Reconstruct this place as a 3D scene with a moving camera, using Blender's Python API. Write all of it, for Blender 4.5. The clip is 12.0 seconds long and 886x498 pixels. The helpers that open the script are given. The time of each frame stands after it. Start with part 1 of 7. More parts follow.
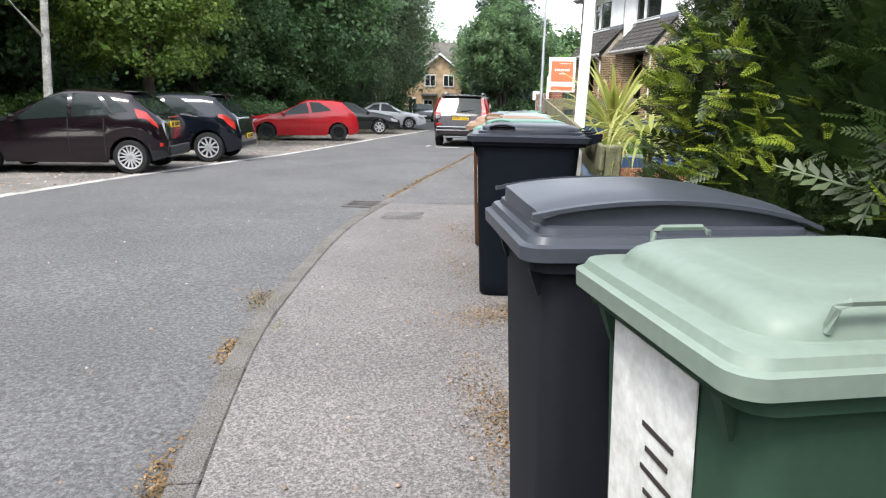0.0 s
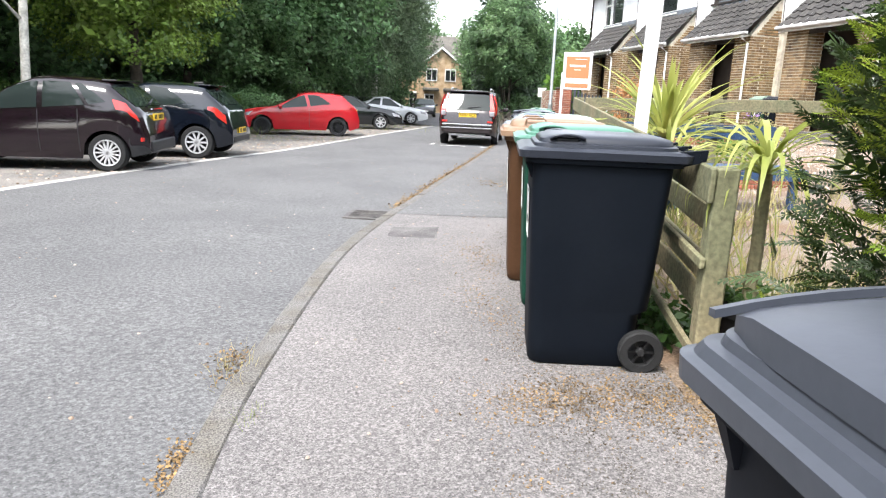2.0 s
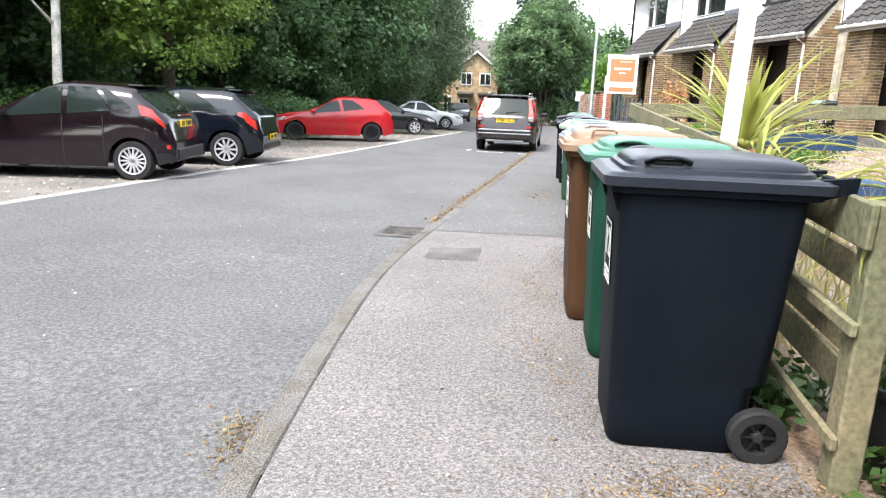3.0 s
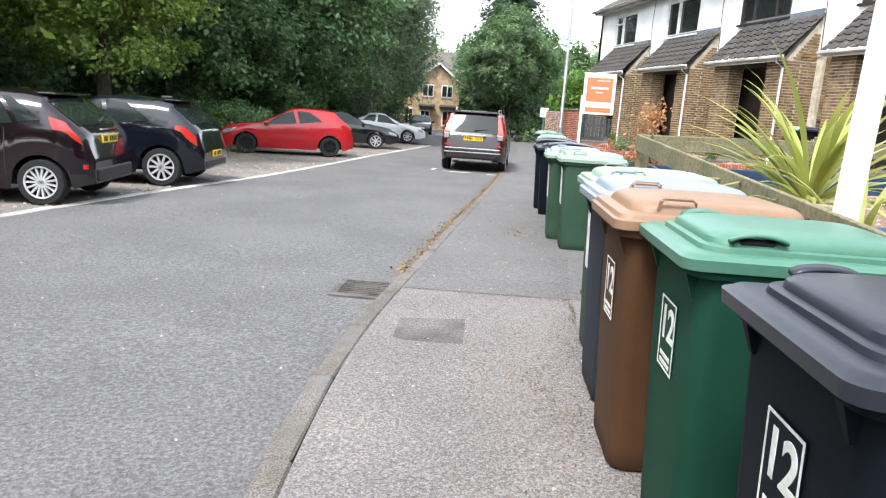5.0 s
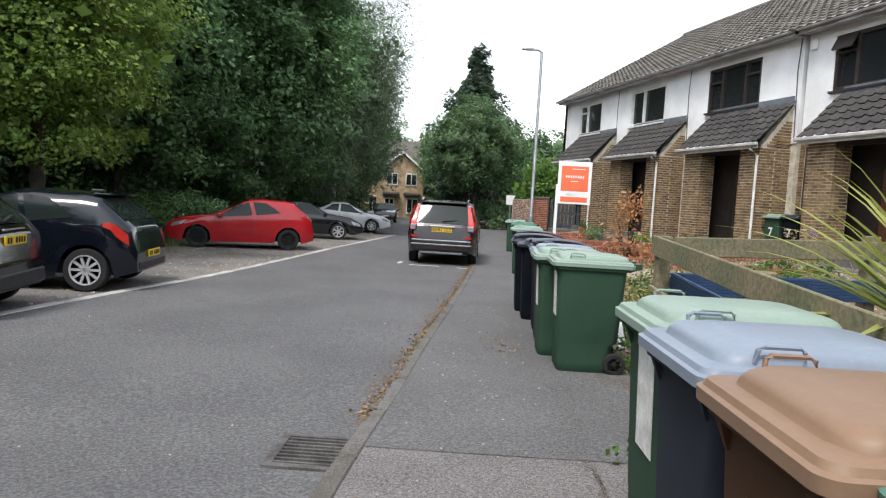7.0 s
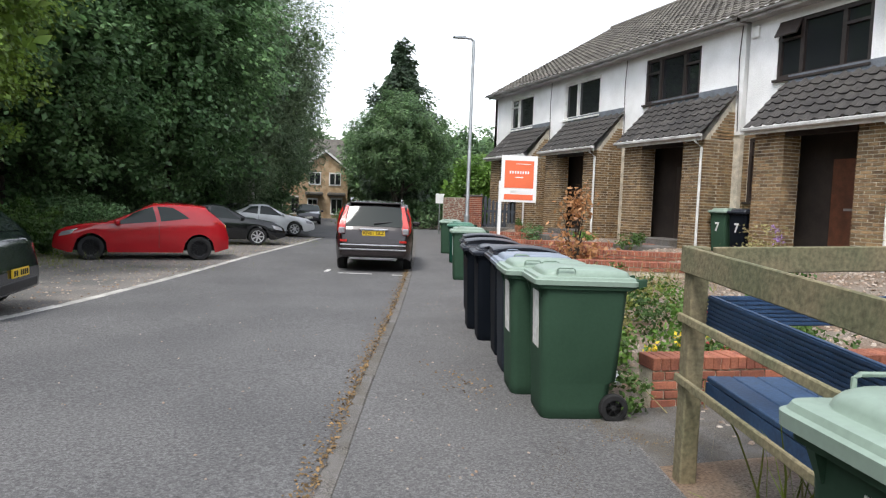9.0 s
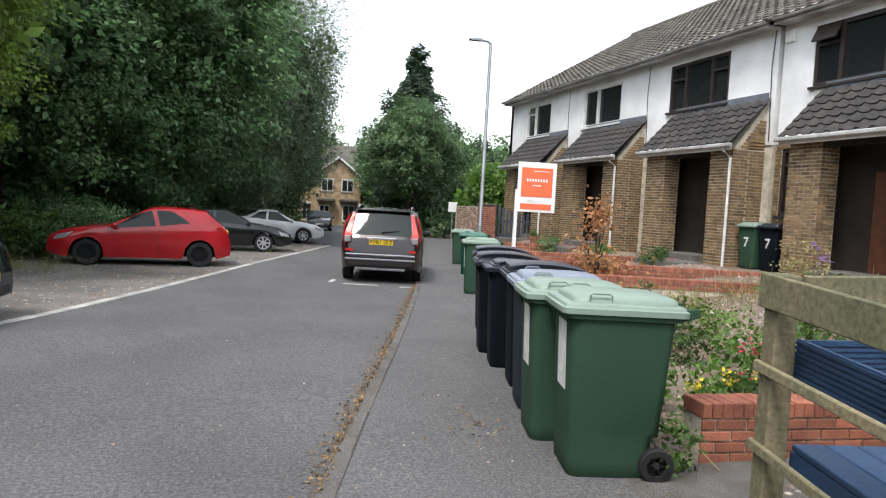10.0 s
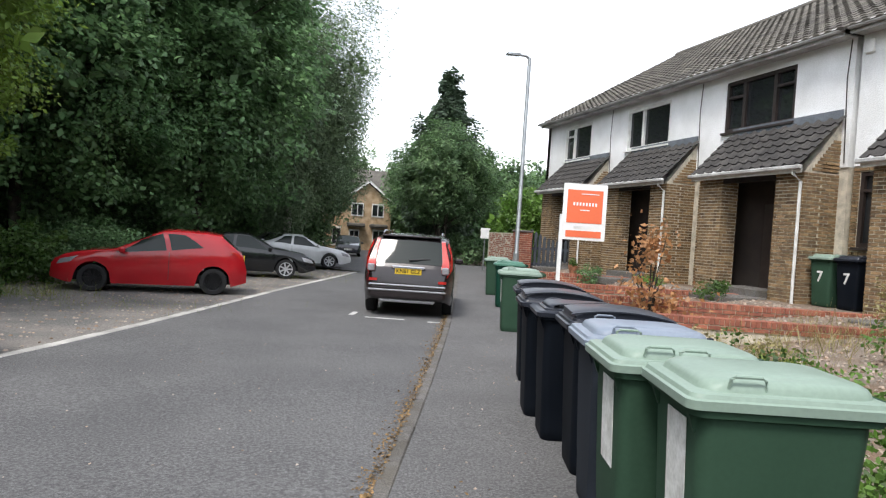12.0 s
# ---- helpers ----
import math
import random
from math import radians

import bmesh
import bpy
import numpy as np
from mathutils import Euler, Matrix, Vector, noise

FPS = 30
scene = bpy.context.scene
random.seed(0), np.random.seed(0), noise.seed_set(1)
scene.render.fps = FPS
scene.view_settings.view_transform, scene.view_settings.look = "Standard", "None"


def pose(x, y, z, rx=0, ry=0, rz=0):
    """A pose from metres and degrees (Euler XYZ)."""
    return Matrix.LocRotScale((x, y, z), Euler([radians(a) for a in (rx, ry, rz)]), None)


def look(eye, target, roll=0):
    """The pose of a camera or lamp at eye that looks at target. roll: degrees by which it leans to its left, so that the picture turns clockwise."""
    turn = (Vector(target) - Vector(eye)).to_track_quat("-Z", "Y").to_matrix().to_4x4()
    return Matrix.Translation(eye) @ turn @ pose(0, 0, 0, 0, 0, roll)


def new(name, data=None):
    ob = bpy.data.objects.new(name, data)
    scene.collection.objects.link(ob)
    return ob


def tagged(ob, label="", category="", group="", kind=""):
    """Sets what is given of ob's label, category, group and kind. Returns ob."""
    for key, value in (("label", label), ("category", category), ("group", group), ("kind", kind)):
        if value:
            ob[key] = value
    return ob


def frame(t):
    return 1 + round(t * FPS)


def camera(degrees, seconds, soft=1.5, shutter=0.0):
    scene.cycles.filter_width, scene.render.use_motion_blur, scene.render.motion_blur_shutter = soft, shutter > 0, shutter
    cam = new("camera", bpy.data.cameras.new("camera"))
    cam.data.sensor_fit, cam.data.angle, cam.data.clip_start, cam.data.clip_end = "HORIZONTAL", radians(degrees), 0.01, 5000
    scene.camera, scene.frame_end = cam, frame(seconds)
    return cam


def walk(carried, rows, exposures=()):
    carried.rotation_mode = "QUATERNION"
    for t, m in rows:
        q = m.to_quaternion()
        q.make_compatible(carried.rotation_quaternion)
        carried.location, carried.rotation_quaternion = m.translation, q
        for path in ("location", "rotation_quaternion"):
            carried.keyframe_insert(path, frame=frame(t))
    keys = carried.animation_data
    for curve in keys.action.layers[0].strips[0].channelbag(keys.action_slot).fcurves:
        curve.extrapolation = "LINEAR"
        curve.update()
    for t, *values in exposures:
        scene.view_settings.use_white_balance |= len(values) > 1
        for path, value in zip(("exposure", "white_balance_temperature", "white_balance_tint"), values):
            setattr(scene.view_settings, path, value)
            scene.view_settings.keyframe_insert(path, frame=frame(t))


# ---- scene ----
cam = camera(67.1, 12.0, soft=1.2)
PATH = [
    (0, (0.134, -2.934, 1.279), (0.485, -1.014, 0.841), 1.1),
    (0.5, (0.089, -2.67, 1.255), (0.497, -0.759, 0.833), 1.5),
    (1, (0.131, -2.379, 1.254), (0.438, -0.443, 0.856), 1.9),
    (1.5, (0.208, -2.085, 1.268), (0.426, -0.152, 0.803), 0.8),
    (2, (0.14, -1.757, 1.289), (0.5, 0.157, 0.837), 2.2),
    (2.5, (0.164, -1.446, 1.282), (0.413, 0.489, 0.839), 2.1),
    (3, (0.164, -1.059, 1.304), (0.429, 0.873, 0.859), 2.1),
    (3.2, (0.146, -0.909, 1.321), (0.484, 1.021, 0.918), 2.7),
    (4.8, (0.203, 0.183, 1.418), (0.575, 2.107, 1.014), 3.5),
    (5, (0.224, 0.334, 1.423), (0.613, 2.252, 1.014), 3.7),
    (5.5, (0.329, 0.66, 1.455), (0.69, 2.587, 1.06), 3.4),
    (6, (0.33, 1.023, 1.44), (0.856, 2.925, 1.116), 4.5),
    (6.5, (0.331, 1.344, 1.456), (0.894, 3.242, 1.172), 3.6),
    (7, (0.413, 1.681, 1.503), (0.897, 3.616, 1.351), 3.2),
    (7.5, (0.448, 1.962, 1.547), (1.12, 3.843, 1.437), 2.8),
    (7.7, (0.452, 2.127, 1.553), (1.144, 3.998, 1.411), 2.9),
    (9.3, (0.767, 3.432, 1.51), (1.455, 5.304, 1.363), 1.8),
    (9.5, (0.887, 3.59, 1.51), (1.519, 5.482, 1.377), 2.4),
    (10, (0.941, 3.992, 1.512), (1.602, 5.876, 1.39), 3.1),
    (10.5, (1.015, 4.307, 1.496), (1.621, 6.209, 1.375), 4.0),
    (11, (1.136, 4.65, 1.496), (1.646, 6.58, 1.376), 3.2),
    (11.5, (1.221, 5.002, 1.504), (1.913, 6.874, 1.382), 3.3),
    (12, (1.353, 5.384, 1.513), (1.924, 7.3, 1.463), 3.7),
]
walk(cam, [(t, look(eye, target, roll)) for t, eye, target, roll in PATH],
     exposures=((0.0, 2.05), (0.5, 2.05), (1.0, 2.15), (1.5, 2.4), (2.5, 2.6), (3.2, 2.55), (5.0, 2.3), (5.5, 2.25), (6.0, 2.2), (6.5, 1.65), (7.0, 1.4), (9.3, 1.42), (12.0, 1.42)))

# ---- light: bright overcast day ----
SUN_EL, SUN_AZ = radians(58), radians(226)
world = bpy.data.worlds.new("overcast_sky")
world.use_nodes = True
scene.world = world
wn, wl = world.node_tree.nodes, world.node_tree.links
sky = wn.new("ShaderNodeTexSky")
sky.sky_type, sky.sun_disc = "NISHITA", False
sky.sun_elevation, sky.sun_rotation = SUN_EL, SUN_AZ
sky.air_density, sky.dust_density, sky.ozone_density = 1.0, 1.0, 1.0
grey = wn.new("ShaderNodeHueSaturation")
grey.inputs["Saturation"].default_value = 0.3
wl.new(sky.outputs[0], grey.inputs["Color"])
wl.new(grey.outputs[0], wn["Background"].inputs["Color"])
wn["Background"].inputs["Strength"].default_value = 0.15
sun = bpy.data.lights.new("sun", "SUN")
sun.energy, sun.angle, sun.color = 1.1, radians(14), (1.0, 0.97, 0.92)
sun_ob = new("sun", sun)
sun_ob.matrix_world = look((math.sin(SUN_AZ) * math.cos(SUN_EL) * 40, math.cos(SUN_AZ) * math.cos(SUN_EL) * 40,
                            math.sin(SUN_EL) * 40), (0, 0, 0))


# ---- materials ----
def mat(name, colour, rough=0.6, metal=0.0, spread=0.12, scale=6.0, fine=60.0, bump=0.15, second=None, mix=0.5,
        by="object", coat=0.0, spec=0.5, rand=0.0, depth=0.01, crisp=0.2, chips=0.0, chip_scale=120.0):
    """Principled surface with large stains, fine grain and relief."""
    m = bpy.data.materials.new(name)
    m.use_nodes = True
    nodes, links = m.node_tree.nodes, m.node_tree.links
    bsdf = nodes["Principled BSDF"]
    bsdf.inputs["Roughness"].default_value, bsdf.inputs["Metallic"].default_value = rough, metal
    bsdf.inputs["Coat Weight"].default_value = coat
    bsdf.inputs["Specular IOR Level"].default_value = spec
    geo = nodes.new("ShaderNodeNewGeometry")
    big = nodes.new("ShaderNodeTexNoise")
    big.inputs["Scale"].default_value, big.inputs["Detail"].default_value = scale, 4.0
    small = nodes.new("ShaderNodeTexNoise")
    small.inputs["Scale"].default_value, small.inputs["Detail"].default_value = fine, 3.0
    for n in (big, small):
        links.new(geo.outputs["Position"], n.inputs["Vector"])
    ramp = nodes.new("ShaderNodeMapRange")
    ramp.inputs[1].default_value, ramp.inputs[2].default_value = 0.36, 0.64
    ramp.inputs[3].default_value, ramp.inputs[4].default_value = 0.0, 1.0
    links.new(big.outputs["Fac"], ramp.inputs[0])
    blend = nodes.new("ShaderNodeMix")
    blend.data_type = "RGBA"
    c2 = second if second else tuple(c * (1 - 1.8 * spread) for c in colour)
    blend.inputs["A"].default_value, blend.inputs["B"].default_value = (*colour, 1), (*c2, 1)
    sc = nodes.new("ShaderNodeMath")
    sc.operation = "MULTIPLY"
    sc.inputs[1].default_value = mix * 2 if second else 1.0
    sc.use_clamp = True
    links.new(ramp.outputs[0], sc.inputs[0])
    links.new(sc.outputs[0], blend.inputs["Factor"])
    hsv = nodes.new("ShaderNodeHueSaturation")
    links.new(blend.outputs["Result"], hsv.inputs["Color"])
    val = nodes.new("ShaderNodeMapRange")
    val.inputs[1].default_value, val.inputs[2].default_value = 0.5 - crisp, 0.5 + crisp
    val.inputs[3].default_value, val.inputs[4].default_value = 1 - spread, 1 + spread
    links.new(small.outputs["Fac"], val.inputs[0])
    out = val.outputs[0]
    if rand:
        if by == "object":
            info = nodes.new("ShaderNodeObjectInfo")
            r = info.outputs["Random"]
        else:
            r = geo.outputs["Random Per Island"]
        rr = nodes.new("ShaderNodeMapRange")
        rr.inputs[3].default_value, rr.inputs[4].default_value = 1 - rand, 1 + rand
        links.new(r, rr.inputs[0])
        mul = nodes.new("ShaderNodeMath")
        mul.operation = "MULTIPLY"
        links.new(out, mul.inputs[0])
        links.new(rr.outputs[0], mul.inputs[1])
        out = mul.outputs[0]
    if chips:
        # stones of the aggregate, each with its own shade
        cell = nodes.new("ShaderNodeTexVoronoi")
        cell.inputs["Scale"].default_value = chip_scale
        links.new(geo.outputs["Position"], cell.inputs["Vector"])
        tone = nodes.new("ShaderNodeSeparateColor")
        links.new(cell.outputs["Color"], tone.inputs[0])
        cr = nodes.new("ShaderNodeMapRange")
        cr.inputs[3].default_value, cr.inputs[4].default_value = 1 - chips, 1 + chips
        links.new(tone.outputs[0], cr.inputs[0])
        cm = nodes.new("ShaderNodeMath")
        cm.operation = "MULTIPLY"
        links.new(out, cm.inputs[0])
        links.new(cr.outputs[0], cm.inputs[1])
        out = cm.outputs[0]
    links.new(out, hsv.inputs["Value"])
    links.new(hsv.outputs[0], bsdf.inputs["Base Color"])
    if bump:
        bp = nodes.new("ShaderNodeBump")
        bp.inputs["Strength"].default_value, bp.inputs["Distance"].default_value = bump, depth
        links.new(small.outputs["Fac"], bp.inputs["Height"])
        links.new(bp.outputs[0], bsdf.inputs["Normal"])
    return m


def glass(name, tint, rough=0.03, spec=0.6):
    """Dark window glass of a car or a house: a mirror over a dim interior."""
    m = bpy.data.materials.new(name)
    m.use_nodes = True
    b = m.node_tree.nodes["Principled BSDF"]
    b.inputs["Base Color"].default_value = (*tint, 1)
    b.inputs["Roughness"].default_value = rough
    b.inputs["Specular IOR Level"].default_value = spec
    return m


def leafy(name, a, b, scale=0.6, rand=0.35, rough=0.5, through_light=0.4):
    """Leaves: two greens in drifts over the crown, each leaf a little different, some light coming through."""
    m = bpy.data.materials.new(name)
    m.use_nodes = True
    nodes, links = m.node_tree.nodes, m.node_tree.links
    bsdf = nodes["Principled BSDF"]
    geo = nodes.new("ShaderNodeNewGeometry")
    n = nodes.new("ShaderNodeTexNoise")
    n.inputs["Scale"].default_value, n.inputs["Detail"].default_value = scale, 3.0
    links.new(geo.outputs["Position"], n.inputs["Vector"])
    rng = nodes.new("ShaderNodeMapRange")
    rng.inputs[1].default_value, rng.inputs[2].default_value = 0.35, 0.65
    links.new(n.outputs["Fac"], rng.inputs[0])
    mx = nodes.new("ShaderNodeMix")
    mx.data_type = "RGBA"
    mx.inputs["A"].default_value, mx.inputs["B"].default_value = (*a, 1), (*b, 1)
    links.new(rng.outputs[0], mx.inputs["Factor"])
    rr = nodes.new("ShaderNodeMapRange")
    rr.inputs[3].default_value, rr.inputs[4].default_value = 1 - rand, 1 + rand
    links.new(geo.outputs["Random Per Island"], rr.inputs[0])
    hsv = nodes.new("ShaderNodeHueSaturation")
    links.new(mx.outputs["Result"], hsv.inputs["Color"])
    links.new(rr.outputs[0], hsv.inputs["Value"])
    links.new(hsv.outputs[0], bsdf.inputs["Base Color"])
    bsdf.inputs["Roughness"].default_value = rough
    bsdf.inputs["Specular IOR Level"].default_value = 0.5
    tr = nodes.new("ShaderNodeBsdfTranslucent")
    links.new(hsv.outputs[0], tr.inputs["Color"])
    ms = nodes.new("ShaderNodeMixShader")
    ms.inputs[0].default_value = through_light
    links.new(bsdf.outputs[0], ms.inputs[1])
    links.new(tr.outputs[0], ms.inputs[2])
    links.new(ms.outputs[0], nodes["Material Output"].inputs["Surface"])
    return m


M_road = mat("worn_asphalt", (0.112, 0.11, 0.111), 0.9, spread=0.3, scale=0.7, fine=40, bump=0.6, depth=0.006, crisp=0.14,
             second=(0.08, 0.079, 0.081), mix=0.35, chips=0.36, chip_scale=150)
M_pave = mat("old_pavement_asphalt", (0.128, 0.119, 0.117), 0.92, spread=0.3, scale=0.9, fine=60, bump=0.7, depth=0.006, crisp=0.14,
             second=(0.165, 0.152, 0.148), chips=0.48, chip_scale=190)
M_pave2 = mat("newer_pavement_asphalt", (0.118, 0.115, 0.115), 0.9, spread=0.28, scale=0.8, fine=45, bump=0.7, depth=0.006, crisp=0.14,
              second=(0.087, 0.085, 0.085), mix=0.32, chips=0.38, chip_scale=160)
M_patch = mat("dark_asphalt_patch", (0.128, 0.119, 0.117), 0.92, spread=0.3, scale=2, fine=70, bump=0.6, depth=0.005, chips=0.5, chip_scale=200)
M_kerb = mat("concrete_kerb", (0.135, 0.127, 0.122), 0.92, spread=0.5, scale=5, fine=140, bump=0.6, second=(0.1, 0.09, 0.075), rand=0.1, crisp=0.12, depth=0.006)
M_edge = mat("pale_edging_stone", (0.5, 0.48, 0.45), 0.85, spread=0.12, scale=2, fine=60, bump=0.3, second=(0.3, 0.29, 0.27), rand=0.12)
M_gravel = mat("parking_gravel", (0.22, 0.2, 0.18), 0.95, spread=0.45, scale=0.8, fine=45, bump=0.9, depth=0.02, second=(0.13, 0.125, 0.12))
M_earth = mat("leafy_earth", (0.05, 0.045, 0.025), 0.95, spread=0.4, scale=1.0, fine=30, bump=0.8, depth=0.03, second=(0.045, 0.07, 0.02))
M_bed = mat("garden_gravel_bed", (0.22, 0.185, 0.15), 0.95, spread=0.4, scale=1.2, fine=55, bump=0.9, depth=0.02, second=(0.17, 0.11, 0.07))
M_paint = mat("white_road_paint", (0.6, 0.6, 0.58), 0.8, spread=0.2, scale=8, fine=60, bump=0.2)
M_iron = mat("cast_iron", (0.12, 0.11, 0.105), 0.75, 0.1, spread=0.3, scale=8, fine=80, bump=0.3)
# near-black standing in for the shade down the drain
M_hole = mat("drain_shade", (0.006, 0.006, 0.006), 0.9, bump=0)
M_brick = mat("buff_brick", (0.25, 0.165, 0.082), 0.9, spread=0.22, scale=5, fine=70, bump=0.5, second=(0.14, 0.085, 0.042), rand=0.42)
M_brick_j = mat("buff_brick_joined", (0.25, 0.165, 0.082), 0.9, spread=0.22, scale=5, fine=70, bump=0.5,
                second=(0.14, 0.085, 0.042), rand=0.42, by="island")
M_red = mat("red_brick", (0.33, 0.12, 0.07), 0.9, spread=0.22, scale=6, fine=80, bump=0.5, second=(0.22, 0.075, 0.05), rand=0.25)
M_red_j = mat("red_brick_joined", (0.33, 0.12, 0.07), 0.9, spread=0.22, scale=6, fine=80, bump=0.5, second=(0.22, 0.075, 0.05), rand=0.25, by="island")
M_mortar = mat("mortar", (0.62, 0.56, 0.45), 0.95, spread=0.2, scale=6, fine=60, bump=0.4)
M_render = mat("white_rough_render", (0.86, 0.86, 0.86), 0.85, spread=0.05, scale=1.2, fine=35, bump=0.7, depth=0.02, second=(0.74, 0.74, 0.73))
M_tile = mat("dark_concrete_tile", (0.034, 0.031, 0.03), 0.8, spread=0.3, scale=3, fine=60, bump=0.5, second=(0.055, 0.05, 0.046), rand=0.3)
M_tile_j = mat("grey_roof_tile", (0.085, 0.077, 0.068), 0.88, spread=0.25, scale=1.5, fine=40, bump=0.5, second=(0.13, 0.118, 0.1), rand=0.28, by="island")
M_lead = mat("lead_flashing", (0.2, 0.22, 0.25), 0.55, 0.3, spread=0.15, scale=4, fine=30, bump=0.2)
M_upvc = mat("white_plastic", (0.78, 0.78, 0.76), 0.4, spread=0.05, scale=4, fine=40, bump=0.05, second=(0.62, 0.61, 0.58))
M_gutter = mat("weathered_grey_gutter", (0.5, 0.5, 0.49), 0.5, spread=0.15, scale=2, fine=30, bump=0.1, second=(0.3, 0.29, 0.28))
M_brownframe = mat("dark_brown_frame", (0.035, 0.025, 0.022), 0.45, spread=0.2, scale=6, fine=60, bump=0.1)
M_door = mat("brown_wooden_door", (0.14, 0.05, 0.025), 0.5, spread=0.25, scale=5, fine=60, bump=0.2)
M_pane = glass("house_glass", (0.02, 0.022, 0.024))
M_curtain = mat("pale_net_curtain", (0.6, 0.58, 0.53), 0.9, spread=0.15, scale=10, fine=50, bump=0.2)
# dark brown standing in for shade in porches and rooms; also notice print
M_dark = mat("shade_and_print_brown", (0.035, 0.025, 0.02), 0.9, spread=0.2, scale=3, fine=40, bump=0.2)
M_lamp = mat("galvanised_steel", (0.42, 0.44, 0.45), 0.45, 0.7, spread=0.12, scale=4, fine=40, bump=0.08)
M_fence = mat("green_weathered_timber", (0.22, 0.185, 0.11), 0.85, spread=0.3, scale=3, fine=40, bump=0.5, second=(0.15, 0.15, 0.085), rand=0.15)
M_blue = mat("dark_blue_painted_wood", (0.02, 0.05, 0.11), 0.45, spread=0.2, scale=5, fine=50, bump=0.15, second=(0.03, 0.07, 0.15))
M_black = mat("black_rubber", (0.012, 0.012, 0.013), 0.8, spread=0.2, scale=10, fine=80, bump=0.2)
# black plastic of pot and spokes; also the shade painted under lid grips
M_pot = mat("black_plastic_and_grip_shade", (0.007, 0.007, 0.008), 0.5, spread=0.2, scale=8, fine=60, bump=0.1)
M_terra = mat("terracotta", (0.35, 0.15, 0.08), 0.85, spread=0.2, scale=8, fine=60, bump=0.2)
M_orange = mat("orange_print", (0.85, 0.17, 0.07), 0.5, spread=0.03, scale=3, fine=20, bump=0)
M_board = mat("white_sign_board", (0.85, 0.85, 0.84), 0.5, spread=0.03, scale=3, fine=20, bump=0)
M_bark = mat("bark", (0.075, 0.06, 0.045), 0.95, spread=0.35, scale=4, fine=30, bump=0.9, depth=0.03)
M_birch = mat("birch_bark", (0.6, 0.58, 0.53), 0.8, spread=0.25, scale=5, fine=18, bump=0.4, second=(0.25, 0.23, 0.2), mix=0.3)
M_slate = mat("dark_grey_pickets", (0.07, 0.08, 0.095), 0.7, spread=0.2, scale=5, fine=50, bump=0.2)
M_number = mat("white_sticker", (0.75, 0.75, 0.73), 0.6, spread=0.1, scale=12, fine=60, bump=0.05, second=(0.55, 0.55, 0.52))
M_rubble = mat("rubble_stone", (0.28, 0.24, 0.2), 0.95, spread=0.3, scale=4, fine=40, bump=0.6, rand=0.2, by="island")
M_litter = mat("dry_leaf_litter", (0.27, 0.17, 0.075), 0.95, spread=0.3, scale=8, fine=50, bump=0.3, second=(0.1, 0.065, 0.03), rand=0.45, by="island")
M_moss = mat("dark_moss_crumbs", (0.105, 0.084, 0.058), 0.95, spread=0.3, scale=8, fine=50, bump=0.3, second=(0.07, 0.055, 0.038), rand=0.4, by="island")
M_pebble = mat("pebbles", (0.33, 0.29, 0.25), 0.9, spread=0.25, scale=8, fine=50, bump=0.3, second=(0.25, 0.17, 0.12), rand=0.4, by="island")
L_dark = leafy("dark_woodland_leaves", (0.1, 0.19, 0.08), (0.17, 0.29, 0.12), rand=0.5, through_light=0.45)
L_mid = leafy("birch_leaves", (0.12, 0.18, 0.095), (0.18, 0.25, 0.13))
L_light = leafy("lime_leaves", (0.14, 0.23, 0.04), (0.26, 0.37, 0.075), rand=0.45, through_light=0.45)
L_far = leafy("far_leaves", (0.08, 0.15, 0.065), (0.15, 0.24, 0.1), scale=0.9, rand=0.5)
L_conifer = leafy("conifer_needles", (0.05, 0.08, 0.05), (0.07, 0.11, 0.06))
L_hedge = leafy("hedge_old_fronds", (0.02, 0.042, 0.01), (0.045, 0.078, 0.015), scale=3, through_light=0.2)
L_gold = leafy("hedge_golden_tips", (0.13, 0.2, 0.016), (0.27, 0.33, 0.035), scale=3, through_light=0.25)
L_shrub = leafy("bright_shrub_leaves", (0.09, 0.19, 0.03), (0.15, 0.26, 0.05))
L_sword = leafy("yellow_green_blades", (0.28, 0.32, 0.07), (0.42, 0.42, 0.13), scale=2)
L_copper = leafy("dry_copper_leaves", (0.4, 0.19, 0.08), (0.5, 0.28, 0.13), scale=3)
L_straw = leafy("dry_straw", (0.36, 0.3, 0.15), (0.28, 0.26, 0.1), scale=3)
L_ivy = leafy("bramble_leaves", (0.04, 0.09, 0.018), (0.085, 0.16, 0.032), scale=1.5)
L_grass = leafy("grass_blades", (0.13, 0.19, 0.03), (0.24, 0.25, 0.06), scale=1)
L_yellow = leafy("yellow_petals", (0.8, 0.62, 0.04), (0.75, 0.55, 0.05))
L_redf = leafy("red_petals", (0.5, 0.03, 0.05), (0.6, 0.06, 0.08))
L_purple = leafy("lilac_petals", (0.3, 0.18, 0.5), (0.4, 0.25, 0.55))


# ---- building blocks ----
def mesh_ob(name, verts, faces, material, parent=None, smooth=False):
    me = bpy.data.meshes.new(name)
    me.from_pydata(verts, [], faces)
    me.materials.append(material)
    if smooth:
        me.polygons.foreach_set("use_smooth", [True] * len(me.polygons))
    me.update()
    ob = new(name, me)
    ob.parent = parent
    return ob


def part(name, bm, material, parent=None, label="", smooth=False, sharp=32):
    me = bpy.data.meshes.new(name)
    bm.to_mesh(me)
    bm.free()
    me.materials.append(material)
    me.polygons.foreach_set("use_smooth", [True] * len(me.polygons))
    if not smooth:
        me.set_sharp_from_angle(angle=radians(sharp))
    ob = new(name, me)
    ob.parent = parent
    if label:
        tagged(ob, label)
    return ob


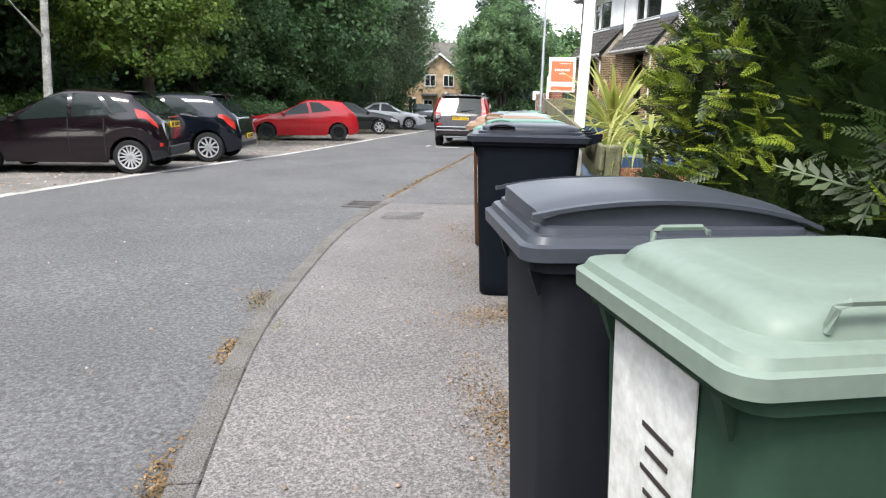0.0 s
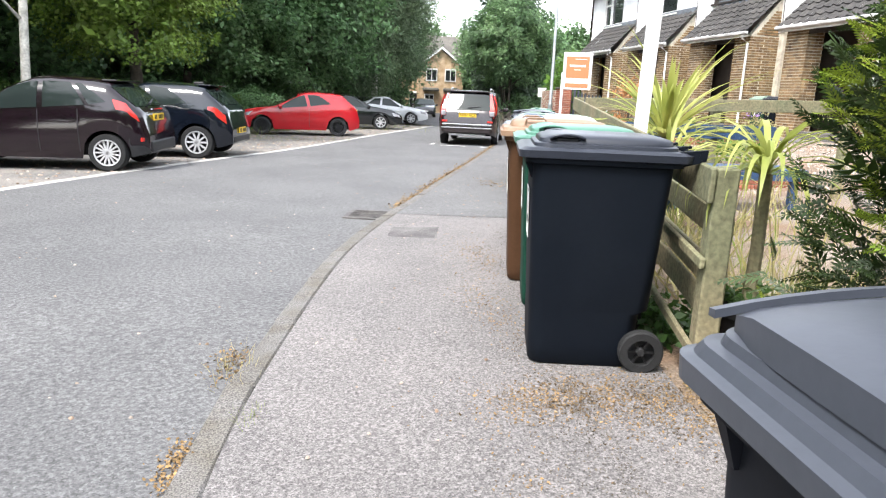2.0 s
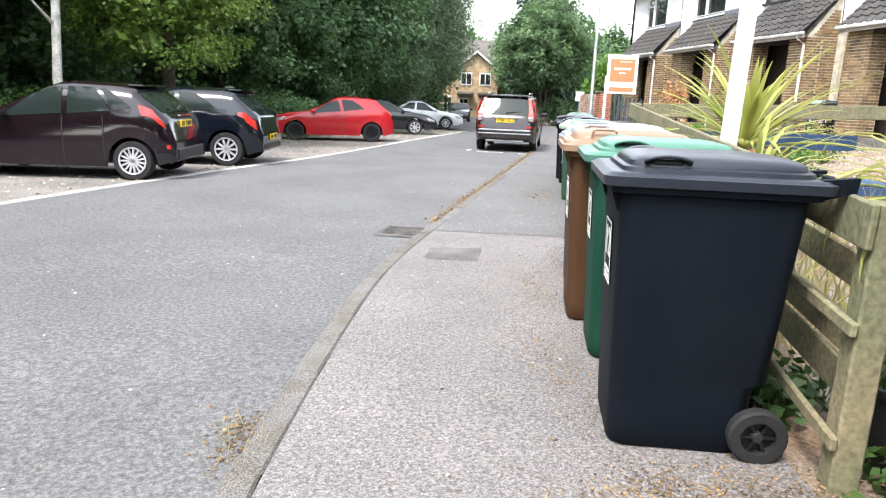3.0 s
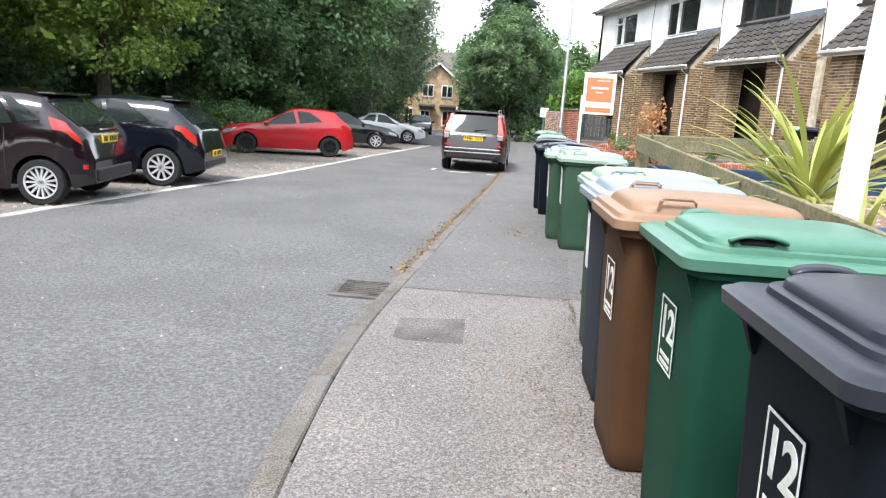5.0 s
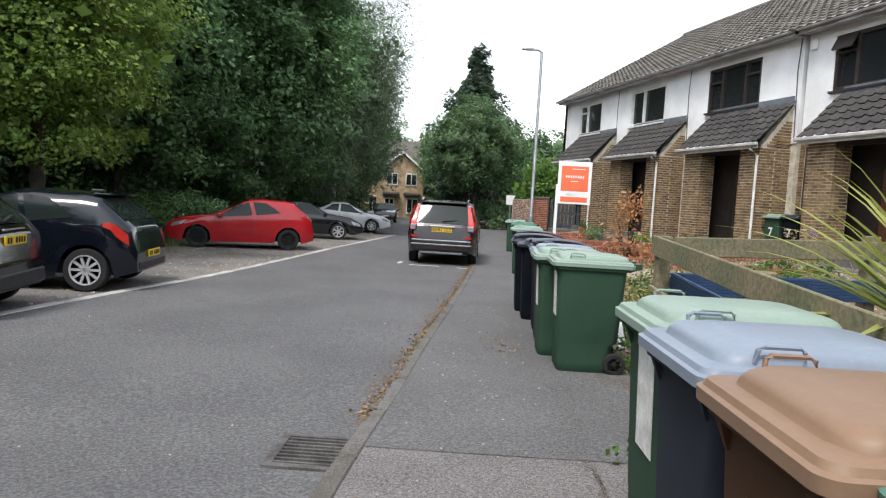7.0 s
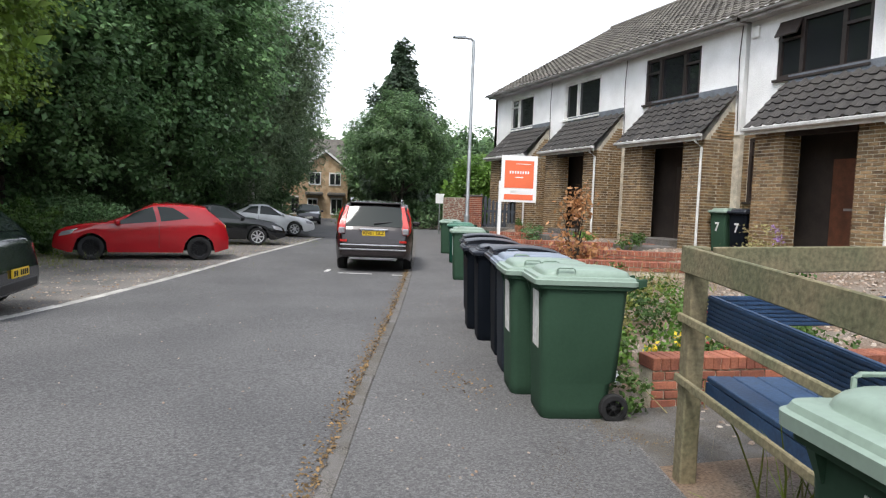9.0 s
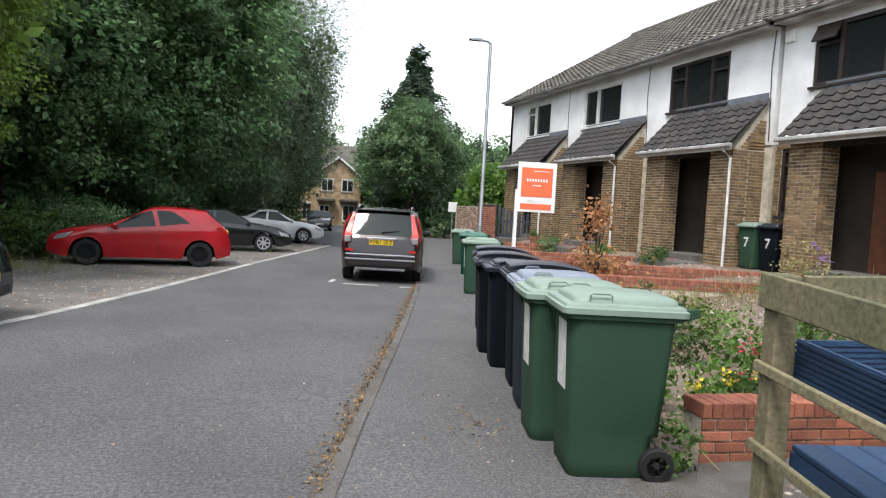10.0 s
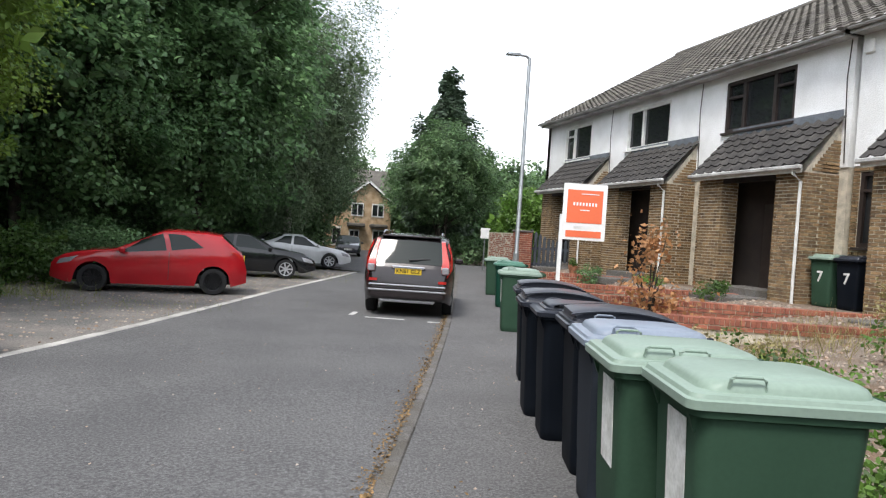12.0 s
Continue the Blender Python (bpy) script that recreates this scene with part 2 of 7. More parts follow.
def box_bm(bm, cx, cy, cz, sx, sy, sz, rz=0.0, bevel=0.0, m=None):
    mm = (m or Matrix()) @ pose(cx, cy, cz, 0, 0, rz) @ Matrix.Diagonal((sx, sy, sz, 1))
    r = bmesh.ops.create_cube(bm, size=1, matrix=mm)
    if bevel:
        es = list({e for v in r["verts"] for e in v.link_edges})
        bmesh.ops.bevel(bm, geom=es, offset=bevel, segments=1, affect="EDGES", profile=0.5)
    return bm


def box(name, cx, cy, cz, sx, sy, sz, material, parent=None, rz=0.0, bevel=0.0, label="", m=None):
    return part(name, box_bm(bmesh.new(), cx, cy, cz, sx, sy, sz, rz, bevel, m), material, parent, label)


def tube_bm(bm, pts, radii, n=8, cap=True):
    """A tapered tube along points."""
    rings = []
    for i, p in enumerate(pts):
        p = Vector(p)
        d = (Vector(pts[min(i + 1, len(pts) - 1)]) - Vector(pts[max(i - 1, 0)])).normalized()
        a = d.orthogonal().normalized() if abs(d.z) < 0.95 else Vector((1, 0, 0))
        a = (a - d * a.dot(d)).normalized()
        b = d.cross(a)
        rings.append([bm.verts.new(p + (a * math.cos(k * math.tau / n) + b * math.sin(k * math.tau / n)) * radii[i]) for k in range(n)])
    for r0, r1 in zip(rings, rings[1:]):
        for k in range(n):
            bm.faces.new((r0[k], r0[(k + 1) % n], r1[(k + 1) % n], r1[k]))
    if cap:
        bm.faces.new(rings[0][::-1])
        bm.faces.new(rings[-1])
    return bm


def rounded(hx, hy, r, z, ox=0.0, oy=0.0, k=6):
    """A ring of points round a rounded rectangle."""
    out = []
    for cx, cy, a0 in ((hx - r, hy - r, 0), (-hx + r, hy - r, 90), (-hx + r, -hy + r, 180), (hx - r, -hy + r, 270)):
        for i in range(k + 1):
            a = radians(a0 + 90 * i / k)
            out.append((ox + cx + r * math.cos(a), oy + cy + r * math.sin(a), z))
    return out


def loft_bm(bm, rings, bottom=True, top=True):
    vs = [[bm.verts.new(p) for p in ring] for ring in rings]
    n = len(vs[0])
    for a, b in zip(vs, vs[1:]):
        for i in range(n):
            bm.faces.new((a[i], a[(i + 1) % n], b[(i + 1) % n], b[i]))
    if bottom:
        bm.faces.new(vs[0][::-1])
    if top:
        bm.faces.new(vs[-1])
    return bm


def lathe_bm(bm, profile, n=24, m=None, closed=False):
    """profile: (radius, height) pairs, turned round z."""
    m = m or Matrix()
    rings = [[bm.verts.new(m @ Vector((r * math.cos(k * math.tau / n), r * math.sin(k * math.tau / n), z))) for k in range(n)] for r, z in profile]
    pairs = list(zip(rings, rings[1:])) + ([(rings[-1], rings[0])] if closed else [])
    for a, b in pairs:
        for k in range(n):
            bm.faces.new((a[k], a[(k + 1) % n], b[(k + 1) % n], b[k]))
    return bm


def writing(name, body, size, material, parent, m, extrude=0.001):
    cu = bpy.data.curves.new(name, "FONT")
    cu.body, cu.size, cu.extrude = body, size, extrude
    cu.align_x, cu.align_y, cu.offset = "CENTER", "CENTER", size * 0.025
    cu.materials.append(material)
    ob = new(name, cu)
    ob.parent = parent
    ob.matrix_basis = m
    return ob


def smooth_line(pts, step=0.5):
    """Catmull-Rom through points, resampled evenly."""
    p = np.array(pts, float)
    p = np.vstack([2 * p[0] - p[1], p, 2 * p[-1] - p[-2]])
    out = []
    for i in range(1, len(p) - 2):
        for t in np.linspace(0, 1, 20, endpoint=False):
            a, b, c, d = p[i - 1:i + 3]
            out.append(0.5 * (2 * b + (c - a) * t + (2 * a - 5 * b + 4 * c - d) * t ** 2 + (3 * b - a - 3 * c + d) * t ** 3))
    out.append(p[-2])
    out = np.array(out)
    s = np.r_[0, np.cumsum(np.hypot(*np.diff(out, axis=0).T))]
    q = np.arange(0, s[-1], step)
    return np.c_[np.interp(q, s, out[:, 0]), np.interp(q, s, out[:, 1])]


def offset(line, d):
    """The line moved d metres to its right."""
    t = np.gradient(line, axis=0)
    t /= np.hypot(t[:, 0], t[:, 1])[:, None]
    return line + np.c_[t[:, 1], -t[:, 0]] * d


def gz(y):
    """Height of the pavement along the street."""
    y = np.asarray(y, float)
    return np.where(y > 0.5, -0.01 * np.minimum(y, 80), -0.005 - 0.04 * (0.5 - np.maximum(y, -2.6)))


def pave_z(x, y):
    """Height of the pavement, which rises a little from the kerb to its back."""
    rise = float(np.interp(y, (-3.0, 0.0, 1.5, 4.0, 7.0), (0.014, 0.02, 0.028, 0.04, 0.005)))
    return float(gz(y)) + rise * min(2.0, max(0.0, x - x_at(KERB, y) - 0.13))


def strip(name, a, b, za, zb, material, parent=None, n=1):
    """A surface between two lines of equal length; za, zb: height above the street's fall."""
    vs, fs = [], []
    for p, q in zip(a, b):
        for k in range(n + 1):
            x, y = p + (q - p) * k / n
            vs.append((x, y, float(gz(y)) + za + (zb - za) * k / n))
    w = n + 1
    for i in range(len(a) - 1):
        for k in range(n):
            fs.append((i * w + k, i * w + k + 1, (i + 1) * w + k + 1, (i + 1) * w + k))
    return mesh_ob(name, vs, fs, material, parent)


# ---- ground, road, pavement ----
KERB = smooth_line([(-0.82, -40), (-0.67, -8), (-0.52, -3), (-0.45, -1), (-0.38, 0.2), (-0.25, 1.28), (0.15, 3.4), (0.57, 4.9),
                    (1.30, 6.93), (2.07, 9.09), (3.36, 12.6), (5.15, 17.7), (7.6, 25), (9.9, 32), (11.4, 36), (13.4, 39), (17, 40.8), (30, 42.5)], 0.3)
LEFT = smooth_line([(-7.5, -40), (-5.9, -4), (-5.1, 2), (-4.1, 6.5), (-2.95, 9.6), (-1.95, 12.0), (-0.9, 14.3), (0.1, 16.9), (1.05, 19.6), (2.45, 23.6),
                    (4.35, 28.6), (5.4, 31.5), (5.95, 33.2), (5.9, 35), (4.5, 37.5), (0, 40), (-8, 42.5), (-20, 45)], 0.3)
BACK = offset(KERB, 2.02)


def x_at(line, y):
    o = np.argsort(line[:, 1])
    return float(np.interp(y, line[o, 1], line[o, 0]))


gv, gf = [], []
gys = [-400, -150, -60, -40, -20, -10, -6, -3, 0, 3, 6, 10, 15, 20, 25, 30, 35, 40, 45, 50, 60, 70, 80, 110, 160, 300, 900]
gxs = [-700, -250, -100, -50, -30, -20, -14, -10, -7, -4, -1, 2, 5, 8, 11, 14, 18, 24, 30, 50, 90, 200, 600]
for y in gys:
    for x in gxs:
        gv.append((x, y, float(gz(y)) - 0.12))
for j in range(len(gys) - 1):
    for i in range(len(gxs) - 1):
        k = j * len(gxs) + i
        gf.append((k, k + 1, k + 1 + len(gxs), k + len(gxs)))
tagged(mesh_ob("ground", gv, gf, M_earth), "dark leafy earth and rough grass under trees", "ground", kind="structure")

ROAD_DROP = -0.018
# road: rows across from the left edge to the kerb
ry = np.arange(-40, 36.5, 0.5)
ra = np.array([(x_at(LEFT[LEFT[:, 1] < 34.4], y) if y < 33 else 6.1, y) for y in ry])
rb = np.array([(x_at(KERB[:225 + 60], y) + 0.02, y) for y in ry])
road = tagged(strip("road", ra, rb, ROAD_DROP, ROAD_DROP, M_road, n=4), "worn grey asphalt road with faint pale scuffs", "road", kind="structure")
JUNCTION = [(-30, 38.5), (4.6, 35.2), (6.3, 33), (10.6, 33.4), (12, 37), (14, 39.6), (20, 41.2), (45, 43.4), (45, 50), (18, 47.5), (15.2, 50), (15.8, 62), (19, 80), (12, 80), (9.6, 62),
            (6.5, 50), (0, 46.5), (-30, 48)]
jb = bmesh.new()
jf = jb.faces.new([jb.verts.new((x, y, float(gz(y)) + ROAD_DROP - 0.006)) for x, y in JUNCTION])
bmesh.ops.triangulate(jb, faces=[jf])
part("junction_asphalt", jb, M_road, road)


def crossfall(ob):
    """Lifts a strip of the pavement to its rise across."""
    for v in ob.data.vertices:
        v.co.z += pave_z(v.co.x, v.co.y) - float(gz(v.co.y))
    return ob


pavement = tagged(crossfall(strip("pavement", offset(KERB, 0.13), BACK, 0.0, 0.0, M_pave, n=4)), "speckled old grey asphalt pavement with moss along its back", "pavement", kind="structure")
newer = KERB[(KERB[:, 1] > 5.65) & (KERB[:, 1] < 41)]
crossfall(strip("newer_surface", offset(newer, 0.13), offset(newer, 2.0), 0.004, 0.004, M_pave2, pavement, n=4))
pm = Matrix.Translation((1.02, 4.53, pave_z(1.02, 4.53) + 0.0015)) @ pose(0, 0, 0, 0, -2.6, -14)
box("dark_patch", 0, 0, 0, 0.46, 0.5, 0.005, M_patch, pavement, m=pm)

kb = []
kl = offset(KERB, 0.065)
seg = np.r_[0, np.cumsum(np.hypot(*np.diff(kl, axis=0).T))]
stone = box_bm(bmesh.new(), 0, 0, -0.1, 0.125, 0.905, 0.2, bevel=0.012)
stone_me = bpy.data.meshes.new("kerb_stone")
stone.to_mesh(stone_me)
stone.free()
stone_me.materials.append(M_kerb)
rk = random.Random(4)
s0 = float(np.interp(-8, KERB[:, 1], seg))
while s0 < seg[-1] - 20:
    x, y = np.interp(s0 + .457, seg, kl[:, 0]), np.interp(s0 + .457, seg, kl[:, 1])
    dx, dy = np.interp(s0 + .9, seg, kl[:, 0]) - np.interp(s0, seg, kl[:, 0]), np.interp(s0 + .9, seg, kl[:, 1]) - np.interp(s0, seg, kl[:, 1])
    k = new("kerb_stone", stone_me)
    k.parent = pavement
    k.matrix_basis = pose(x + rk.uniform(-.006, .006), y, float(gz(y)) + 0.002 + rk.uniform(-.003, .002), math.degrees(math.atan(float(gz(y + .4) - gz(y - .4)) / .8)) + rk.uniform(-.2, .2), 0, -math.degrees(math.atan2(dx, dy)) + rk.uniform(-.5, .5))
    s0 += 0.914

# parking strip and its pale edging
lot = LEFT[LEFT[:, 1] < 33]
parking = tagged(strip("parking_strip", offset(lot, -6.5), offset(lot, -0.05), -0.03, -0.03, M_gravel, n=5), "loose grey gravel parking strip beside the road", "gravel", kind="structure")
edging = tagged(new("edging"), "row of pale flush edging stones along the road", "edging", kind="structure")
el = offset(lot, 0.0)
seg = np.r_[0, np.cumsum(np.hypot(*np.diff(el, axis=0).T))]
es_bm = box_bm(bmesh.new(), 0, 0, -0.03, 0.15, 0.905, 0.08, bevel=0.01)
es_me = bpy.data.meshes.new("edging_stone")
es_bm.to_mesh(es_me)
es_bm.free()
es_me.materials.append(M_edge)
s0 = float(np.interp(-12, LEFT[:, 1], np.r_[0, np.cumsum(np.hypot(*np.diff(LEFT, axis=0).T))]))
while s0 < seg[-1] - 1:
    f = lambda s, c: float(np.interp(s, seg, el[:, c]))
    k = new("edging_stone", es_me)
    k.parent = edging
    y = f(s0 + .457, 1)
    k.matrix_basis = pose(f(s0 + .457, 0), y, float(gz(y)) - 0.018 + rk.uniform(-.004, .004), 0, 0, -math.degrees(math.atan2(f(s0 + .9, 0) - f(s0, 0), f(s0 + .9, 1) - f(s0, 1))))
    s0 += 0.914

# bay marks under the dark car
for x, y, lx, ly, r in ((3.5, 18.5, 0.1, 0.5, -20), (4.0, 17.85, 0.75, 0.09, -20), (5.0, 17.35, 0.55, 0.09, -20)):
    box("bay_mark", x, y, float(gz(y)) + ROAD_DROP + 0.001, lx, ly, 0.006, M_paint, road, rz=r)

# gully grate by the kerb
def gully():
    m = Matrix.Translation((0.68, 5.66, float(gz(5.66)) + ROAD_DROP + 0.004)) @ pose(0, 0, 0, 0, 0, -16)
    g = tagged(new("drain_grate"), "rusty cast iron drain grate in the gutter", "drain")
    g.matrix_basis = m
    # thin slab below the bars, its colour gives the shade of a hole
    box("pit_shade", 0, 0, -0.002, 0.44, 0.46, 0.004, M_hole, g)
    bm = bmesh.new()
    for sx in (-1, 1):
        box_bm(bm, sx * 0.225, 0, 0.006, 0.05, 0.52, 0.016)
        box_bm(bm, 0, sx * 0.24, 0.006, 0.40, 0.05, 0.016)
    part("frame", bm, M_iron, g)
    for i in range(8):
        box("bar", 0, -0.185 + i * 0.053, 0.005, 0.40, 0.02, 0.014, M_iron, g)
gully()


# ---- wheeled bins ----
def plastic(name, c, rough=0.55):
    lid = rough < 0.5
    return mat(name, c, rough * (1.1 if lid else 1.1), spread=0.05, scale=2.5, fine=45, bump=0.06, second=tuple(min(1, v * 1.1 + 0.002) for v in c), depth=0.004, spec=0.3 if lid else 0.1)


BIN_COLOURS = {
    "green": (plastic("green_bin_plastic", (0.03, 0.064, 0.04)), plastic("faded_green_lid", (0.22, 0.29, 0.24), 0.38)),
    "deep green": (plastic("deep_green_bin_plastic", (0.008, 0.044, 0.028)), plastic("mid_green_lid", (0.065, 0.165, 0.12), 0.35)),
    "black": (plastic("black_bin_plastic", (0.004, 0.006, 0.01)), plastic("black_lid", (0.02, 0.023, 0.032), 0.32)),
    "grey": (plastic("grey_bin_plastic", (0.022, 0.027, 0.036)), plastic("pale_grey_lid", (0.2, 0.235, 0.29), 0.36)),
    "charcoal": (plastic("charcoal_bin_plastic", (0.012, 0.0135, 0.018)), plastic("charcoal_lid", (0.045, 0.05, 0.063), 0.36)),
    "faded green": (plastic("old_green_bin_plastic", (0.026, 0.055, 0.036)), plastic("bleached_green_lid", (0.17, 0.215, 0.18), 0.42)),
    "brown": (plastic("brown_bin_plastic", (0.065, 0.032, 0.016)), plastic("faded_brown_lid", (0.22, 0.138, 0.088), 0.42)),
}


def wheeled_bin(colour, lid_kind, label, notice="", number=""):
    """A 240 litre bin. Its front looks along -x, the handle and wheels lie at +x; the street runs along y."""
    mb, ml = BIN_COLOURS[colour]
    b = tagged(new("wheeled_bin"), label, "wheeled bin", "row of wheeled bins")
    # body: a tapered tub, its foot recessed above the wheels
    rings = []
    for z, x0, x1, hy, r in ((0.0, -0.255, 0.2, 0.205, 0.06), (0.012, -0.265, 0.21, 0.215, 0.065), (0.1, -0.27, 0.215, 0.222, 0.065), (0.26, -0.275, 0.225, 0.228, 0.065),
                             (0.28, -0.277, 0.262, 0.23, 0.06), (0.6, -0.29, 0.28, 0.248, 0.06), (0.9, -0.3, 0.297, 0.264, 0.055), (0.975, -0.303, 0.3, 0.268, 0.055)):
        rings.append(rounded((x1 - x0) / 2, hy, r, z, (x0 + x1) / 2))
    part("body", loft_bm(bmesh.new(), rings), mb, b, smooth=True)
    # rim under the lid, with small brackets
    part("rim", loft_bm(bmesh.new(), [rounded(0.325, 0.278, 0.05, 0.93, 0.0), rounded(0.335, 0.284, 0.05, 0.932, 0.0), rounded(0.337, 0.286, 0.05, 0.972, 0.0), rounded(0.3, 0.26, 0.05, 0.975, 0)]), mb, b)
    for y in (-0.2, 0.2):
        bm = bmesh.new()
        loft_bm(bm, [[(-0.33, y - .015, .93), (-0.33, y + .015, .93), (-0.298, y + .015, .93), (-0.298, y - .015, .93)],
                     [(-0.305, y - .008, .86), (-0.305, y + .008, .86), (-0.295, y + .008, .86), (-0.295, y - .008, .86)]])
        part("rim_bracket", bm, mb, b)
    # lid
    if lid_kind == "tray":
        rr = [rounded(0.352, 0.29, 0.05, 0.958), rounded(0.362, 0.297, 0.05, 0.96), rounded(0.364, 0.298, 0.05, 0.992), rounded(0.352, 0.29, 0.05, 0.998),
              rounded(0.345, 0.284, 0.05, 1.013), rounded(0.335, 0.276, 0.05, 1.016), rounded(0.312, 0.252, 0.075, 1.017, 0.012), rounded(0.31, 0.25, 0.078, 1.019, 0.012), rounded(0.306, 0.246, 0.08, 1.034, 0.013),
              rounded(0.298, 0.239, 0.085, 1.047, 0.014), rounded(0.282, 0.226, 0.09, 1.057, 0.014), rounded(0.26, 0.206, 0.09, 1.062, 0.015), rounded(0.215, 0.165, 0.08, 1.064, 0.018), rounded(0.205, 0.157, 0.075, 1.067, 0.018), rounded(0.195, 0.148, 0.07, 1.07, 0.02),
              rounded(0.1, 0.07, 0.04, 1.072, 0.02)]
        lid = part("lid", loft_bm(bmesh.new(), rr), ml, b, sharp=28)
        for y in (-0.245, 0.245):
            part("lid_handle", tube_bm(bmesh.new(), [(-0.21, y, 1.03), (-0.205, y * 1.03, 1.066), (-0.19, y * 1.04, 1.074), (-0.1, y * 1.04, 1.074), (-0.085, y * 1.03, 1.066), (-0.08, y, 1.03)], [0.007] * 6, 6), ml, lid)
    elif lid_kind == "barrel":
        rr = [rounded(0.352, 0.29, 0.05, 0.958), rounded(0.362, 0.297, 0.05, 0.96), rounded(0.364, 0.298, 0.05, 0.992), rounded(0.35, 0.288, 0.05, 0.998),
              rounded(0.342, 0.28, 0.05, 1.014), rounded(0.325, 0.268, 0.05, 1.016), rounded(0.322, 0.264, 0.05, 1.03), rounded(0.31, 0.255, 0.05, 1.034), rounded(0.27, 0.21, 0.05, 1.03)]
        lid = part("lid", loft_bm(bmesh.new(), rr), ml, b)
        # arched cover over it, higher in the middle of its length
        vs, fs = [], []
        nx, ny = 14, 8
        for lift in (0, 1):
            for i in range(nx + 1):
                u = i / nx
                x = -0.325 + 0.68 * u
                z = 1.045 + 0.06 * math.sin(math.pi * min(1, 0.1 + u * 0.9)) ** 0.7 if lift else 1.031
                for j in range(ny + 1):
                    v = j / ny * 2 - 1
                    hw = 0.238 - 0.02 * max(0, (u - 0.85)) / 0.15
                    inset = 0.02 * max(0, 1 - u * 12)
                    vs.append((x + inset * abs(v) ** 4, v * hw, z - lift * (0.014 * abs(v) ** 8 + 0.006 * abs(v) ** 2 - 0.003 * math.sin(9 * u + 2 * v))))
        w = ny + 1
        off = (nx + 1) * w
        for i in range(nx):
            for j in range(ny):
                a = i * w + j
                fs.append((a + off, a + w + off, a + w + 1 + off, a + 1 + off))
                fs.append((a, a + 1, a + w + 1, a + w))
        for i in range(nx):
            a, c = i * w, i * w + ny
            fs += [(a, a + w, a + w + off, a + off), (c + w, c, c + off, c + w + off)]
        for j in range(ny):
            a, c = j, nx * w + j
            fs += [(a + 1, a, a + off, a + 1 + off), (c, c + 1, c + 1 + off, c + off)]
        mesh_ob("cover", vs, fs, ml, lid, smooth=True).data.set_sharp_from_angle(angle=radians(40))
        vs, fs = [], []
        for i in range(nx + 1):
            u = i / nx
            z = 1.045 + 0.06 * math.sin(math.pi * min(1, 0.1 + u * 0.9)) ** 0.7
            for yy, zz in ((0.236, -0.022), (0.252, -0.022), (0.252, -0.012), (0.236, -0.010)):
                vs.append((-0.335 + 0.69 * u, yy, z + zz))
        for i in range(nx):
            o = i * 4
            fs += [(o + j, o + (j + 1) % 4, o + 4 + (j + 1) % 4, o + 4 + j) for j in range(4)]
        fs += [(0, 3, 2, 1), (nx * 4, nx * 4 + 1, nx * 4 + 2, nx * 4 + 3)]
        mesh_ob("cover_edge", vs, fs, ml, lid)
        mesh_ob("cover_edge", [(x, -y, z) for x, y, z in vs], [f[::-1] for f in fs], ml, lid)
        for y in (-0.22, -0.12, 0.12):
            box("raised_rib", 0.28, y, 1.034, 0.1, 0.02, 0.012, ml, lid)
    else:  # low domed lid with two grips near its front corners
        rr = [rounded(0.352, 0.29, 0.05, 0.952), rounded(0.362, 0.297, 0.05, 0.954), rounded(0.366, 0.3, 0.05, 0.985), rounded(0.352, 0.29, 0.05, 0.99),
              rounded(0.345, 0.284, 0.05, 0.996), rounded(0.33, 0.27, 0.05, 0.998), rounded(0.31, 0.252, 0.075, 0.999, 0.01), rounded(0.307, 0.25, 0.078, 1.012, 0.01), rounded(0.298, 0.242, 0.08, 1.016, 0.012),
              rounded(0.29, 0.236, 0.085, 1.016, 0.012), rounded(0.286, 0.232, 0.085, 1.032, 0.012), rounded(0.272, 0.22, 0.085, 1.042, 0.014), rounded(0.24, 0.19, 0.08, 1.05, 0.018), rounded(0.19, 0.14, 0.07, 1.056, 0.02),
              rounded(0.1, 0.07, 0.04, 1.05, 0.02)]
        lid = part("lid", loft_bm(bmesh.new(), rr), ml, b, sharp=44)
        for y in (-0.232, 0.232):
            sy = 1 if y > 0 else -1
            # black pad in place of the shadow under the grip
            box("grip_shade_pad", -0.16, y * 0.95, 1.03, 0.1, 0.04, 0.02, M_pot, lid, bevel=0.008)
            vs, fs = [], []
            for i in range(9):
                u = i / 8
                x, z = -0.235 + 0.15 * u, 1.034 + 0.016 * math.sin(math.pi * u) ** 0.6
                for yy, dz in ((0.0, 0.0), (0.028, 0.006), (0.028, -0.004), (0.0, -0.008)):
                    vs.append((x, y + sy * (yy - 0.01), z + dz))
            for i in range(8):
                o = i * 4
                fs += [(o + j, o + (j + 1) % 4, o + 4 + (j + 1) % 4, o + 4 + j) for j in range(4)]
            fs += [(0, 3, 2, 1), (32, 33, 34, 35)]
            mesh_ob("lid_handle", vs, fs, ml, lid, smooth=True)
    # hinge bar and grips at the back
    part("handle_bar", tube_bm(bmesh.new(), [(0.4, -0.27, 0.985), (0.4, 0.27, 0.985)], [0.016] * 2, 8), mb, b)
    for y in (-0.25, 0.0, 0.25):
        bm = bmesh.new()
        loft_bm(bm, [[(0.31, y - .02, .935), (0.31, y + .02, .935), (0.31, y + .02, 1.0), (0.31, y - .02, 1.0)],
                     [(0.415, y - .018, .965), (0.415, y + .018, .965), (0.42, y + .018, 1.012), (0.42, y - .018, 1.012)]])
        part("hinge", bm, mb, b)
    part("axle", tube_bm(bmesh.new(), [(0.235, -0.26, 0.1), (0.235, 0.26, 0.1)], [0.012] * 2, 8), M_black, b)
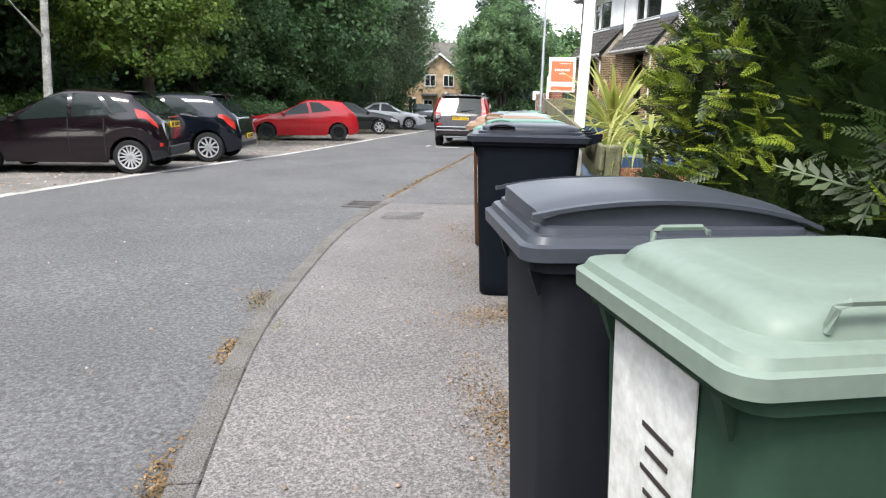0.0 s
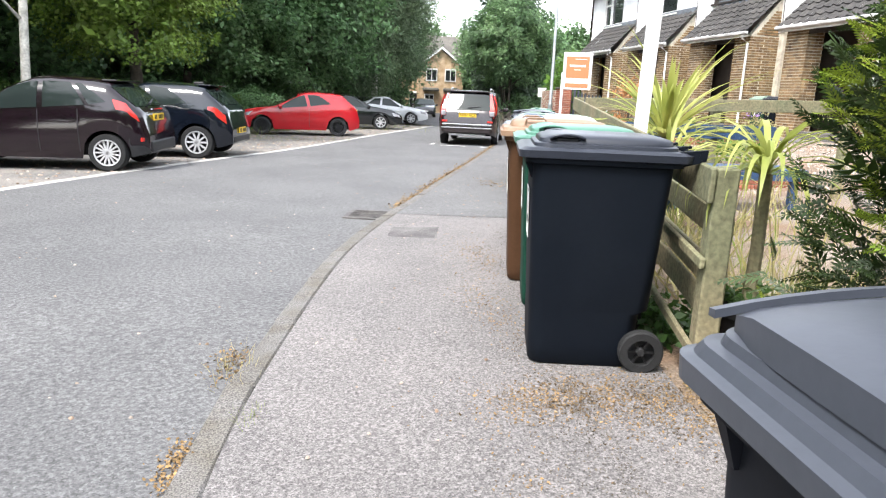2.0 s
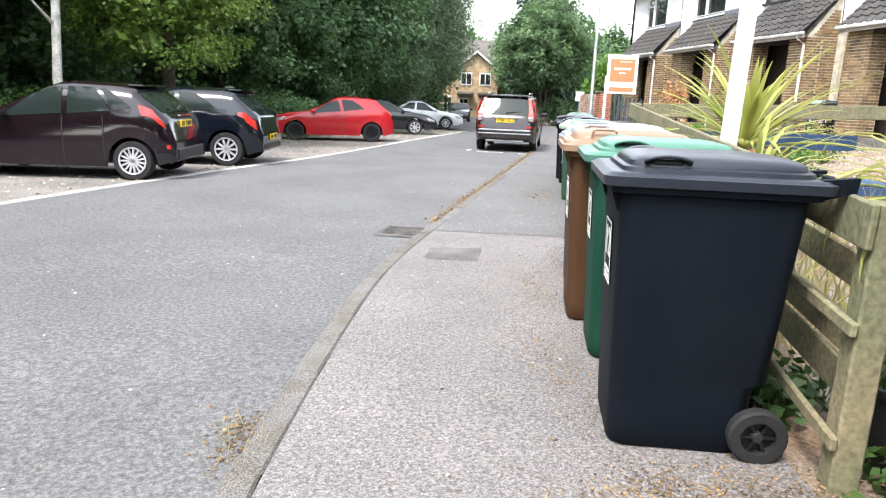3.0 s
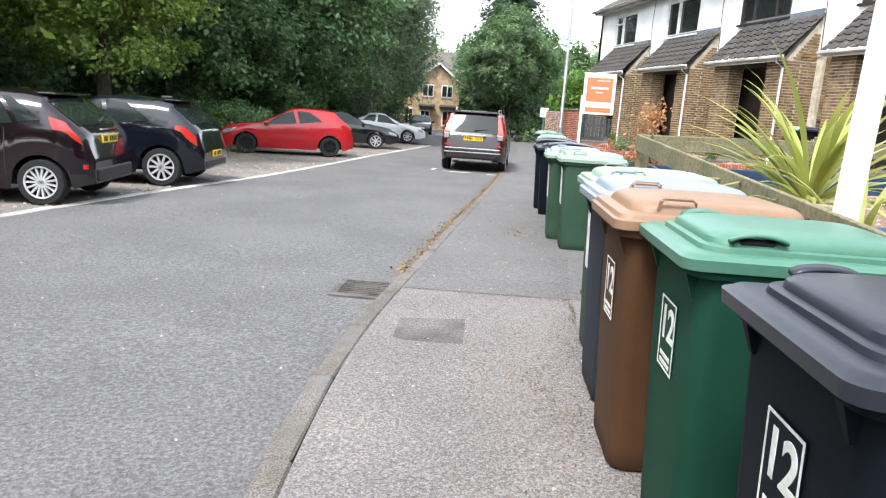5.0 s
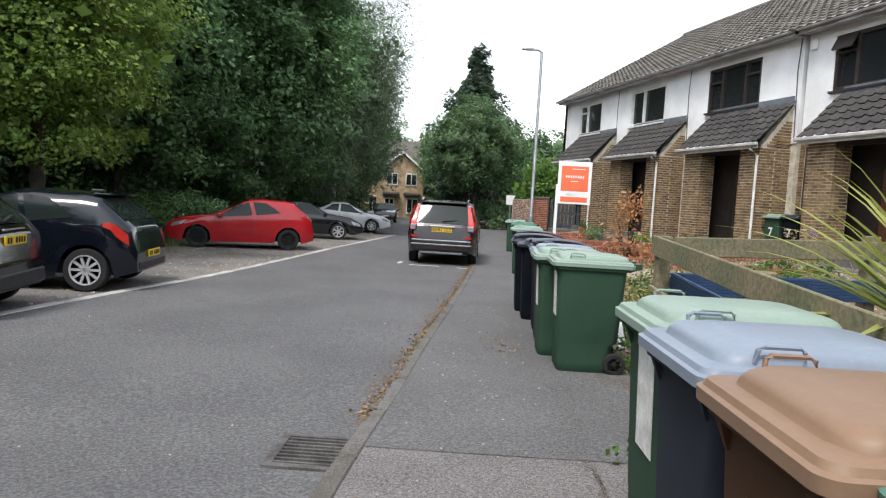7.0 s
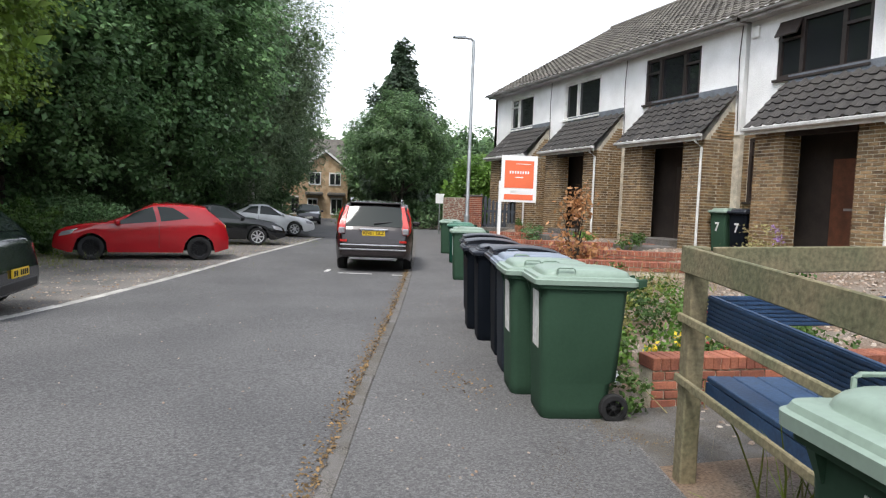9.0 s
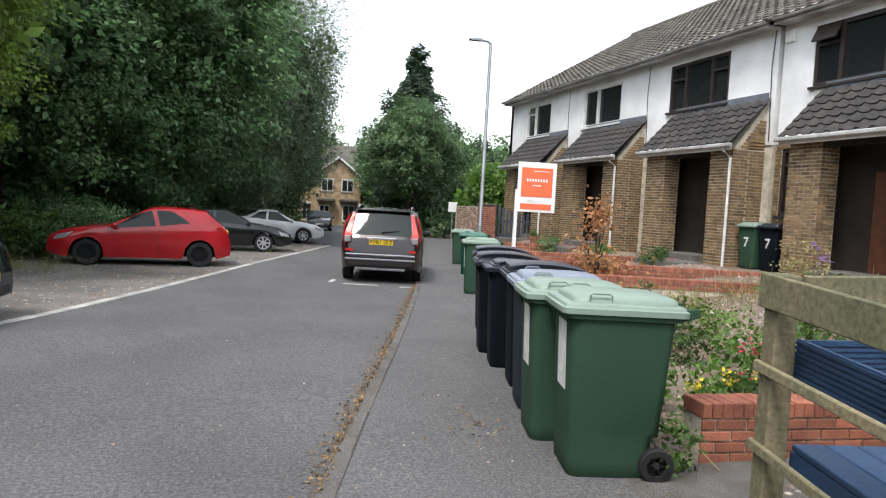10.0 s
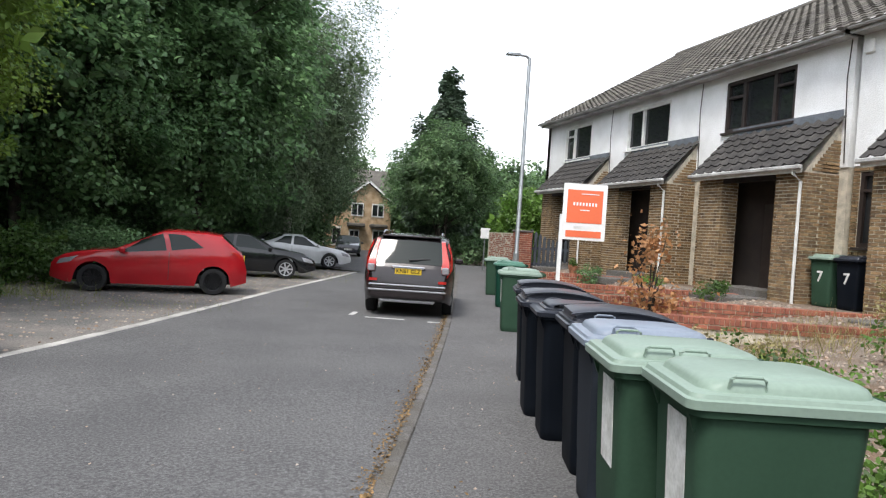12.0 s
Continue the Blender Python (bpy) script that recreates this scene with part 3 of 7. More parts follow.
    for s in (-1, 1):
        mt = pose(0.235, s * 0.245, 0.1, -90 * s, 0, 0)
        wh = part("wheel", lathe_bm(bmesh.new(), [(0.06, -.025), (0.092, -.025), (0.1, -.017), (0.1, .017), (0.092, .025), (0.06, .025)], 24, mt, True), M_black, b, smooth=False)
        bm = bmesh.new()
        lathe_bm(bm, [(0.0005, .02), (0.016, .02), (0.02, .01), (0.024, -.008), (0.061, -.01), (0.061, -.02), (0.0005, -.02)], 20, mt)
        part("hub", bm, M_black, wh)
        for k in range(6):
            box("spoke", 0.042 * math.cos(k * math.tau / 6), 0.042 * math.sin(k * math.tau / 6), 0.0, 0.044, 0.008, 0.024, M_pot, wh, math.degrees(k * math.tau / 6), m=mt)
    front = lambda y, z, h=0.006: Matrix.Translation((-0.27 - 0.035 * z - h, y, z)) @ pose(0, 0, 0, 90 + 2.2, 0, -90)
    if notice:
        ns = part("notice", box_bm(bmesh.new(), 0, 0, 0, 0.3 if notice == "full" else 0.2, 0.5 if notice == "full" else 0.4, 0.003), M_number, b, "torn white paper notice")
        ns.matrix_basis = front(0.03 if notice == "full" else -0.03, 0.66 if notice == "full" else 0.69, 0.003)
        if notice == "full":
            for i in range(6):
                box("print_bar", 0.04, 0.1 - i * 0.042, 0.003, 0.11 - 0.03 * (i % 2), 0.01, 0.002, M_dark, ns)
    if number == "7":
        writing("house_number", number, 0.3, M_number, b, front(0.0, 0.6, 0.004))
    elif number:
        plate = part("number_sticker", box_bm(bmesh.new(), 0, 0, 0, 0.16, 0.23, 0.003), mb, b)
        plate.matrix_basis = front(0.0, 0.68, 0.003)
        bm = bmesh.new()
        for sx in (-1, 1):
            box_bm(bm, sx * 0.077, 0, 0.002, 0.006, 0.23, 0.002)
            box_bm(bm, 0, sx * 0.112, 0.002, 0.15, 0.006, 0.002)
        for i in range(2):
            box_bm(bm, 0, -0.07 - i * 0.024, 0.002, 0.11, 0.014, 0.002)
        part("sticker_print", bm, M_number, plate)
        writing("house_number", number, 0.145, M_number, plate, pose(0, 0.03, 0.002))
    return b


BIN_SIZE = 1.05


def put_bin(b, x, y, a, size=BIN_SIZE):
    """Front near foot corner at x, y; a: the street's turn to the right."""
    m = Matrix.Translation((x, y, pave_z(x + 0.25, y + 0.2))) @ pose(0, 0, 0, 0, 0, -a) @ Matrix.Scale(size, 4) @ Matrix.Translation((0.265, 0.215, 0.0))
    b.matrix_basis = m
    return b


def set_bin(b, x, y, a, size=BIN_SIZE):
    """Middle of the bin at x, y."""
    b.matrix_basis = Matrix.Translation((x, y, pave_z(x - 0.05, y))) @ pose(0, 0, 0, 0, 0, -a) @ Matrix.Scale(size, 4)
    return b


set_bin(wheeled_bin("faded green", "tray", "pale green lidded wheeled bin with a torn paper notice", "full"), 1.02, -1.93, 0.5, 1.03)
set_bin(wheeled_bin("charcoal", "barrel", "charcoal wheeled bin with an arched lid"), 0.965, -1.274, 5, 1.02)
set_bin(wheeled_bin("black", "grip", "black wheeled bin numbered 12 beside the fence", number="12"), 1.457, 1.314, 15)
set_bin(wheeled_bin("deep green", "grip", "deep green wheeled bin numbered 12 with a dented lid", number="12"), 1.685, 2.17, 15)
set_bin(wheeled_bin("brown", "tray", "brown wheeled bin numbered 12 with a faded lid", number="12"), 1.76, 2.78, 14.5)
set_bin(wheeled_bin("grey", "tray", "grey wheeled bin with a pale blue-grey lid"), 1.95, 3.39, 14.5)
set_bin(wheeled_bin("green", "tray", "green wheeled bin with pale lid and paper notice", "plain"), 2.16, 3.95, 15)
put_bin(wheeled_bin("green", "tray", "green wheeled bin with pale lid and white notice", "plain"), 3.02, 7.44, 17)
put_bin(wheeled_bin("green", "tray", "green wheeled bin with a torn white notice", "plain"), 3.09, 8.08, 17)
put_bin(wheeled_bin("grey", "tray", "dark grey wheeled bin with pale grey lid"), 3.33, 8.76, 18)
put_bin(wheeled_bin("black", "barrel", "black wheeled bin with a tall arched lid"), 3.56, 9.42, 18)
put_bin(wheeled_bin("black", "grip", "black wheeled bin with a flat lid"), 3.70, 10.2, 18)
put_bin(wheeled_bin("black", "barrel", "black wheeled bin with a bulging lid"), 3.86, 10.9, 18)
put_bin(wheeled_bin("black", "barrel", "black wheeled bin at the end of the group"), 4.40, 12.3, 19)
put_bin(wheeled_bin("green", "tray", "green wheeled bin standing apart on the pavement", "plain"), 5.74, 16.25, 19)
put_bin(wheeled_bin("deep green", "tray", "dark green wheeled bin near the lamp post"), 7.2, 20.3, 19)
put_bin(wheeled_bin("green", "tray", "green wheeled bin beyond the lamp post"), 8.2, 23.7, 19)

# ---- terrace of houses ----
FX, PITCH, Y0, GROUND = 13.35, 4.75, 16.45, 0.52   # upper wall plane, house width, one party line, ground at the doors
EAVE, RIDGE_X, RIDGE_Z, Y_END = 6.2, 19.4, 10.05, 31.2
Y_NEAR = Y0 - 4 * PITCH


def brick_list(w, h, L=0.211, H=0.061, J=0.014, seed=1):
    """Stretcher bond over a wall w wide and h high: centre, length."""
    rows = []
    z, row = H / 2, 0
    while z + H / 2 <= h + 0.02:
        x = -((L + J) / 2) * (row % 2)
        while x < w - 0.02:
            a, b = max(x, 0), min(x + L, w)
            if b - a > 0.03:
                rows.append(((a + b) / 2, z, b - a))
            x += L + J
        z += H + J
        row += 1
    return rows


BRICK_ME = {}


def brick_mesh(length, material):
    key = (round(length, 2), material.name)
    if key not in BRICK_ME:
        bm = box_bm(bmesh.new(), 0, 0, 0, max(0.03, length), 0.02, 0.061, bevel=0.004)
        me = bpy.data.meshes.new("brick")
        bm.to_mesh(me)
        bm.free()
        me.materials.append(material)
        BRICK_ME[key] = me
    return BRICK_ME[key]


def brick_face(parent, m, w, h, singly, material, material_j, seed=0):
    """A face of bricks, proud of its mortar: m takes (along, out, up) to the world."""
    r = random.Random(seed)
    rows = brick_list(w, h)
    if singly:
        for x, z, l in rows:
            k = new("brick", brick_mesh(l, material))
            k.parent = parent
            k.matrix_basis = m @ pose(x, r.uniform(-.002, .002), z)
        return
    vs, fs = [], []
    for x, z, l in rows:
        d, o = 0.012 + r.uniform(-.002, .002), len(vs)
        for yy in (0, 1):
            e = 0.0 if yy else 0.003
            for sx, sz in ((-1, -1), (1, -1), (1, 1), (-1, 1)):
                vs.append(tuple(m @ Vector((x + sx * (l / 2 - e), -0.01 if yy else d, z + sz * (0.0305 - e)))))
        fs += [(o, o + 1, o + 2, o + 3)] + [(o + i, o + 4 + i, o + 4 + (i + 1) % 4, o + (i + 1) % 4) for i in range(4)]
    tagged(mesh_ob("brickwork", vs, fs, material_j, parent), kind="stuff")


def facing(x, y, z):
    """Wall faces that look towards -x: along runs to -y."""
    return Matrix(((0, -1, 0, x), (-1, 0, 0, y), (0, 0, 1, z), (0, 0, 0, 1)))


def siding(x, y, z):
    """Wall faces that look towards -y: along runs to +x."""
    return Matrix(((1, 0, 0, x), (0, -1, 0, y), (0, 0, 1, z), (0, 0, 0, 1)))


def sheet_with_holes(name, x, y0, y1, z0, z1, holes, thick, material, parent):
    """Wall in the plane x, thick towards +x, with openings (y0, y1, z0, z1) through it."""
    ys = sorted({y0, y1, *[h[0] for h in holes], *[h[1] for h in holes]})
    zs = sorted({z0, z1, *[h[2] for h in holes], *[h[3] for h in holes]})
    inside = lambda y, z: any(h[0] < y < h[1] and h[2] < z < h[3] for h in holes)
    vs, fs = [], []

    def quad(*p):
        o = len(vs)
        vs.extend(p)
        fs.append((o, o + 1, o + 2, o + 3))
    for a, b in zip(ys, ys[1:]):
        for c, d in zip(zs, zs[1:]):
            if inside((a + b) / 2, (c + d) / 2):
                continue
            quad((x, b, c), (x, a, c), (x, a, d), (x, b, d))
            quad((x + thick, a, c), (x + thick, b, c), (x + thick, b, d), (x + thick, a, d))
    for a, b, c, d in [(y0, y1, z0, z1), *holes]:
        for p, q in (((a, c), (b, c)), ((b, c), (b, d)), ((b, d), (a, d)), ((a, d), (a, c))):
            quad((x, *p), (x, *q), (x + thick, *q), (x + thick, *p))
    return mesh_ob(name, vs, fs, material, parent)


def casement(parent, x, y0, y1, z0, z1, material, mullions, top_light=None, sill=True):
    """A window in an opening: frame bars, mullions, glass, sill. y1 is the far side."""
    wn_ob = box("window", x + 0.055, (y0 + y1) / 2, z0 + 0.045, 0.07, y1 - y0, 0.09, material, parent)
    for nm, cy, cz, sy, sz in (("head", (y0 + y1) / 2, z1 - 0.045, y1 - y0, 0.09), ("jamb", y0 + 0.045, (z0 + z1) / 2, 0.09, z1 - z0 - 0.18), ("jamb", y1 - 0.045, (z0 + z1) / 2, 0.09, z1 - z0 - 0.18)):
        box(nm, x + 0.055, cy, cz, 0.07, sy, sz, material, wn_ob)
    for f in mullions:
        box("mullion", x + 0.053, y0 + (y1 - y0) * f, (z0 + z1) / 2, 0.075, 0.1, z1 - z0 - 0.18, material, wn_ob)
    if top_light:
        a, b, f = top_light
        box("transom", x + 0.052, y0 + (y1 - y0) * (a + b) / 2, z0 + (z1 - z0) * f, 0.078, (y1 - y0) * (b - a), 0.06, material, wn_ob)
    box("pane", x + 0.1, (y0 + y1) / 2, (z0 + z1) / 2, 0.012, y1 - y0 - 0.08, z1 - z0 - 0.08, M_pane, wn_ob)
    if sill:
        box("sill", x + 0.02, (y0 + y1) / 2, z0 - 0.03, 0.2, y1 - y0 + 0.1, 0.055, material, wn_ob)
    return wn_ob


def pantile_bm(bm, w, h, m):
    """One roll-and-pan tile: along x, down the slope along -y."""
    prof = [(0, 0.012), (0.12, 0.004), (0.45, 0.0), (0.62, 0.03), (0.75, 0.055), (0.88, 0.042), (1.0, 0.012)]
    top = [[bm.verts.new(m @ Vector((u * w, yy, zz + lift))) for u, zz in prof] for yy, lift in ((0, 0.0), (-h, 0.034))]
    low = [bm.verts.new(m @ Vector((u * w, -h, zz + 0.004))) for u, zz in prof]
    for i in range(len(prof) - 1):
        bm.faces.new((top[0][i], top[1][i], top[1][i + 1], top[0][i + 1]))
        bm.faces.new((top[1][i], low[i], low[i + 1], top[1][i + 1]))


def terrace_house(k, near):
    """One house of the terrace: party lines at y0 and y0 + PITCH."""
    y0 = Y0 + k * PITCH - (0.15 if k == -1 else 0)
    y1 = min(y0 + PITCH, Y_END) if k < 2 else Y_END
    white = k in (1, 2)
    h = tagged(new("terraced_house"), "white-rendered upper floor, buff brick porch, " + ("white window frames" if white else "dark brown window frames"), "house", "terrace of houses")
    # walls: brick below, render above
    wy0, wy1, wz0, wz1 = y0 + 1.55, y0 + 3.9, 4.6, 5.92
    if k == 2:
        wy1 -= 0.25
    gy0, gy1 = y0 + 3.82, y0 + 4.6
    up = sheet_with_holes("upper_wall", FX, y0, y1, 3.42, EAVE - 0.05, [(wy0, wy1, wz0, wz1)], 0.25, M_render, h)
    lo = sheet_with_holes("lower_wall", FX + 0.03, y0, y1, GROUND - 0.3, 3.42, [(gy0, gy1, 1.75, 3.3), (y0 + 1.2, y0 + 2.1, GROUND + 0.1, GROUND + 2.15)], 0.25, M_mortar, h)
    for a, b in ((y0 + 3.6, gy0), (gy1, y1)):
        if b - a > 0.04:
            brick_face(lo, facing(FX + 0.022, b, GROUND - 0.2), b - a, 3.42 - GROUND + 0.2, False, M_brick, M_brick_j, k)
    for z0, z1 in ((GROUND - 0.2, 1.72), (3.32, 3.42)):
        brick_face(lo, facing(FX + 0.022, gy1, z0), gy1 - gy0, z1 - z0, False, M_brick, M_brick_j, k + 50)
    if white:
        casement(h, FX, wy0, wy1, wz0, wz1, M_upvc, (0.62,) if k == 1 else (0.65,), (0.66, 1, 0.72) if k == 2 else None)
    else:
        win = casement(h, FX, wy0, wy1, wz0, wz1, M_brownframe, (0.28, 0.72), (0.72, 1, 0.68))
        box("transom", FX + 0.052, wy0 + 0.33, wz0 + 0.92, 0.078, 0.66, 0.06, M_brownframe, win)
    casement(h, FX + 0.03, gy0, gy1, 1.75, 3.3, M_brownframe, (), (0, 1, 0.75))
    box("curtain", FX + 0.26, (gy0 + gy1) / 2, 2.35, 0.02, 0.4, 1.1, M_curtain, h)
    # porch: two brick pillars, side walls, tiled lean-to
    px, pa, pb = 12.45, y0 + 0.2, y0 + 3.5          # front face, near side, far side
    top = 3.28
    for nm, a, b in (("near_pillar", pa, pa + 0.78), ("far_pillar", pb - 0.82, pb)):
        p = box("pillar", px + 0.24, (a + b) / 2, (GROUND - 0.3 + top) / 2, 0.46, b - a - 0.02, top - GROUND + 0.3, M_mortar, h)
        brick_face(p, facing(px + 0.012, b, GROUND - 0.1), b - a, top - GROUND + 0.1, near and nm == "far_pillar", M_brick, M_brick_j, k * 7)
        brick_face(p, siding(px, a + 0.012, GROUND - 0.1), 0.48, top - GROUND + 0.1, False, M_brick, M_brick_j, k * 7 + 1)
    sw = box("porch_side_wall", (px + 0.47 + FX + 0.03) / 2, pa + 0.11, (GROUND - 0.3 + top + 0.2) / 2, FX - px - 0.44, 0.2, top - GROUND + 0.5, M_mortar, h)
    brick_face(sw, siding(px + 0.48, pa + 0.012, GROUND - 0.1), FX - px - 0.46, top + 0.12 - GROUND, False, M_brick, M_brick_j, k * 7 + 2)
    vs = [(px + 0.02, pa + .01, top), (FX, pa + .01, top), (FX, pa + .01, 4.4), (px + 0.02, pa + .2, top), (FX, pa + .2, top), (FX, pa + .2, 4.4)]
    mesh_ob("porch_gable", vs, [(0, 1, 2), (5, 4, 3), (0, 2, 5, 3), (1, 4, 5, 2), (0, 3, 4, 1)], M_mortar, h)
    for i in range(12):
        z = top + 0.05 + i * 0.078
        xa = px + 0.1 + (FX - px) * (z - top) / 1.12 + 0.06
        if FX - xa > 0.15:
            brick_face(sw, siding(xa, pa + 0.004, z - 0.03), FX - xa, 0.066, False, M_brick, M_brick_j, k * 30 + i)
    box("porch_side_wall", (px + 0.47 + FX + 0.03) / 2, pb - 0.11, (GROUND - 0.3 + top) / 2, FX - px - 0.44, 0.2, top - GROUND + 0.3, M_brick_j, h)
    # ceiling coloured dark for the shade inside the porch
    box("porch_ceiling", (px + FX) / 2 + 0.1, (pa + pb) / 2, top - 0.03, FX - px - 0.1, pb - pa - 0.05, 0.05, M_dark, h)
    box("lintel", px + 0.06, (pa + pb) / 2, top - 0.06, 0.1, pb - pa - 1.62, 0.16, M_brownframe, h)
    step = box("doorstep", px + 0.3, (pa + pb) / 2, GROUND + 0.03, 1.1, pb - pa - 1.7, 0.26, M_kerb, h)
    # added panel across the back, its dark colour stands for porch shade
    box("porch_shade_panel", FX - 0.03, (pa + pb) / 2, (GROUND + top) / 2, 0.05, pb - pa - 0.44, top - GROUND - 0.1, M_dark, h)
    door = box("front_door", FX - 0.09, y0 + 1.65, GROUND + 1.14, 0.06, 0.9, 2.03, M_door if k % 2 else M_brownframe, h)
    box("letter_plate", FX - 0.13, y0 + 1.65, GROUND + 1.1, 0.02, 0.25, 0.05, M_lamp, door)
    # lean-to roof
    ga, gb = pa - 0.12, pb + 0.1
    zg, zt = 3.36, 4.46
    slope = math.atan2(zt - zg, FX - 0.02 - (px - 0.22))
    length = (zt - zg) / math.sin(slope)
    deck = box("porch_roof", 0, 0, 0, length, gb - ga - 0.04, 0.06, M_brownframe, h,
               m=Matrix.Translation(((px - 0.22 + FX) / 2, (ga + gb) / 2, (zg + zt) / 2 - 0.01)) @ pose(0, -math.degrees(slope), 0))
    cols, rows = 11, 6
    tw, th = (gb - ga) / cols, length / rows
    base = Matrix(((0, math.cos(slope), -math.sin(slope), FX - 0.02), (-1, 0, 0, gb), (0, math.sin(slope), math.cos(slope), zt + 0.02), (0, 0, 0, 1)))
    if near:
        bm = bmesh.new()
        pantile_bm(bm, tw, th * 1.06, Matrix())
        tme = bpy.data.meshes.new("roof_tile")
        bm.to_mesh(tme)
        bm.free()
        tme.materials.append(M_tile)
    bmj = bmesh.new()
    for i in range(cols):
        for j in range(rows):
            tm = base @ pose(i * tw, -j * th, rk.uniform(0, .004))
            if near:
                t = new("roof_tile", tme)
                t.parent = deck
                t.matrix_basis = tm
            else:
                pantile_bm(bmj, tw, th * 1.06, tm)
    if near:
        bmj.free()
    else:
        tagged(part("tiling", bmj, M_tile, deck), kind="stuff")
    fl = box("flashing", FX - 0.03, (ga + gb) / 2 - 0.0, zt + 0.09, 0.04, gb - ga - 0.2, 0.2, M_lead, h)
    box("flashing_apron", 0, 0, 0, 0.2, gb - ga - 0.2, 0.012, M_lead, h, m=Matrix.Translation((FX - 0.1, (ga + gb) / 2, zt + 0.02)) @ pose(0, -math.degrees(slope), 0))
    for yy in (ga, gb):
        box("barge_board", 0, 0, 0, length + 0.04, 0.03, 0.13, M_upvc, h, m=Matrix.Translation(((px - 0.22 + FX) / 2, yy + (-0.03 if yy == ga else 0.03), (zg + zt) / 2 + 0.02)) @ pose(0, -math.degrees(slope), 0))
    gut = box("porch_gutter", px - 0.27, (ga + gb) / 2, zg - 0.03, 0.1, gb - ga + 0.1, 0.09, M_gutter, h, bevel=0.02)
    box("fascia", px - 0.2, (ga + gb) / 2, zg - 0.06, 0.025, gb - ga, 0.16, M_upvc, h)
    part("downpipe", tube_bm(bmesh.new(), [(px - 0.27, pa + .05, zg - .05), (px - 0.25, pa + .05, zg - .16), (px - 0.05, pa + 0.04, zg - .3), (px - 0.05, pa + 0.04, GROUND - 0.15)], [0.034] * 4, 8), M_upvc, h)
    # eaves
    box("main_gutter", FX - 0.42, (y0 + y1) / 2, EAVE + 0.02, 0.12, y1 - y0, 0.1, M_gutter, h, bevel=0.03)
    box("soffit", FX - 0.18, (y0 + y1) / 2, EAVE - 0.06, 0.38, y1 - y0, 0.03, M_gutter, h)
    box("eaves_fascia", FX - 0.35, (y0 + y1) / 2, EAVE - 0.02, 0.025, y1 - y0, 0.16, M_gutter, h)
    part("cable", tube_bm(bmesh.new(), [(FX - 0.02, y0 + 0.1, EAVE - .1), (FX - 0.02, y0 + 0.16, 5.3), (FX - 0.02, y0 + 0.08, 3.5)], [0.012] * 3, 6), M_brownframe, h)
    if k == -1:
        box("alarm_box", FX - 0.04, y0 + 4.55, 5.85, 0.08, 0.22, 0.28, M_upvc, h, bevel=0.02)
        part("vent_sash", box_bm(bmesh.new(), 0, 0, 0, 0.04, 0.6, 0.38, m=Matrix.Translation((FX - 0.08, wy1 - 0.34, wz1 - 0.2)) @ pose(0, 0, 0, 0, 28, 0)), M_brownframe, h)
    return h


# houses -4 and -3 are unseen, added to cut sky reflections in the cars
for k in (-4, -3, -2, -1, 0, 1, 2):
    terrace_house(k, k == 0)

# the whole terrace's roof and shell
terrace = tagged(new("terrace_roof"), "long weathered grey concrete tile roof over the terrace", "roof", kind="structure")
ex = FX - 0.45
slope = math.atan2(RIDGE_Z - EAVE, RIDGE_X - ex)
length = (RIDGE_Z - EAVE) / math.sin(slope)
vs = [(ex, Y_NEAR, EAVE), (ex, Y_END + 0.15, EAVE), (RIDGE_X, Y_END + 0.15, RIDGE_Z), (RIDGE_X, Y_NEAR, RIDGE_Z), (2 * RIDGE_X - ex, Y_NEAR, EAVE), (2 * RIDGE_X - ex, Y_END + 0.15, EAVE)]
mesh_ob("roof_deck", vs, [(0, 3, 2, 1), (3, 4, 5, 2)], M_tile_j, terrace)
tv, tf = [], []
cols, rows = int((Y_END + 0.2 - Y_NEAR) / 0.3), 22
cs, sn = math.cos(slope), math.sin(slope)
rt = random.Random(9)
for j in range(rows):
    for i in range(cols):
        u0, th = i * 0.3, length / rows
        o = len(tv)
        wob = rt.uniform(-0.004, 0.006)
        for d, up in ((length - j * th, 0.012), (length - j * th - th * 1.05, 0.05)):
            for uu, zz in ((0.0, 0.0), (0.1, 0.0), (0.16, 0.03), (0.24, 0.03), (0.295, 0.0)):
                q = up + zz + wob
                tv.append((ex + d * cs - q * sn, Y_END + 0.15 - u0 - uu, EAVE + d * sn + q * cs))
        for uu in (0.0, 0.295):
            d = length - j * th - th * 1.05
            tv.append((ex + d * cs, Y_END + 0.15 - u0 - uu, EAVE + d * sn))
        tf += [(o + n, o + 5 + n, o + 6 + n, o + 1 + n) for n in range(4)] + [(o + 5, o + 10, o + 11, o + 9, o + 8, o + 7, o + 6)]
tagged(mesh_ob("tiling", tv, tf, M_tile_j, terrace), kind="stuff")
part("ridge_tile", tube_bm(bmesh.new(), [(RIDGE_X, Y_NEAR, RIDGE_Z + 0.02), (RIDGE_X, Y_END + 0.15, RIDGE_Z + 0.02)], [0.13, 0.13], 8), M_tile_j, terrace)
box("verge_board", 0, 0, 0, length, 0.04, 0.2, M_gutter, terrace, m=Matrix.Translation(((ex + RIDGE_X) / 2, Y_END + 0.17, (EAVE + RIDGE_Z) / 2 - 0.08)) @ pose(0, -math.degrees(slope), 0))
ge = bmesh.new()
loft_bm(ge, [[(FX, y, GROUND - .3), (2 * RIDGE_X - FX, y, GROUND - .3), (2 * RIDGE_X - FX, y, EAVE - .02), (RIDGE_X, y, RIDGE_Z - .12), (FX, y, EAVE - .02)] for y in (Y_END - 0.25, Y_END)])
tagged(part("wall_end", ge, M_brick_j), "buff brick gable end wall of the terrace", "wall", kind="structure")
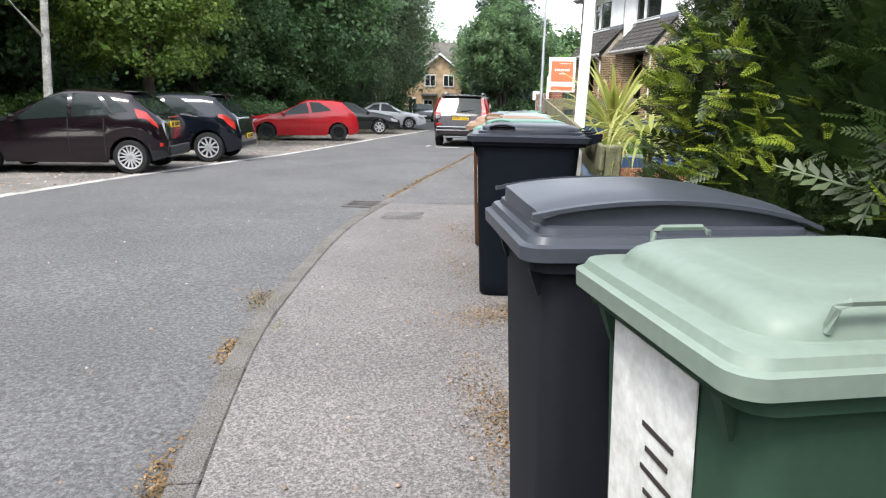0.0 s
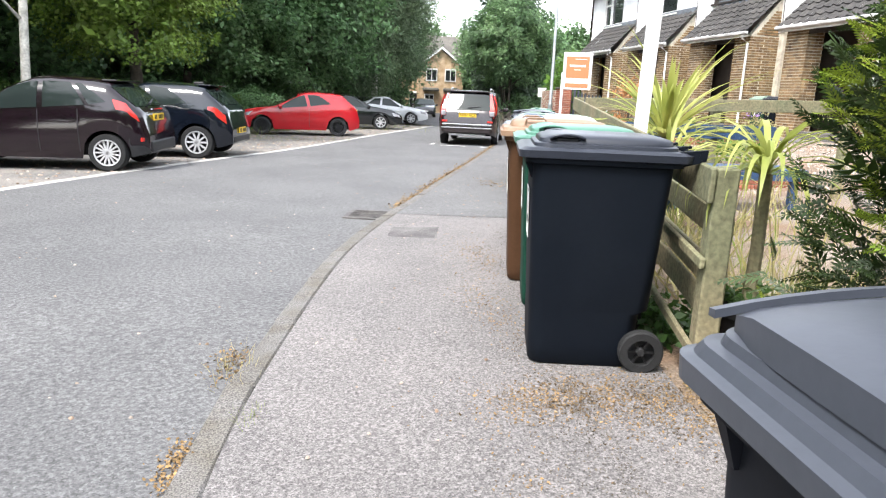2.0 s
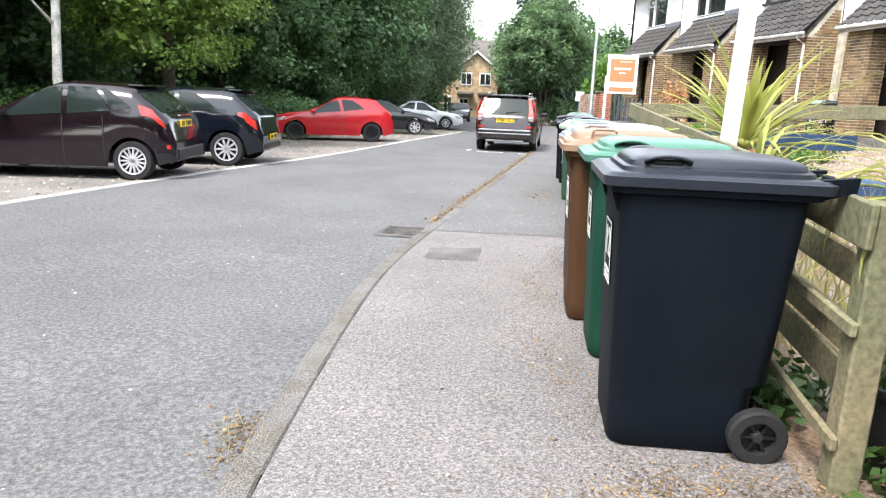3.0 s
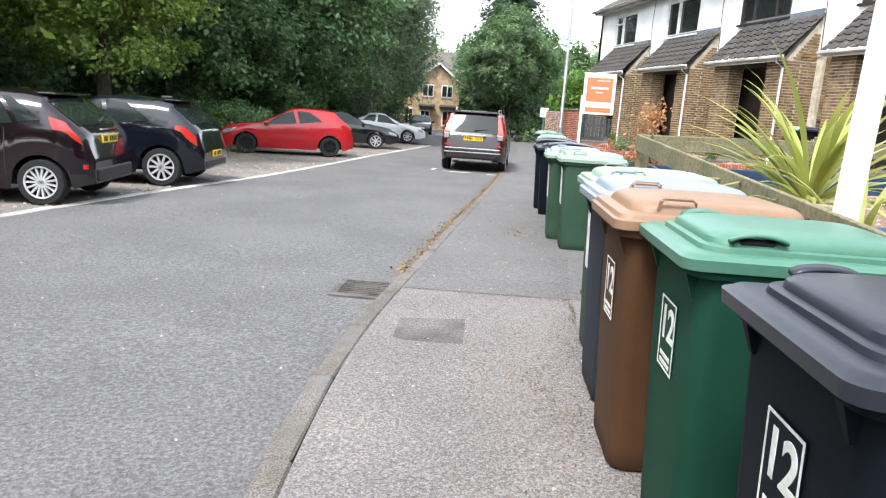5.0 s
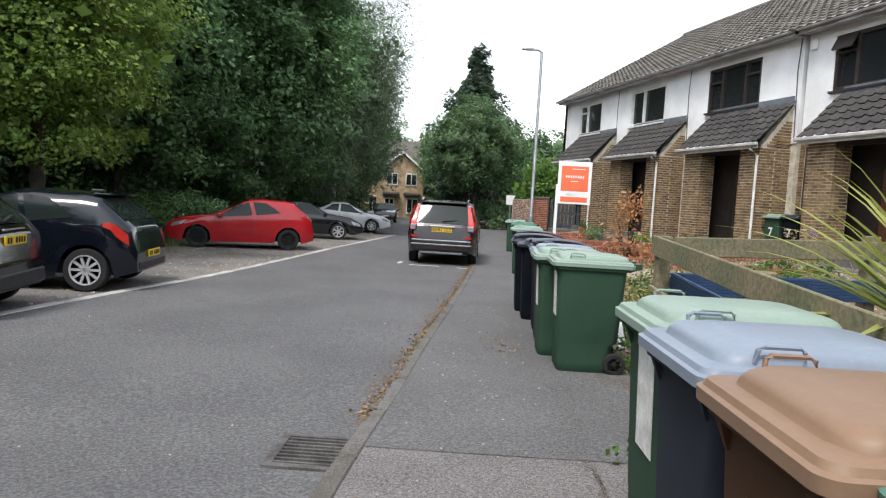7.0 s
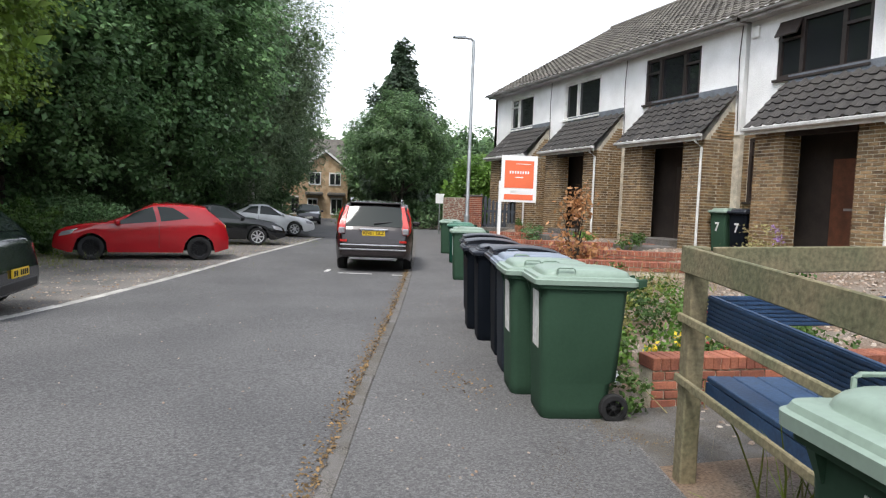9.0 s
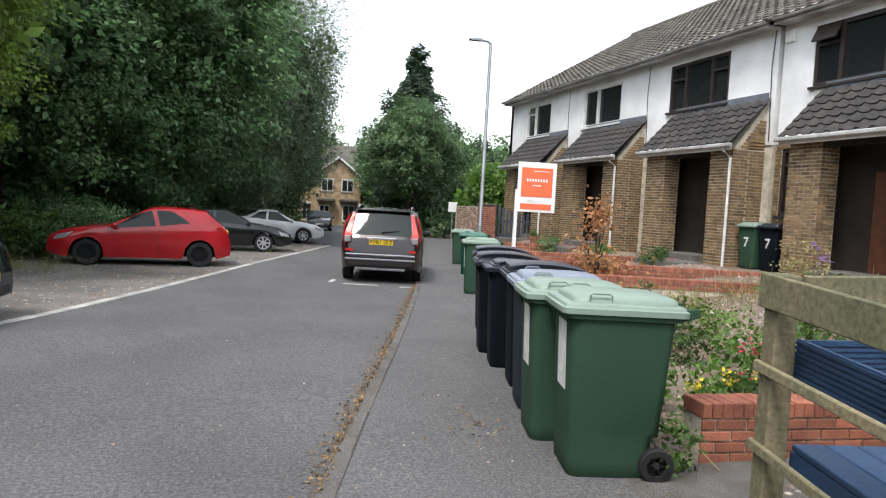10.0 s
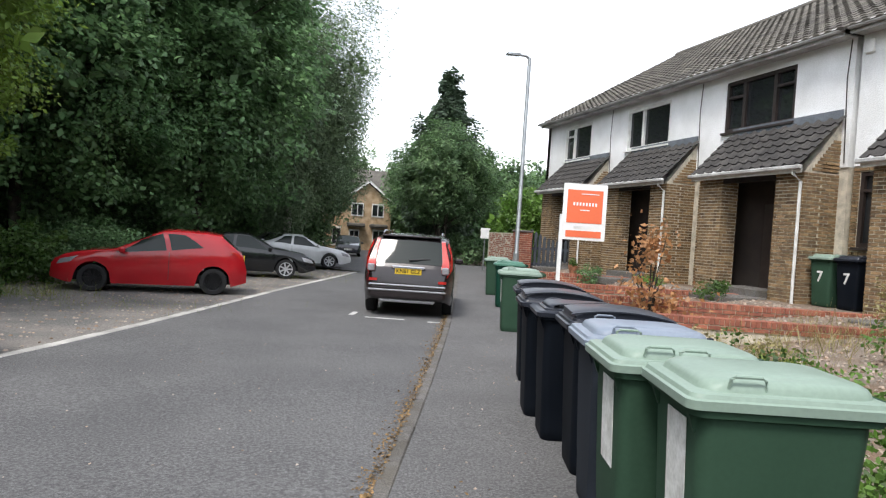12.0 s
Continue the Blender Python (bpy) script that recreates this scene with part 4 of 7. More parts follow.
# gable that closes the added houses, never in view
ge = bmesh.new()
loft_bm(ge, [[(FX, y, GROUND - .3), (2 * RIDGE_X - FX, y, GROUND - .3), (2 * RIDGE_X - FX, y, EAVE - .02), (RIDGE_X, y, RIDGE_Z - .12), (FX, y, EAVE - .02)] for y in (Y_NEAR, Y_NEAR + 0.25)])
tagged(part("wall_near_end", ge, M_brick_j), "buff brick gable wall of the added unseen houses", "wall", kind="structure")
tagged(box("wall_rear", 2 * RIDGE_X - FX, (Y_NEAR + Y_END) / 2, 3.3, 0.2, Y_END - Y_NEAR, 6.0, M_brick_j), "rear wall of the terrace", "wall", kind="structure")
# same shade brown, so the rooms behind the windows look dim
tagged(box("floor_upper", FX + 3, (Y_NEAR + Y_END) / 2, 3.5, 5, Y_END - Y_NEAR - .6, 0.15, M_dark), "upper floor inside the houses, coloured dark to look dim", "floor", kind="structure")


# ---- cars ----
def car_paint(name, c, rough=0.12, metal=0.0):
    return mat(name, c, rough, metal, spread=0.05, scale=2, fine=200, bump=0.0, coat=0.45, spec=0.4, second=tuple(v * 0.85 for v in c))


M_cglass = glass("car_glass", (0.016, 0.022, 0.021), 0.03, 0.3)
M_tail = mat("red_lamp_glass", (0.5, 0.02, 0.015), 0.12, spread=0.1, scale=20, fine=90, bump=0.1, coat=0.6)
M_clear = mat("clear_lamp_glass", (0.35, 0.35, 0.37), 0.12, 0.2, spread=0.15, scale=25, fine=90, bump=0.1, coat=0.6)
M_plate = mat("yellow_number_plate", (0.75, 0.5, 0.02), 0.45, spread=0.04, bump=0)
M_plate_w = mat("white_number_plate", (0.75, 0.75, 0.72), 0.45, spread=0.04, bump=0)
M_rim = mat("silver_alloy", (0.55, 0.55, 0.57), 0.35, 0.3, spread=0.1, scale=10, fine=80, bump=0.05)
# black wheels of the red car, and the shade behind all spokes
M_rim_k = mat("black_alloy_and_wheel_shade", (0.015, 0.015, 0.017), 0.35, 0.4, spread=0.1, scale=10, fine=80, bump=0.05)
M_trim = mat("black_trim", (0.018, 0.018, 0.02), 0.55, spread=0.15, scale=10, fine=90, bump=0.15)
M_chrome = mat("chrome", (0.75, 0.75, 0.76), 0.12, 1.0, spread=0.03, bump=0)
M_under = mat("underbody", (0.008, 0.008, 0.009), 0.9, bump=0)


def car(label, paint, L, W, top, belt, ro, wb, wr, sill, side_windows, rear_glass, screen, tails, spokes=10, rim=M_rim, seams=(), plate="", plate_z=0.8,
        heads=None, extras=(), plate_bars=False, tail_q=(2.5, 4.2)):
    """A car: x forward from the rear bumper (0) to the nose (L), y to its left. top, belt: height along x."""
    c = tagged(new("car"), label, "car")
    tx, tz = zip(*top)
    bx, bz = zip(*belt)
    wheels = (ro, ro + wb)

    def sec(x):
        zt = float(np.interp(x, tx, tz))
        zb = min(float(np.interp(x, bx, bz)), zt - 0.03)
        end = min(x, L - x)
        plan = 1 - 0.2 * max(0, 1 - end / 0.5) ** 2.2
        w = W / 2 * plan
        low = sill + 0.1 * max(0, 1 - end / 0.35)
        for cx in wheels:
            if abs(x - cx) < wr + 0.055:
                low = max(low, wr + math.sqrt((wr + 0.055) ** 2 - (x - cx) ** 2))
        low = min(low, zb - 0.06)
        h = zt - zb
        sh = min(0.22 * h, 0.12)
        return [(w * 0.95 if low < sill + .12 else w * 0.99, low), (w * 0.99, low + (zb - low) * 0.3), (w, low + (zb - low) * 0.62), (w * 0.965, zb),
                (w * 0.965 - sh * 0.5, zb + h * 0.5), (w * 0.965 - sh - 0.02, zb + h * 0.86), (w * 0.6, zt - 0.018 * min(1, h * 4)), (0.0, zt)]

    def S(x, q):
        flip = q > 7
        q = 14 - q if flip else q
        s = sec(x)
        i = min(int(q), 6)
        f = q - i
        y, z = s[i][0] + (s[i + 1][0] - s[i][0]) * f, s[i][1] + (s[i + 1][1] - s[i][1]) * f
        return Vector((x, -y if flip else y, z))

    xs = sorted({0.0, 0.015, 0.04, 0.08, *np.round(np.arange(0.12, L - 0.1, 0.055), 3).tolist(), L - 0.08, L - 0.04, L - 0.015, L, *[t for t in tx if 0 < t < L]})
    vs, fs = [], []
    for x in xs:
        s = sec(x)
        vs += [(x, y, z) for y, z in s] + [(x, -y, z) for y, z in s[-2::-1]]
    n = 15
    for i in range(len(xs) - 1):
        for k in range(n - 1):
            a = i * n + k
            fs.append((a, a + n, a + n + 1, a + 1))
    fs += [tuple(range(n)), tuple(range((len(xs) - 1) * n, len(xs) * n))[::-1]]
    body = mesh_ob("body", vs, fs, paint, c, smooth=True)
    body.data.polygons[-1].use_smooth = body.data.polygons[-2].use_smooth = False

    def patch(name, corners, material, lift=0.006, nu=10, nv=5, both=True, parent=body):
        """A panel on the skin between four (x, q) corners."""
        out = None
        for sgn in ((1, -1) if both else (1,)):
            pv, pf = [], []
            (x0, q0), (x1, q1), (x2, q2), (x3, q3) = corners
            for i in range(nu + 1):
                for j in range(nv + 1):
                    u, v = i / nu, j / nv
                    x = (x0 * (1 - u) + x1 * u) * (1 - v) + (x3 * (1 - u) + x2 * u) * v
                    q = (q0 * (1 - u) + q1 * u) * (1 - v) + (q3 * (1 - u) + q2 * u) * v
                    p = S(x, q)
                    du, dv = S(x + 0.02, q) - S(x - 0.02, q), S(x, min(q + 0.1, 13.9)) - S(x, max(q - 0.1, 0))
                    nn = du.cross(dv)
                    nn = nn.normalized() if nn.length > 1e-9 else Vector((0, 0, 1))
                    if nn.dot(Vector((0 if abs(p.y) > .2 else (p.x - L / 2) * .2, p.y, p.z - 0.5))) < 0:
                        nn = -nn
                    p = p + nn * lift
                    pv.append((p.x, p.y * sgn, p.z))
            for i in range(nu):
                for j in range(nv):
                    a = i * (nv + 1) + j
                    pf.append((a, a + 1, a + nv + 2, a + nv + 1))
            out = mesh_ob(name, pv, pf, material, parent, smooth=True)
        return out

    for w in side_windows:
        patch("side_window", w, M_cglass)
    patch("rear_window", rear_glass, M_cglass, 0.008, 8, 12, False)
    patch("windscreen", screen, M_cglass, 0.008, 8, 12, False)
    for w in tails:
        patch("tail_light", w, M_tail, 0.012, 6, 5)
    for w in heads or ():
        patch("headlight", w, M_clear, 0.01, 6, 5)
    for x in seams:
        patch("door_seam", [(x, 0.5), (x + 0.012, 0.5), (x + 0.012, 3.0), (x, 3.0)], M_trim, 0.003, 1, 8)
        patch("door_handle", [(x + 0.1, 2.62), (x + 0.29, 2.62), (x + 0.29, 2.74), (x + 0.1, 2.74)], paint, 0.03, 4, 2)
    for corners, material in extras:
        patch("trim_panel", corners, material, 0.008, 10, 3)
    # underbody, so that no light falls through
    box("underbody", L / 2, 0, sill + 0.14, L - 0.5, W - 0.42, 0.2, M_under, c)
    for sgn in (1, -1):
        box("mirror", float(np.interp(screen[0][0], tx, tx)) - 0.1, sgn * (W / 2 + 0.07), float(np.interp(L * 0.6, bx, bz)) + 0.05, 0.12, 0.2, 0.13, paint, c, bevel=0.035)
    # wheels
    for x in wheels:
        for sgn in (1, -1):
            mt = pose(x, sgn * (W / 2 - 0.12), wr, -90 * sgn, 0, 0)
            bm = lathe_bm(bmesh.new(), [(wr * .68, -.1), (wr * .93, -.1), (wr, -.07), (wr, .07), (wr * .94, .1), (wr * .70, .1), (wr * .68, .06)], 32, mt, True)
            wh = part("wheel", bm, M_black, c, smooth=False)
            # well coloured black to paint the shaded gaps between spokes
            bm = lathe_bm(bmesh.new(), [(wr * .69, .1), (wr * .64, .095), (wr * .6, .0), (0.001, -.02)], 28, mt)
            part("rim_well", bm, M_rim_k, wh)
            bm = lathe_bm(bmesh.new(), [(wr * .7, .085), (wr * .7, .105), (wr * .63, .1), (wr * .63, .085)], 32, mt, True)
            rg = part("rim", bm, rim, wh)
            bm = bmesh.new()
            lathe_bm(bm, [(0.06, .05), (0.055, .085), (0.02, .09), (0.001, .09)], 14, mt)
            for k in range(spokes):
                a = k * math.tau / spokes
                box_bm(bm, wr * .34 * math.cos(a), wr * .34 * math.sin(a), 0.075, wr * .66, wr * (0.8 / spokes + .03), 0.03, math.degrees(a), m=mt)
            part("spokes", bm, rim, rg)
    if plate:
        for x, sgn, pmz, pz in ((-0.0, -1, M_plate, plate_z), (L + 0.0, 1, M_plate_w, 0.5)):
            if sgn < 0:
                # lies against the tail where it is at that height
                x = min([q for q in xs if float(np.interp(q, tx, tz)) > pz] or [0]) - 0.02
            p = box("number_plate", 0, 0, 0, 0.52, 0.11, 0.02, pmz, c, m=Matrix.Translation((x, 0, pz)) @ pose(0, 0, 0, 90, 0, 90 * sgn))
            if sgn < 0 and not plate_bars:
                writing("plate_text", plate, 0.105, M_under, p, Matrix.Translation((x - 0.011, 0, pz)) @ pose(0, 0, 0, 90, 0, -90))
            else:
                for i in range(7):
                    if i != 4:
                        box("plate_mark", 0, 0, 0, 0.045, 0.07, 0.003, M_under, p, m=Matrix.Translation((x + sgn * 0.011, -sgn * (-0.2 + i * 0.066), pz)) @ pose(0, 0, 0, 90, 0, 90 * sgn))
    c["length"] = L
    return c, body, S


def park(c, wheel_x, at, heading, W, side=1):
    """Sets the car so that its wheel at wheel_x on its left (side 1) or right (-1) stands at the place; heading: degrees from +x."""
    x, y = at
    r = Matrix.Rotation(radians(heading), 4, "Z")
    p = r @ Vector((wheel_x, side * (W / 2 - 0.02), 0))
    c.matrix_basis = Matrix.Translation((x - p.x, y - p.y, float(gz(y)) - 0.03)) @ r


def hatch_top(L, H, nose=0.62, bonnet=0.95, tail=0.98, hatch=0.62, roof0=0.75, sc0=0.44, sc1=0.64):
    """Silhouette of a hatchback from the tail to the nose."""
    return [(0, 0.58), (0.04, 0.72), (0.10, tail - 0.06), (0.16, tail), (hatch, H - 0.07), (roof0 + 0.1, H - 0.025), (L * 0.38, H), (L * sc0, H - 0.02), (L * sc0 + 0.22, H - 0.1), (L * sc1 + 0.08, bonnet + 0.04),
            (L * sc1 + 0.2, bonnet), (L * 0.84, bonnet - 0.05), (L * 0.93, bonnet - 0.13), (L - 0.09, nose + 0.1), (L - 0.03, nose), (L, nose - 0.14)]


# dark plum five-door hatchback
P_plum = car_paint("dark_plum_paint", (0.009, 0.004, 0.007))
L, H, W = 3.95, 1.48, 1.72
c, b, S = car("dark plum five-door hatchback parked on the gravel", P_plum, L, W, hatch_top(L, H, 0.62, 0.98, 1.0, 0.6), [(0, 0.72), (0.1, 0.85), (0.3, 1.0), (1.2, 0.97), (3.1, 0.88), (3.95, 0.6)], 0.62, 2.49, 0.3, 0.2,
    [[(0.92, 3.25), (1.55, 3.12), (1.55, 4.9), (1.15, 4.9)], [(1.63, 3.12), (2.62, 3.1), (2.12, 4.9), (1.63, 4.9)], [(0.6, 3.5), (0.86, 3.3), (1.08, 4.85), (0.98, 4.85)], [(2.68, 3.1), (2.95, 3.05), (2.62, 3.9), (2.5, 4.1)]],
    [(0.2, 5.4), (0.2, 8.6), (0.56, 8.7), (0.56, 5.3)], [(L * .64 + 0.04, 5.0), (L * .64 + 0.04, 9.0), (L * .44 + 0.24, 8.8), (L * .44 + 0.24, 5.2)],
    [[(0.12, 2.7), (0.44, 2.9), (0.5, 3.9), (0.3, 4.2)]], 15, M_rim, (1.02, 1.62), "CA59", 0.86,
    heads=[[(3.55, 2.6), (3.8, 2.6), (3.75, 3.6), (3.45, 3.4)]],
    extras=[([(0.0, 0.05), (0.28, 0.05), (0.28, 0.9), (0.0, 0.9)], M_trim)], plate_bars=True)
bl = box("rear_bumper_lower", 0.06, 0, 0.4, 0.16, 1.3, 0.24, M_trim, c, bevel=0.05)
for sgn in (1, -1):
    box("reflector", 0.07, sgn * 0.66, 0.52, 0.05, 0.22, 0.06, M_tail, c, rz=-sgn * 18)
box("chrome_strip", 0.08, 0, 0.99, 0.03, 0.5, 0.02, M_chrome, c)
box("roof_spoiler", 0.62, 0, 1.425, 0.24, 1.1, 0.03, P_plum, c, bevel=0.012)
part("wiper", tube_bm(bmesh.new(), [(0.18, 0.05, 1.07), (0.26, -0.35, 1.13)], [0.018, 0.01], 6), M_trim, c)
park(c, 0.62, (-3.2, 9.72), 180 - 5, W)

# dark blue three-door hatchback
P_navy = car_paint("dark_navy_paint", (0.005, 0.007, 0.012))
L, H, W = 4.0, 1.48, 1.74
c, b, S = car("dark navy three-door hatchback parked on the gravel", P_navy, L, W, hatch_top(L, H, 0.62, 0.98, 1.02, 0.55, 0.7), [(0, 0.72), (0.1, 0.86), (0.3, 1.03), (1.2, 0.98), (3.1, 0.88), (4.0, 0.6)], 0.68, 2.51, 0.32, 0.2,
    [[(0.85, 3.35), (1.5, 3.12), (1.6, 4.9), (1.25, 4.7)], [(1.58, 3.12), (2.72, 3.1), (2.15, 4.9), (1.68, 4.9)]],
    [(0.2, 5.4), (0.2, 8.6), (0.52, 8.7), (0.52, 5.3)], [(L * .64 + 0.04, 5.0), (L * .64 + 0.04, 9.0), (L * .44 + 0.24, 8.8), (L * .44 + 0.24, 5.2)],
    [[(0.1, 2.25), (0.44, 2.6), (0.44, 3.0), (0.12, 2.92)]], 10, M_rim, (1.55,), "XX", 0.55, heads=[[(3.6, 2.6), (3.85, 2.6), (3.8, 3.6), (3.5, 3.4)]], plate_bars=True)
box("roof_spoiler", 0.56, 0, 1.43, 0.26, 1.15, 0.03, P_navy, c, bevel=0.012)
box("rear_bumper_lower", 0.06, 0, 0.38, 0.14, 1.3, 0.2, M_trim, c, bevel=0.05)
box("roof_aerial", 0.85, 0, 1.47, 0.2, 0.04, 0.05, M_trim, c, bevel=0.015)
park(c, 0.68, (-2.28, 12.3), 180 - 8, W)

# red three-door hatchback
P_redc = car_paint("bright_red_paint", (0.42, 0.012, 0.018), 0.2, 0.0)
L, H, W = 4.03, 1.43, 1.69
c, b, S = car("bright red three-door hatchback with black wheels on gravel", P_redc, L, W, hatch_top(L, H, 0.6, 0.93, 0.98, 0.58, 0.8, 0.45, 0.66), [(0, 0.7), (0.1, 0.84), (0.3, 0.99), (1.2, 0.95), (3.1, 0.84), (4.03, 0.56)], 0.72, 2.47, 0.3, 0.19,
    [[(0.95, 3.4), (1.62, 3.15), (1.72, 4.88), (1.35, 4.75)], [(1.72, 3.15), (2.78, 3.1), (2.25, 4.9), (1.82, 4.9)]],
    [(0.22, 5.4), (0.22, 8.6), (0.55, 8.7), (0.55, 5.3)], [(L * .66 + 0.04, 5.0), (L * .66 + 0.04, 9.0), (L * .45 + 0.24, 8.8), (L * .45 + 0.24, 5.2)],
    [[(0.08, 2.75), (0.4, 2.9), (0.38, 3.2), (0.12, 3.3)]], 10, M_rim_k, (1.66,), "XX", 0.82, heads=[[(3.6, 2.7), (3.88, 2.7), (3.82, 3.7), (3.45, 3.5)]], plate_bars=True)
box("front_grille", 3.97, 0, 0.42, 0.08, 1.0, 0.16, M_trim, c, bevel=0.03)
part("aerial", tube_bm(bmesh.new(), [(0.9, 0, 1.42), (0.8, 0, 1.5)], [0.012, 0.006], 6), M_trim, c)
park(c, 0.72, (0.73, 21.28), 180 + 1, W)


def saloon_top(L, H, bonnet):
    return [(0, 0.55), (0.05, 0.8), (0.12, 0.98), (0.5, 1.02), (0.95, 1.12), (1.5, H - 0.03), (L * 0.45, H), (L * 0.52, H - 0.03), (L * 0.70, bonnet + 0.02), (L * 0.75, bonnet), (L * 0.92, bonnet - 0.13), (L - 0.05, 0.62), (L, 0.5)]


def saloon(label, paint, place, heading, wheel=3.45, side=-1, H=1.42, spokes=7):
    L, W = 4.4, 1.74
    c, b, S = car(label, paint, L, W, saloon_top(L, H, 0.93), [(0, 0.75), (0.3, 0.95), (1.2, 0.95), (3.1, 0.87), (4.4, 0.58)], 0.85, 2.6, 0.31, 0.2,
        [[(1.05, 3.5), (1.78, 3.15), (1.82, 4.88), (1.5, 4.8)], [(1.88, 3.15), (3.0, 3.1), (2.4, 4.9), (1.92, 4.9)]],
        [(0.75, 5.2), (0.75, 8.8), (1.42, 8.7), (1.42, 5.3)], [(L * .69, 5.0), (L * .69, 9.0), (L * .53, 8.8), (L * .53, 5.2)],
        [[(0.03, 2.4), (0.3, 2.5), (0.3, 3.0), (0.06, 3.1)]], spokes, M_rim, (1.82,), "XX", 0.7,
        heads=[[(4.0, 2.5), (4.3, 2.4), (4.24, 3.5), (3.92, 3.4)]], plate_bars=True)
    box("front_grille", 4.37, 0, 0.5, 0.07, 0.9, 0.16, M_trim, c, bevel=0.03)
    park(c, wheel, place, heading, W, side)
    return c


saloon("black saloon car parked nose towards the road", car_paint("black_paint", (0.01, 0.011, 0.012)), (2.68, 27.3), 0)
saloon("silver-white saloon car parked nose towards the road", car_paint("silver_white_paint", (0.62, 0.63, 0.64), 0.25, 0.1), (4.95, 34.6), 0)
saloon("silver car parked under the trees", car_paint("silver_paint", (0.4, 0.41, 0.43), 0.25, 0.5), (4.4, 41), 8)
saloon("dark saloon car facing along the far road", car_paint("dark_grey_paint", (0.015, 0.016, 0.02)), (7.4, 51.5), 262, 3.45, -1)

# dark brown sport utility car
P_suv = car_paint("dark_brown_metallic_paint", (0.022, 0.016, 0.017), 0.25, 0.1)
L, H, W = 4.52, 1.68, 1.82
suv_top = [(0, 0.62), (0.03, 0.8), (0.07, 1.0), (0.13, 1.1), (0.42, H - 0.1), (0.55, H - 0.04), (1.6, H), (2.3, H - 0.02), (2.55, H - 0.1), (3.2, 1.12), (3.35, 1.08), (4.2, 0.95), (4.45, 0.78), (L, 0.6)]
c, b, S = car("dark brown sport utility car parked along the kerb", P_suv, L, W, suv_top, [(0, 0.85), (0.1, 0.98), (0.3, 1.12), (1.2, 1.08), (3.3, 0.98), (4.52, 0.7)], 0.95, 2.62, 0.35, 0.28,
    [[(0.55, 3.5), (1.15, 3.2), (1.1, 4.88), (0.75, 4.8)], [(1.22, 3.15), (1.98, 3.12), (1.98, 4.9), (1.18, 4.9)], [(2.06, 3.12), (3.0, 3.1), (2.5, 4.9), (2.06, 4.9)]],
    [(0.12, 5.25), (0.12, 8.75), (0.4, 8.7), (0.4, 5.3)], [(3.18, 5.0), (3.18, 9.0), (2.57, 8.8), (2.57, 5.2)],
    [[(0.06, 2.6), (0.26, 2.7), (0.5, 4.95), (0.36, 5.1)]], 8, M_rim, (1.2, 2.05), "KN61 GLZ", 0.93,
    heads=[[(4.05, 2.5), (4.4, 2.4), (4.34, 3.4), (3.95, 3.3)]])
for z, w in ((0.66, 1.5), (0.56, 1.52)):
    box("bumper_chrome_strip", -0.07, 0, z, 0.05, w, 0.035, M_chrome, c, bevel=0.01)
box("rear_bumper_lower", -0.005, 0, 0.5, 0.14, 1.5, 0.24, P_suv, c, bevel=0.05)
box("skid_plate", 0.06, 0, 0.36, 0.16, 1.1, 0.08, M_rim, c, bevel=0.03)
box("plate_garnish", 0.04, 0, 1.01, 0.05, 0.66, 0.05, M_chrome, c, bevel=0.015)
box("roof_spoiler", 0.5, 0, 1.615, 0.3, 1.2, 0.035, P_suv, c, bevel=0.015)
for sgn in (1, -1):
    part("roof_rail", tube_bm(bmesh.new(), [(0.75, sgn * 0.6, 1.66), (0.85, sgn * 0.6, 1.71), (2.2, sgn * 0.6, 1.71), (2.35, sgn * 0.6, 1.66)], [0.015] * 4, 6), M_chrome, c)
    bm = bmesh.new()
    loft_bm(bm, [[(x, sgn * a, z), (x, sgn * (a - w), z), (x + 0.09, sgn * (a - w), z + .02), (x + 0.12, sgn * (a + .02), z + .02)] for x, a, w, z in ((0.02, 0.80, 0.14, 0.92), (0.06, 0.80, 0.15, 1.06), (0.1, 0.79, 0.13, 1.14), (0.25, 0.73, 0.09, 1.36), (0.37, 0.68, 0.07, 1.54))])
    bmesh.ops.recalc_face_normals(bm, faces=bm.faces[:])
    part("rear_lamp", bm, M_tail, c)
    box("reversing_light", 0.02, sgn * 0.73, 0.98, 0.07, 0.14, 0.14, M_clear, c, bevel=0.02)
    box("bumper_reflector", 0.02, sgn * 0.68, 0.75, 0.06, 0.16, 0.05, M_tail, c)
part("wiper", tube_bm(bmesh.new(), [(0.12, 0.0, 1.15), (0.18, -0.4, 1.19)], [0.02, 0.012], 6), M_trim, c)
part("exhaust", tube_bm(bmesh.new(), [(0.02, -0.5, 0.34), (0.3, -0.5, 0.34)], [0.035, 0.035], 10), M_chrome, c)
park(c, 0.95, (3.9, 19.25), 90 - 18, W)
c.location.z -= 0.01

# ---- street lamp ----
lz = float(gz(22.05))
lamp = tagged(new("street_lamp"), "tall slim galvanised steel street lamp", "street lamp")
part("base", tube_bm(bmesh.new(), [(8.38, 22.05, lz - 0.02), (8.38, 22.05, lz + 1.3)], [0.085, 0.085], 12), M_lamp, lamp, smooth=False)
part("column", tube_bm(bmesh.new(), [(8.38, 22.05, lz + 1.3), (8.38, 22.05, lz + 1.36), (8.39, 22.05, 6.3)], [0.085, 0.06, 0.045], 12), M_lamp, lamp)
part("arm", tube_bm(bmesh.new(), [(8.39, 22.05, 6.28), (8.3, 22.05, 6.34), (8.0, 22.05, 6.35)], [0.04, 0.035, 0.03], 8), M_lamp, lamp)
bm = bmesh.new()
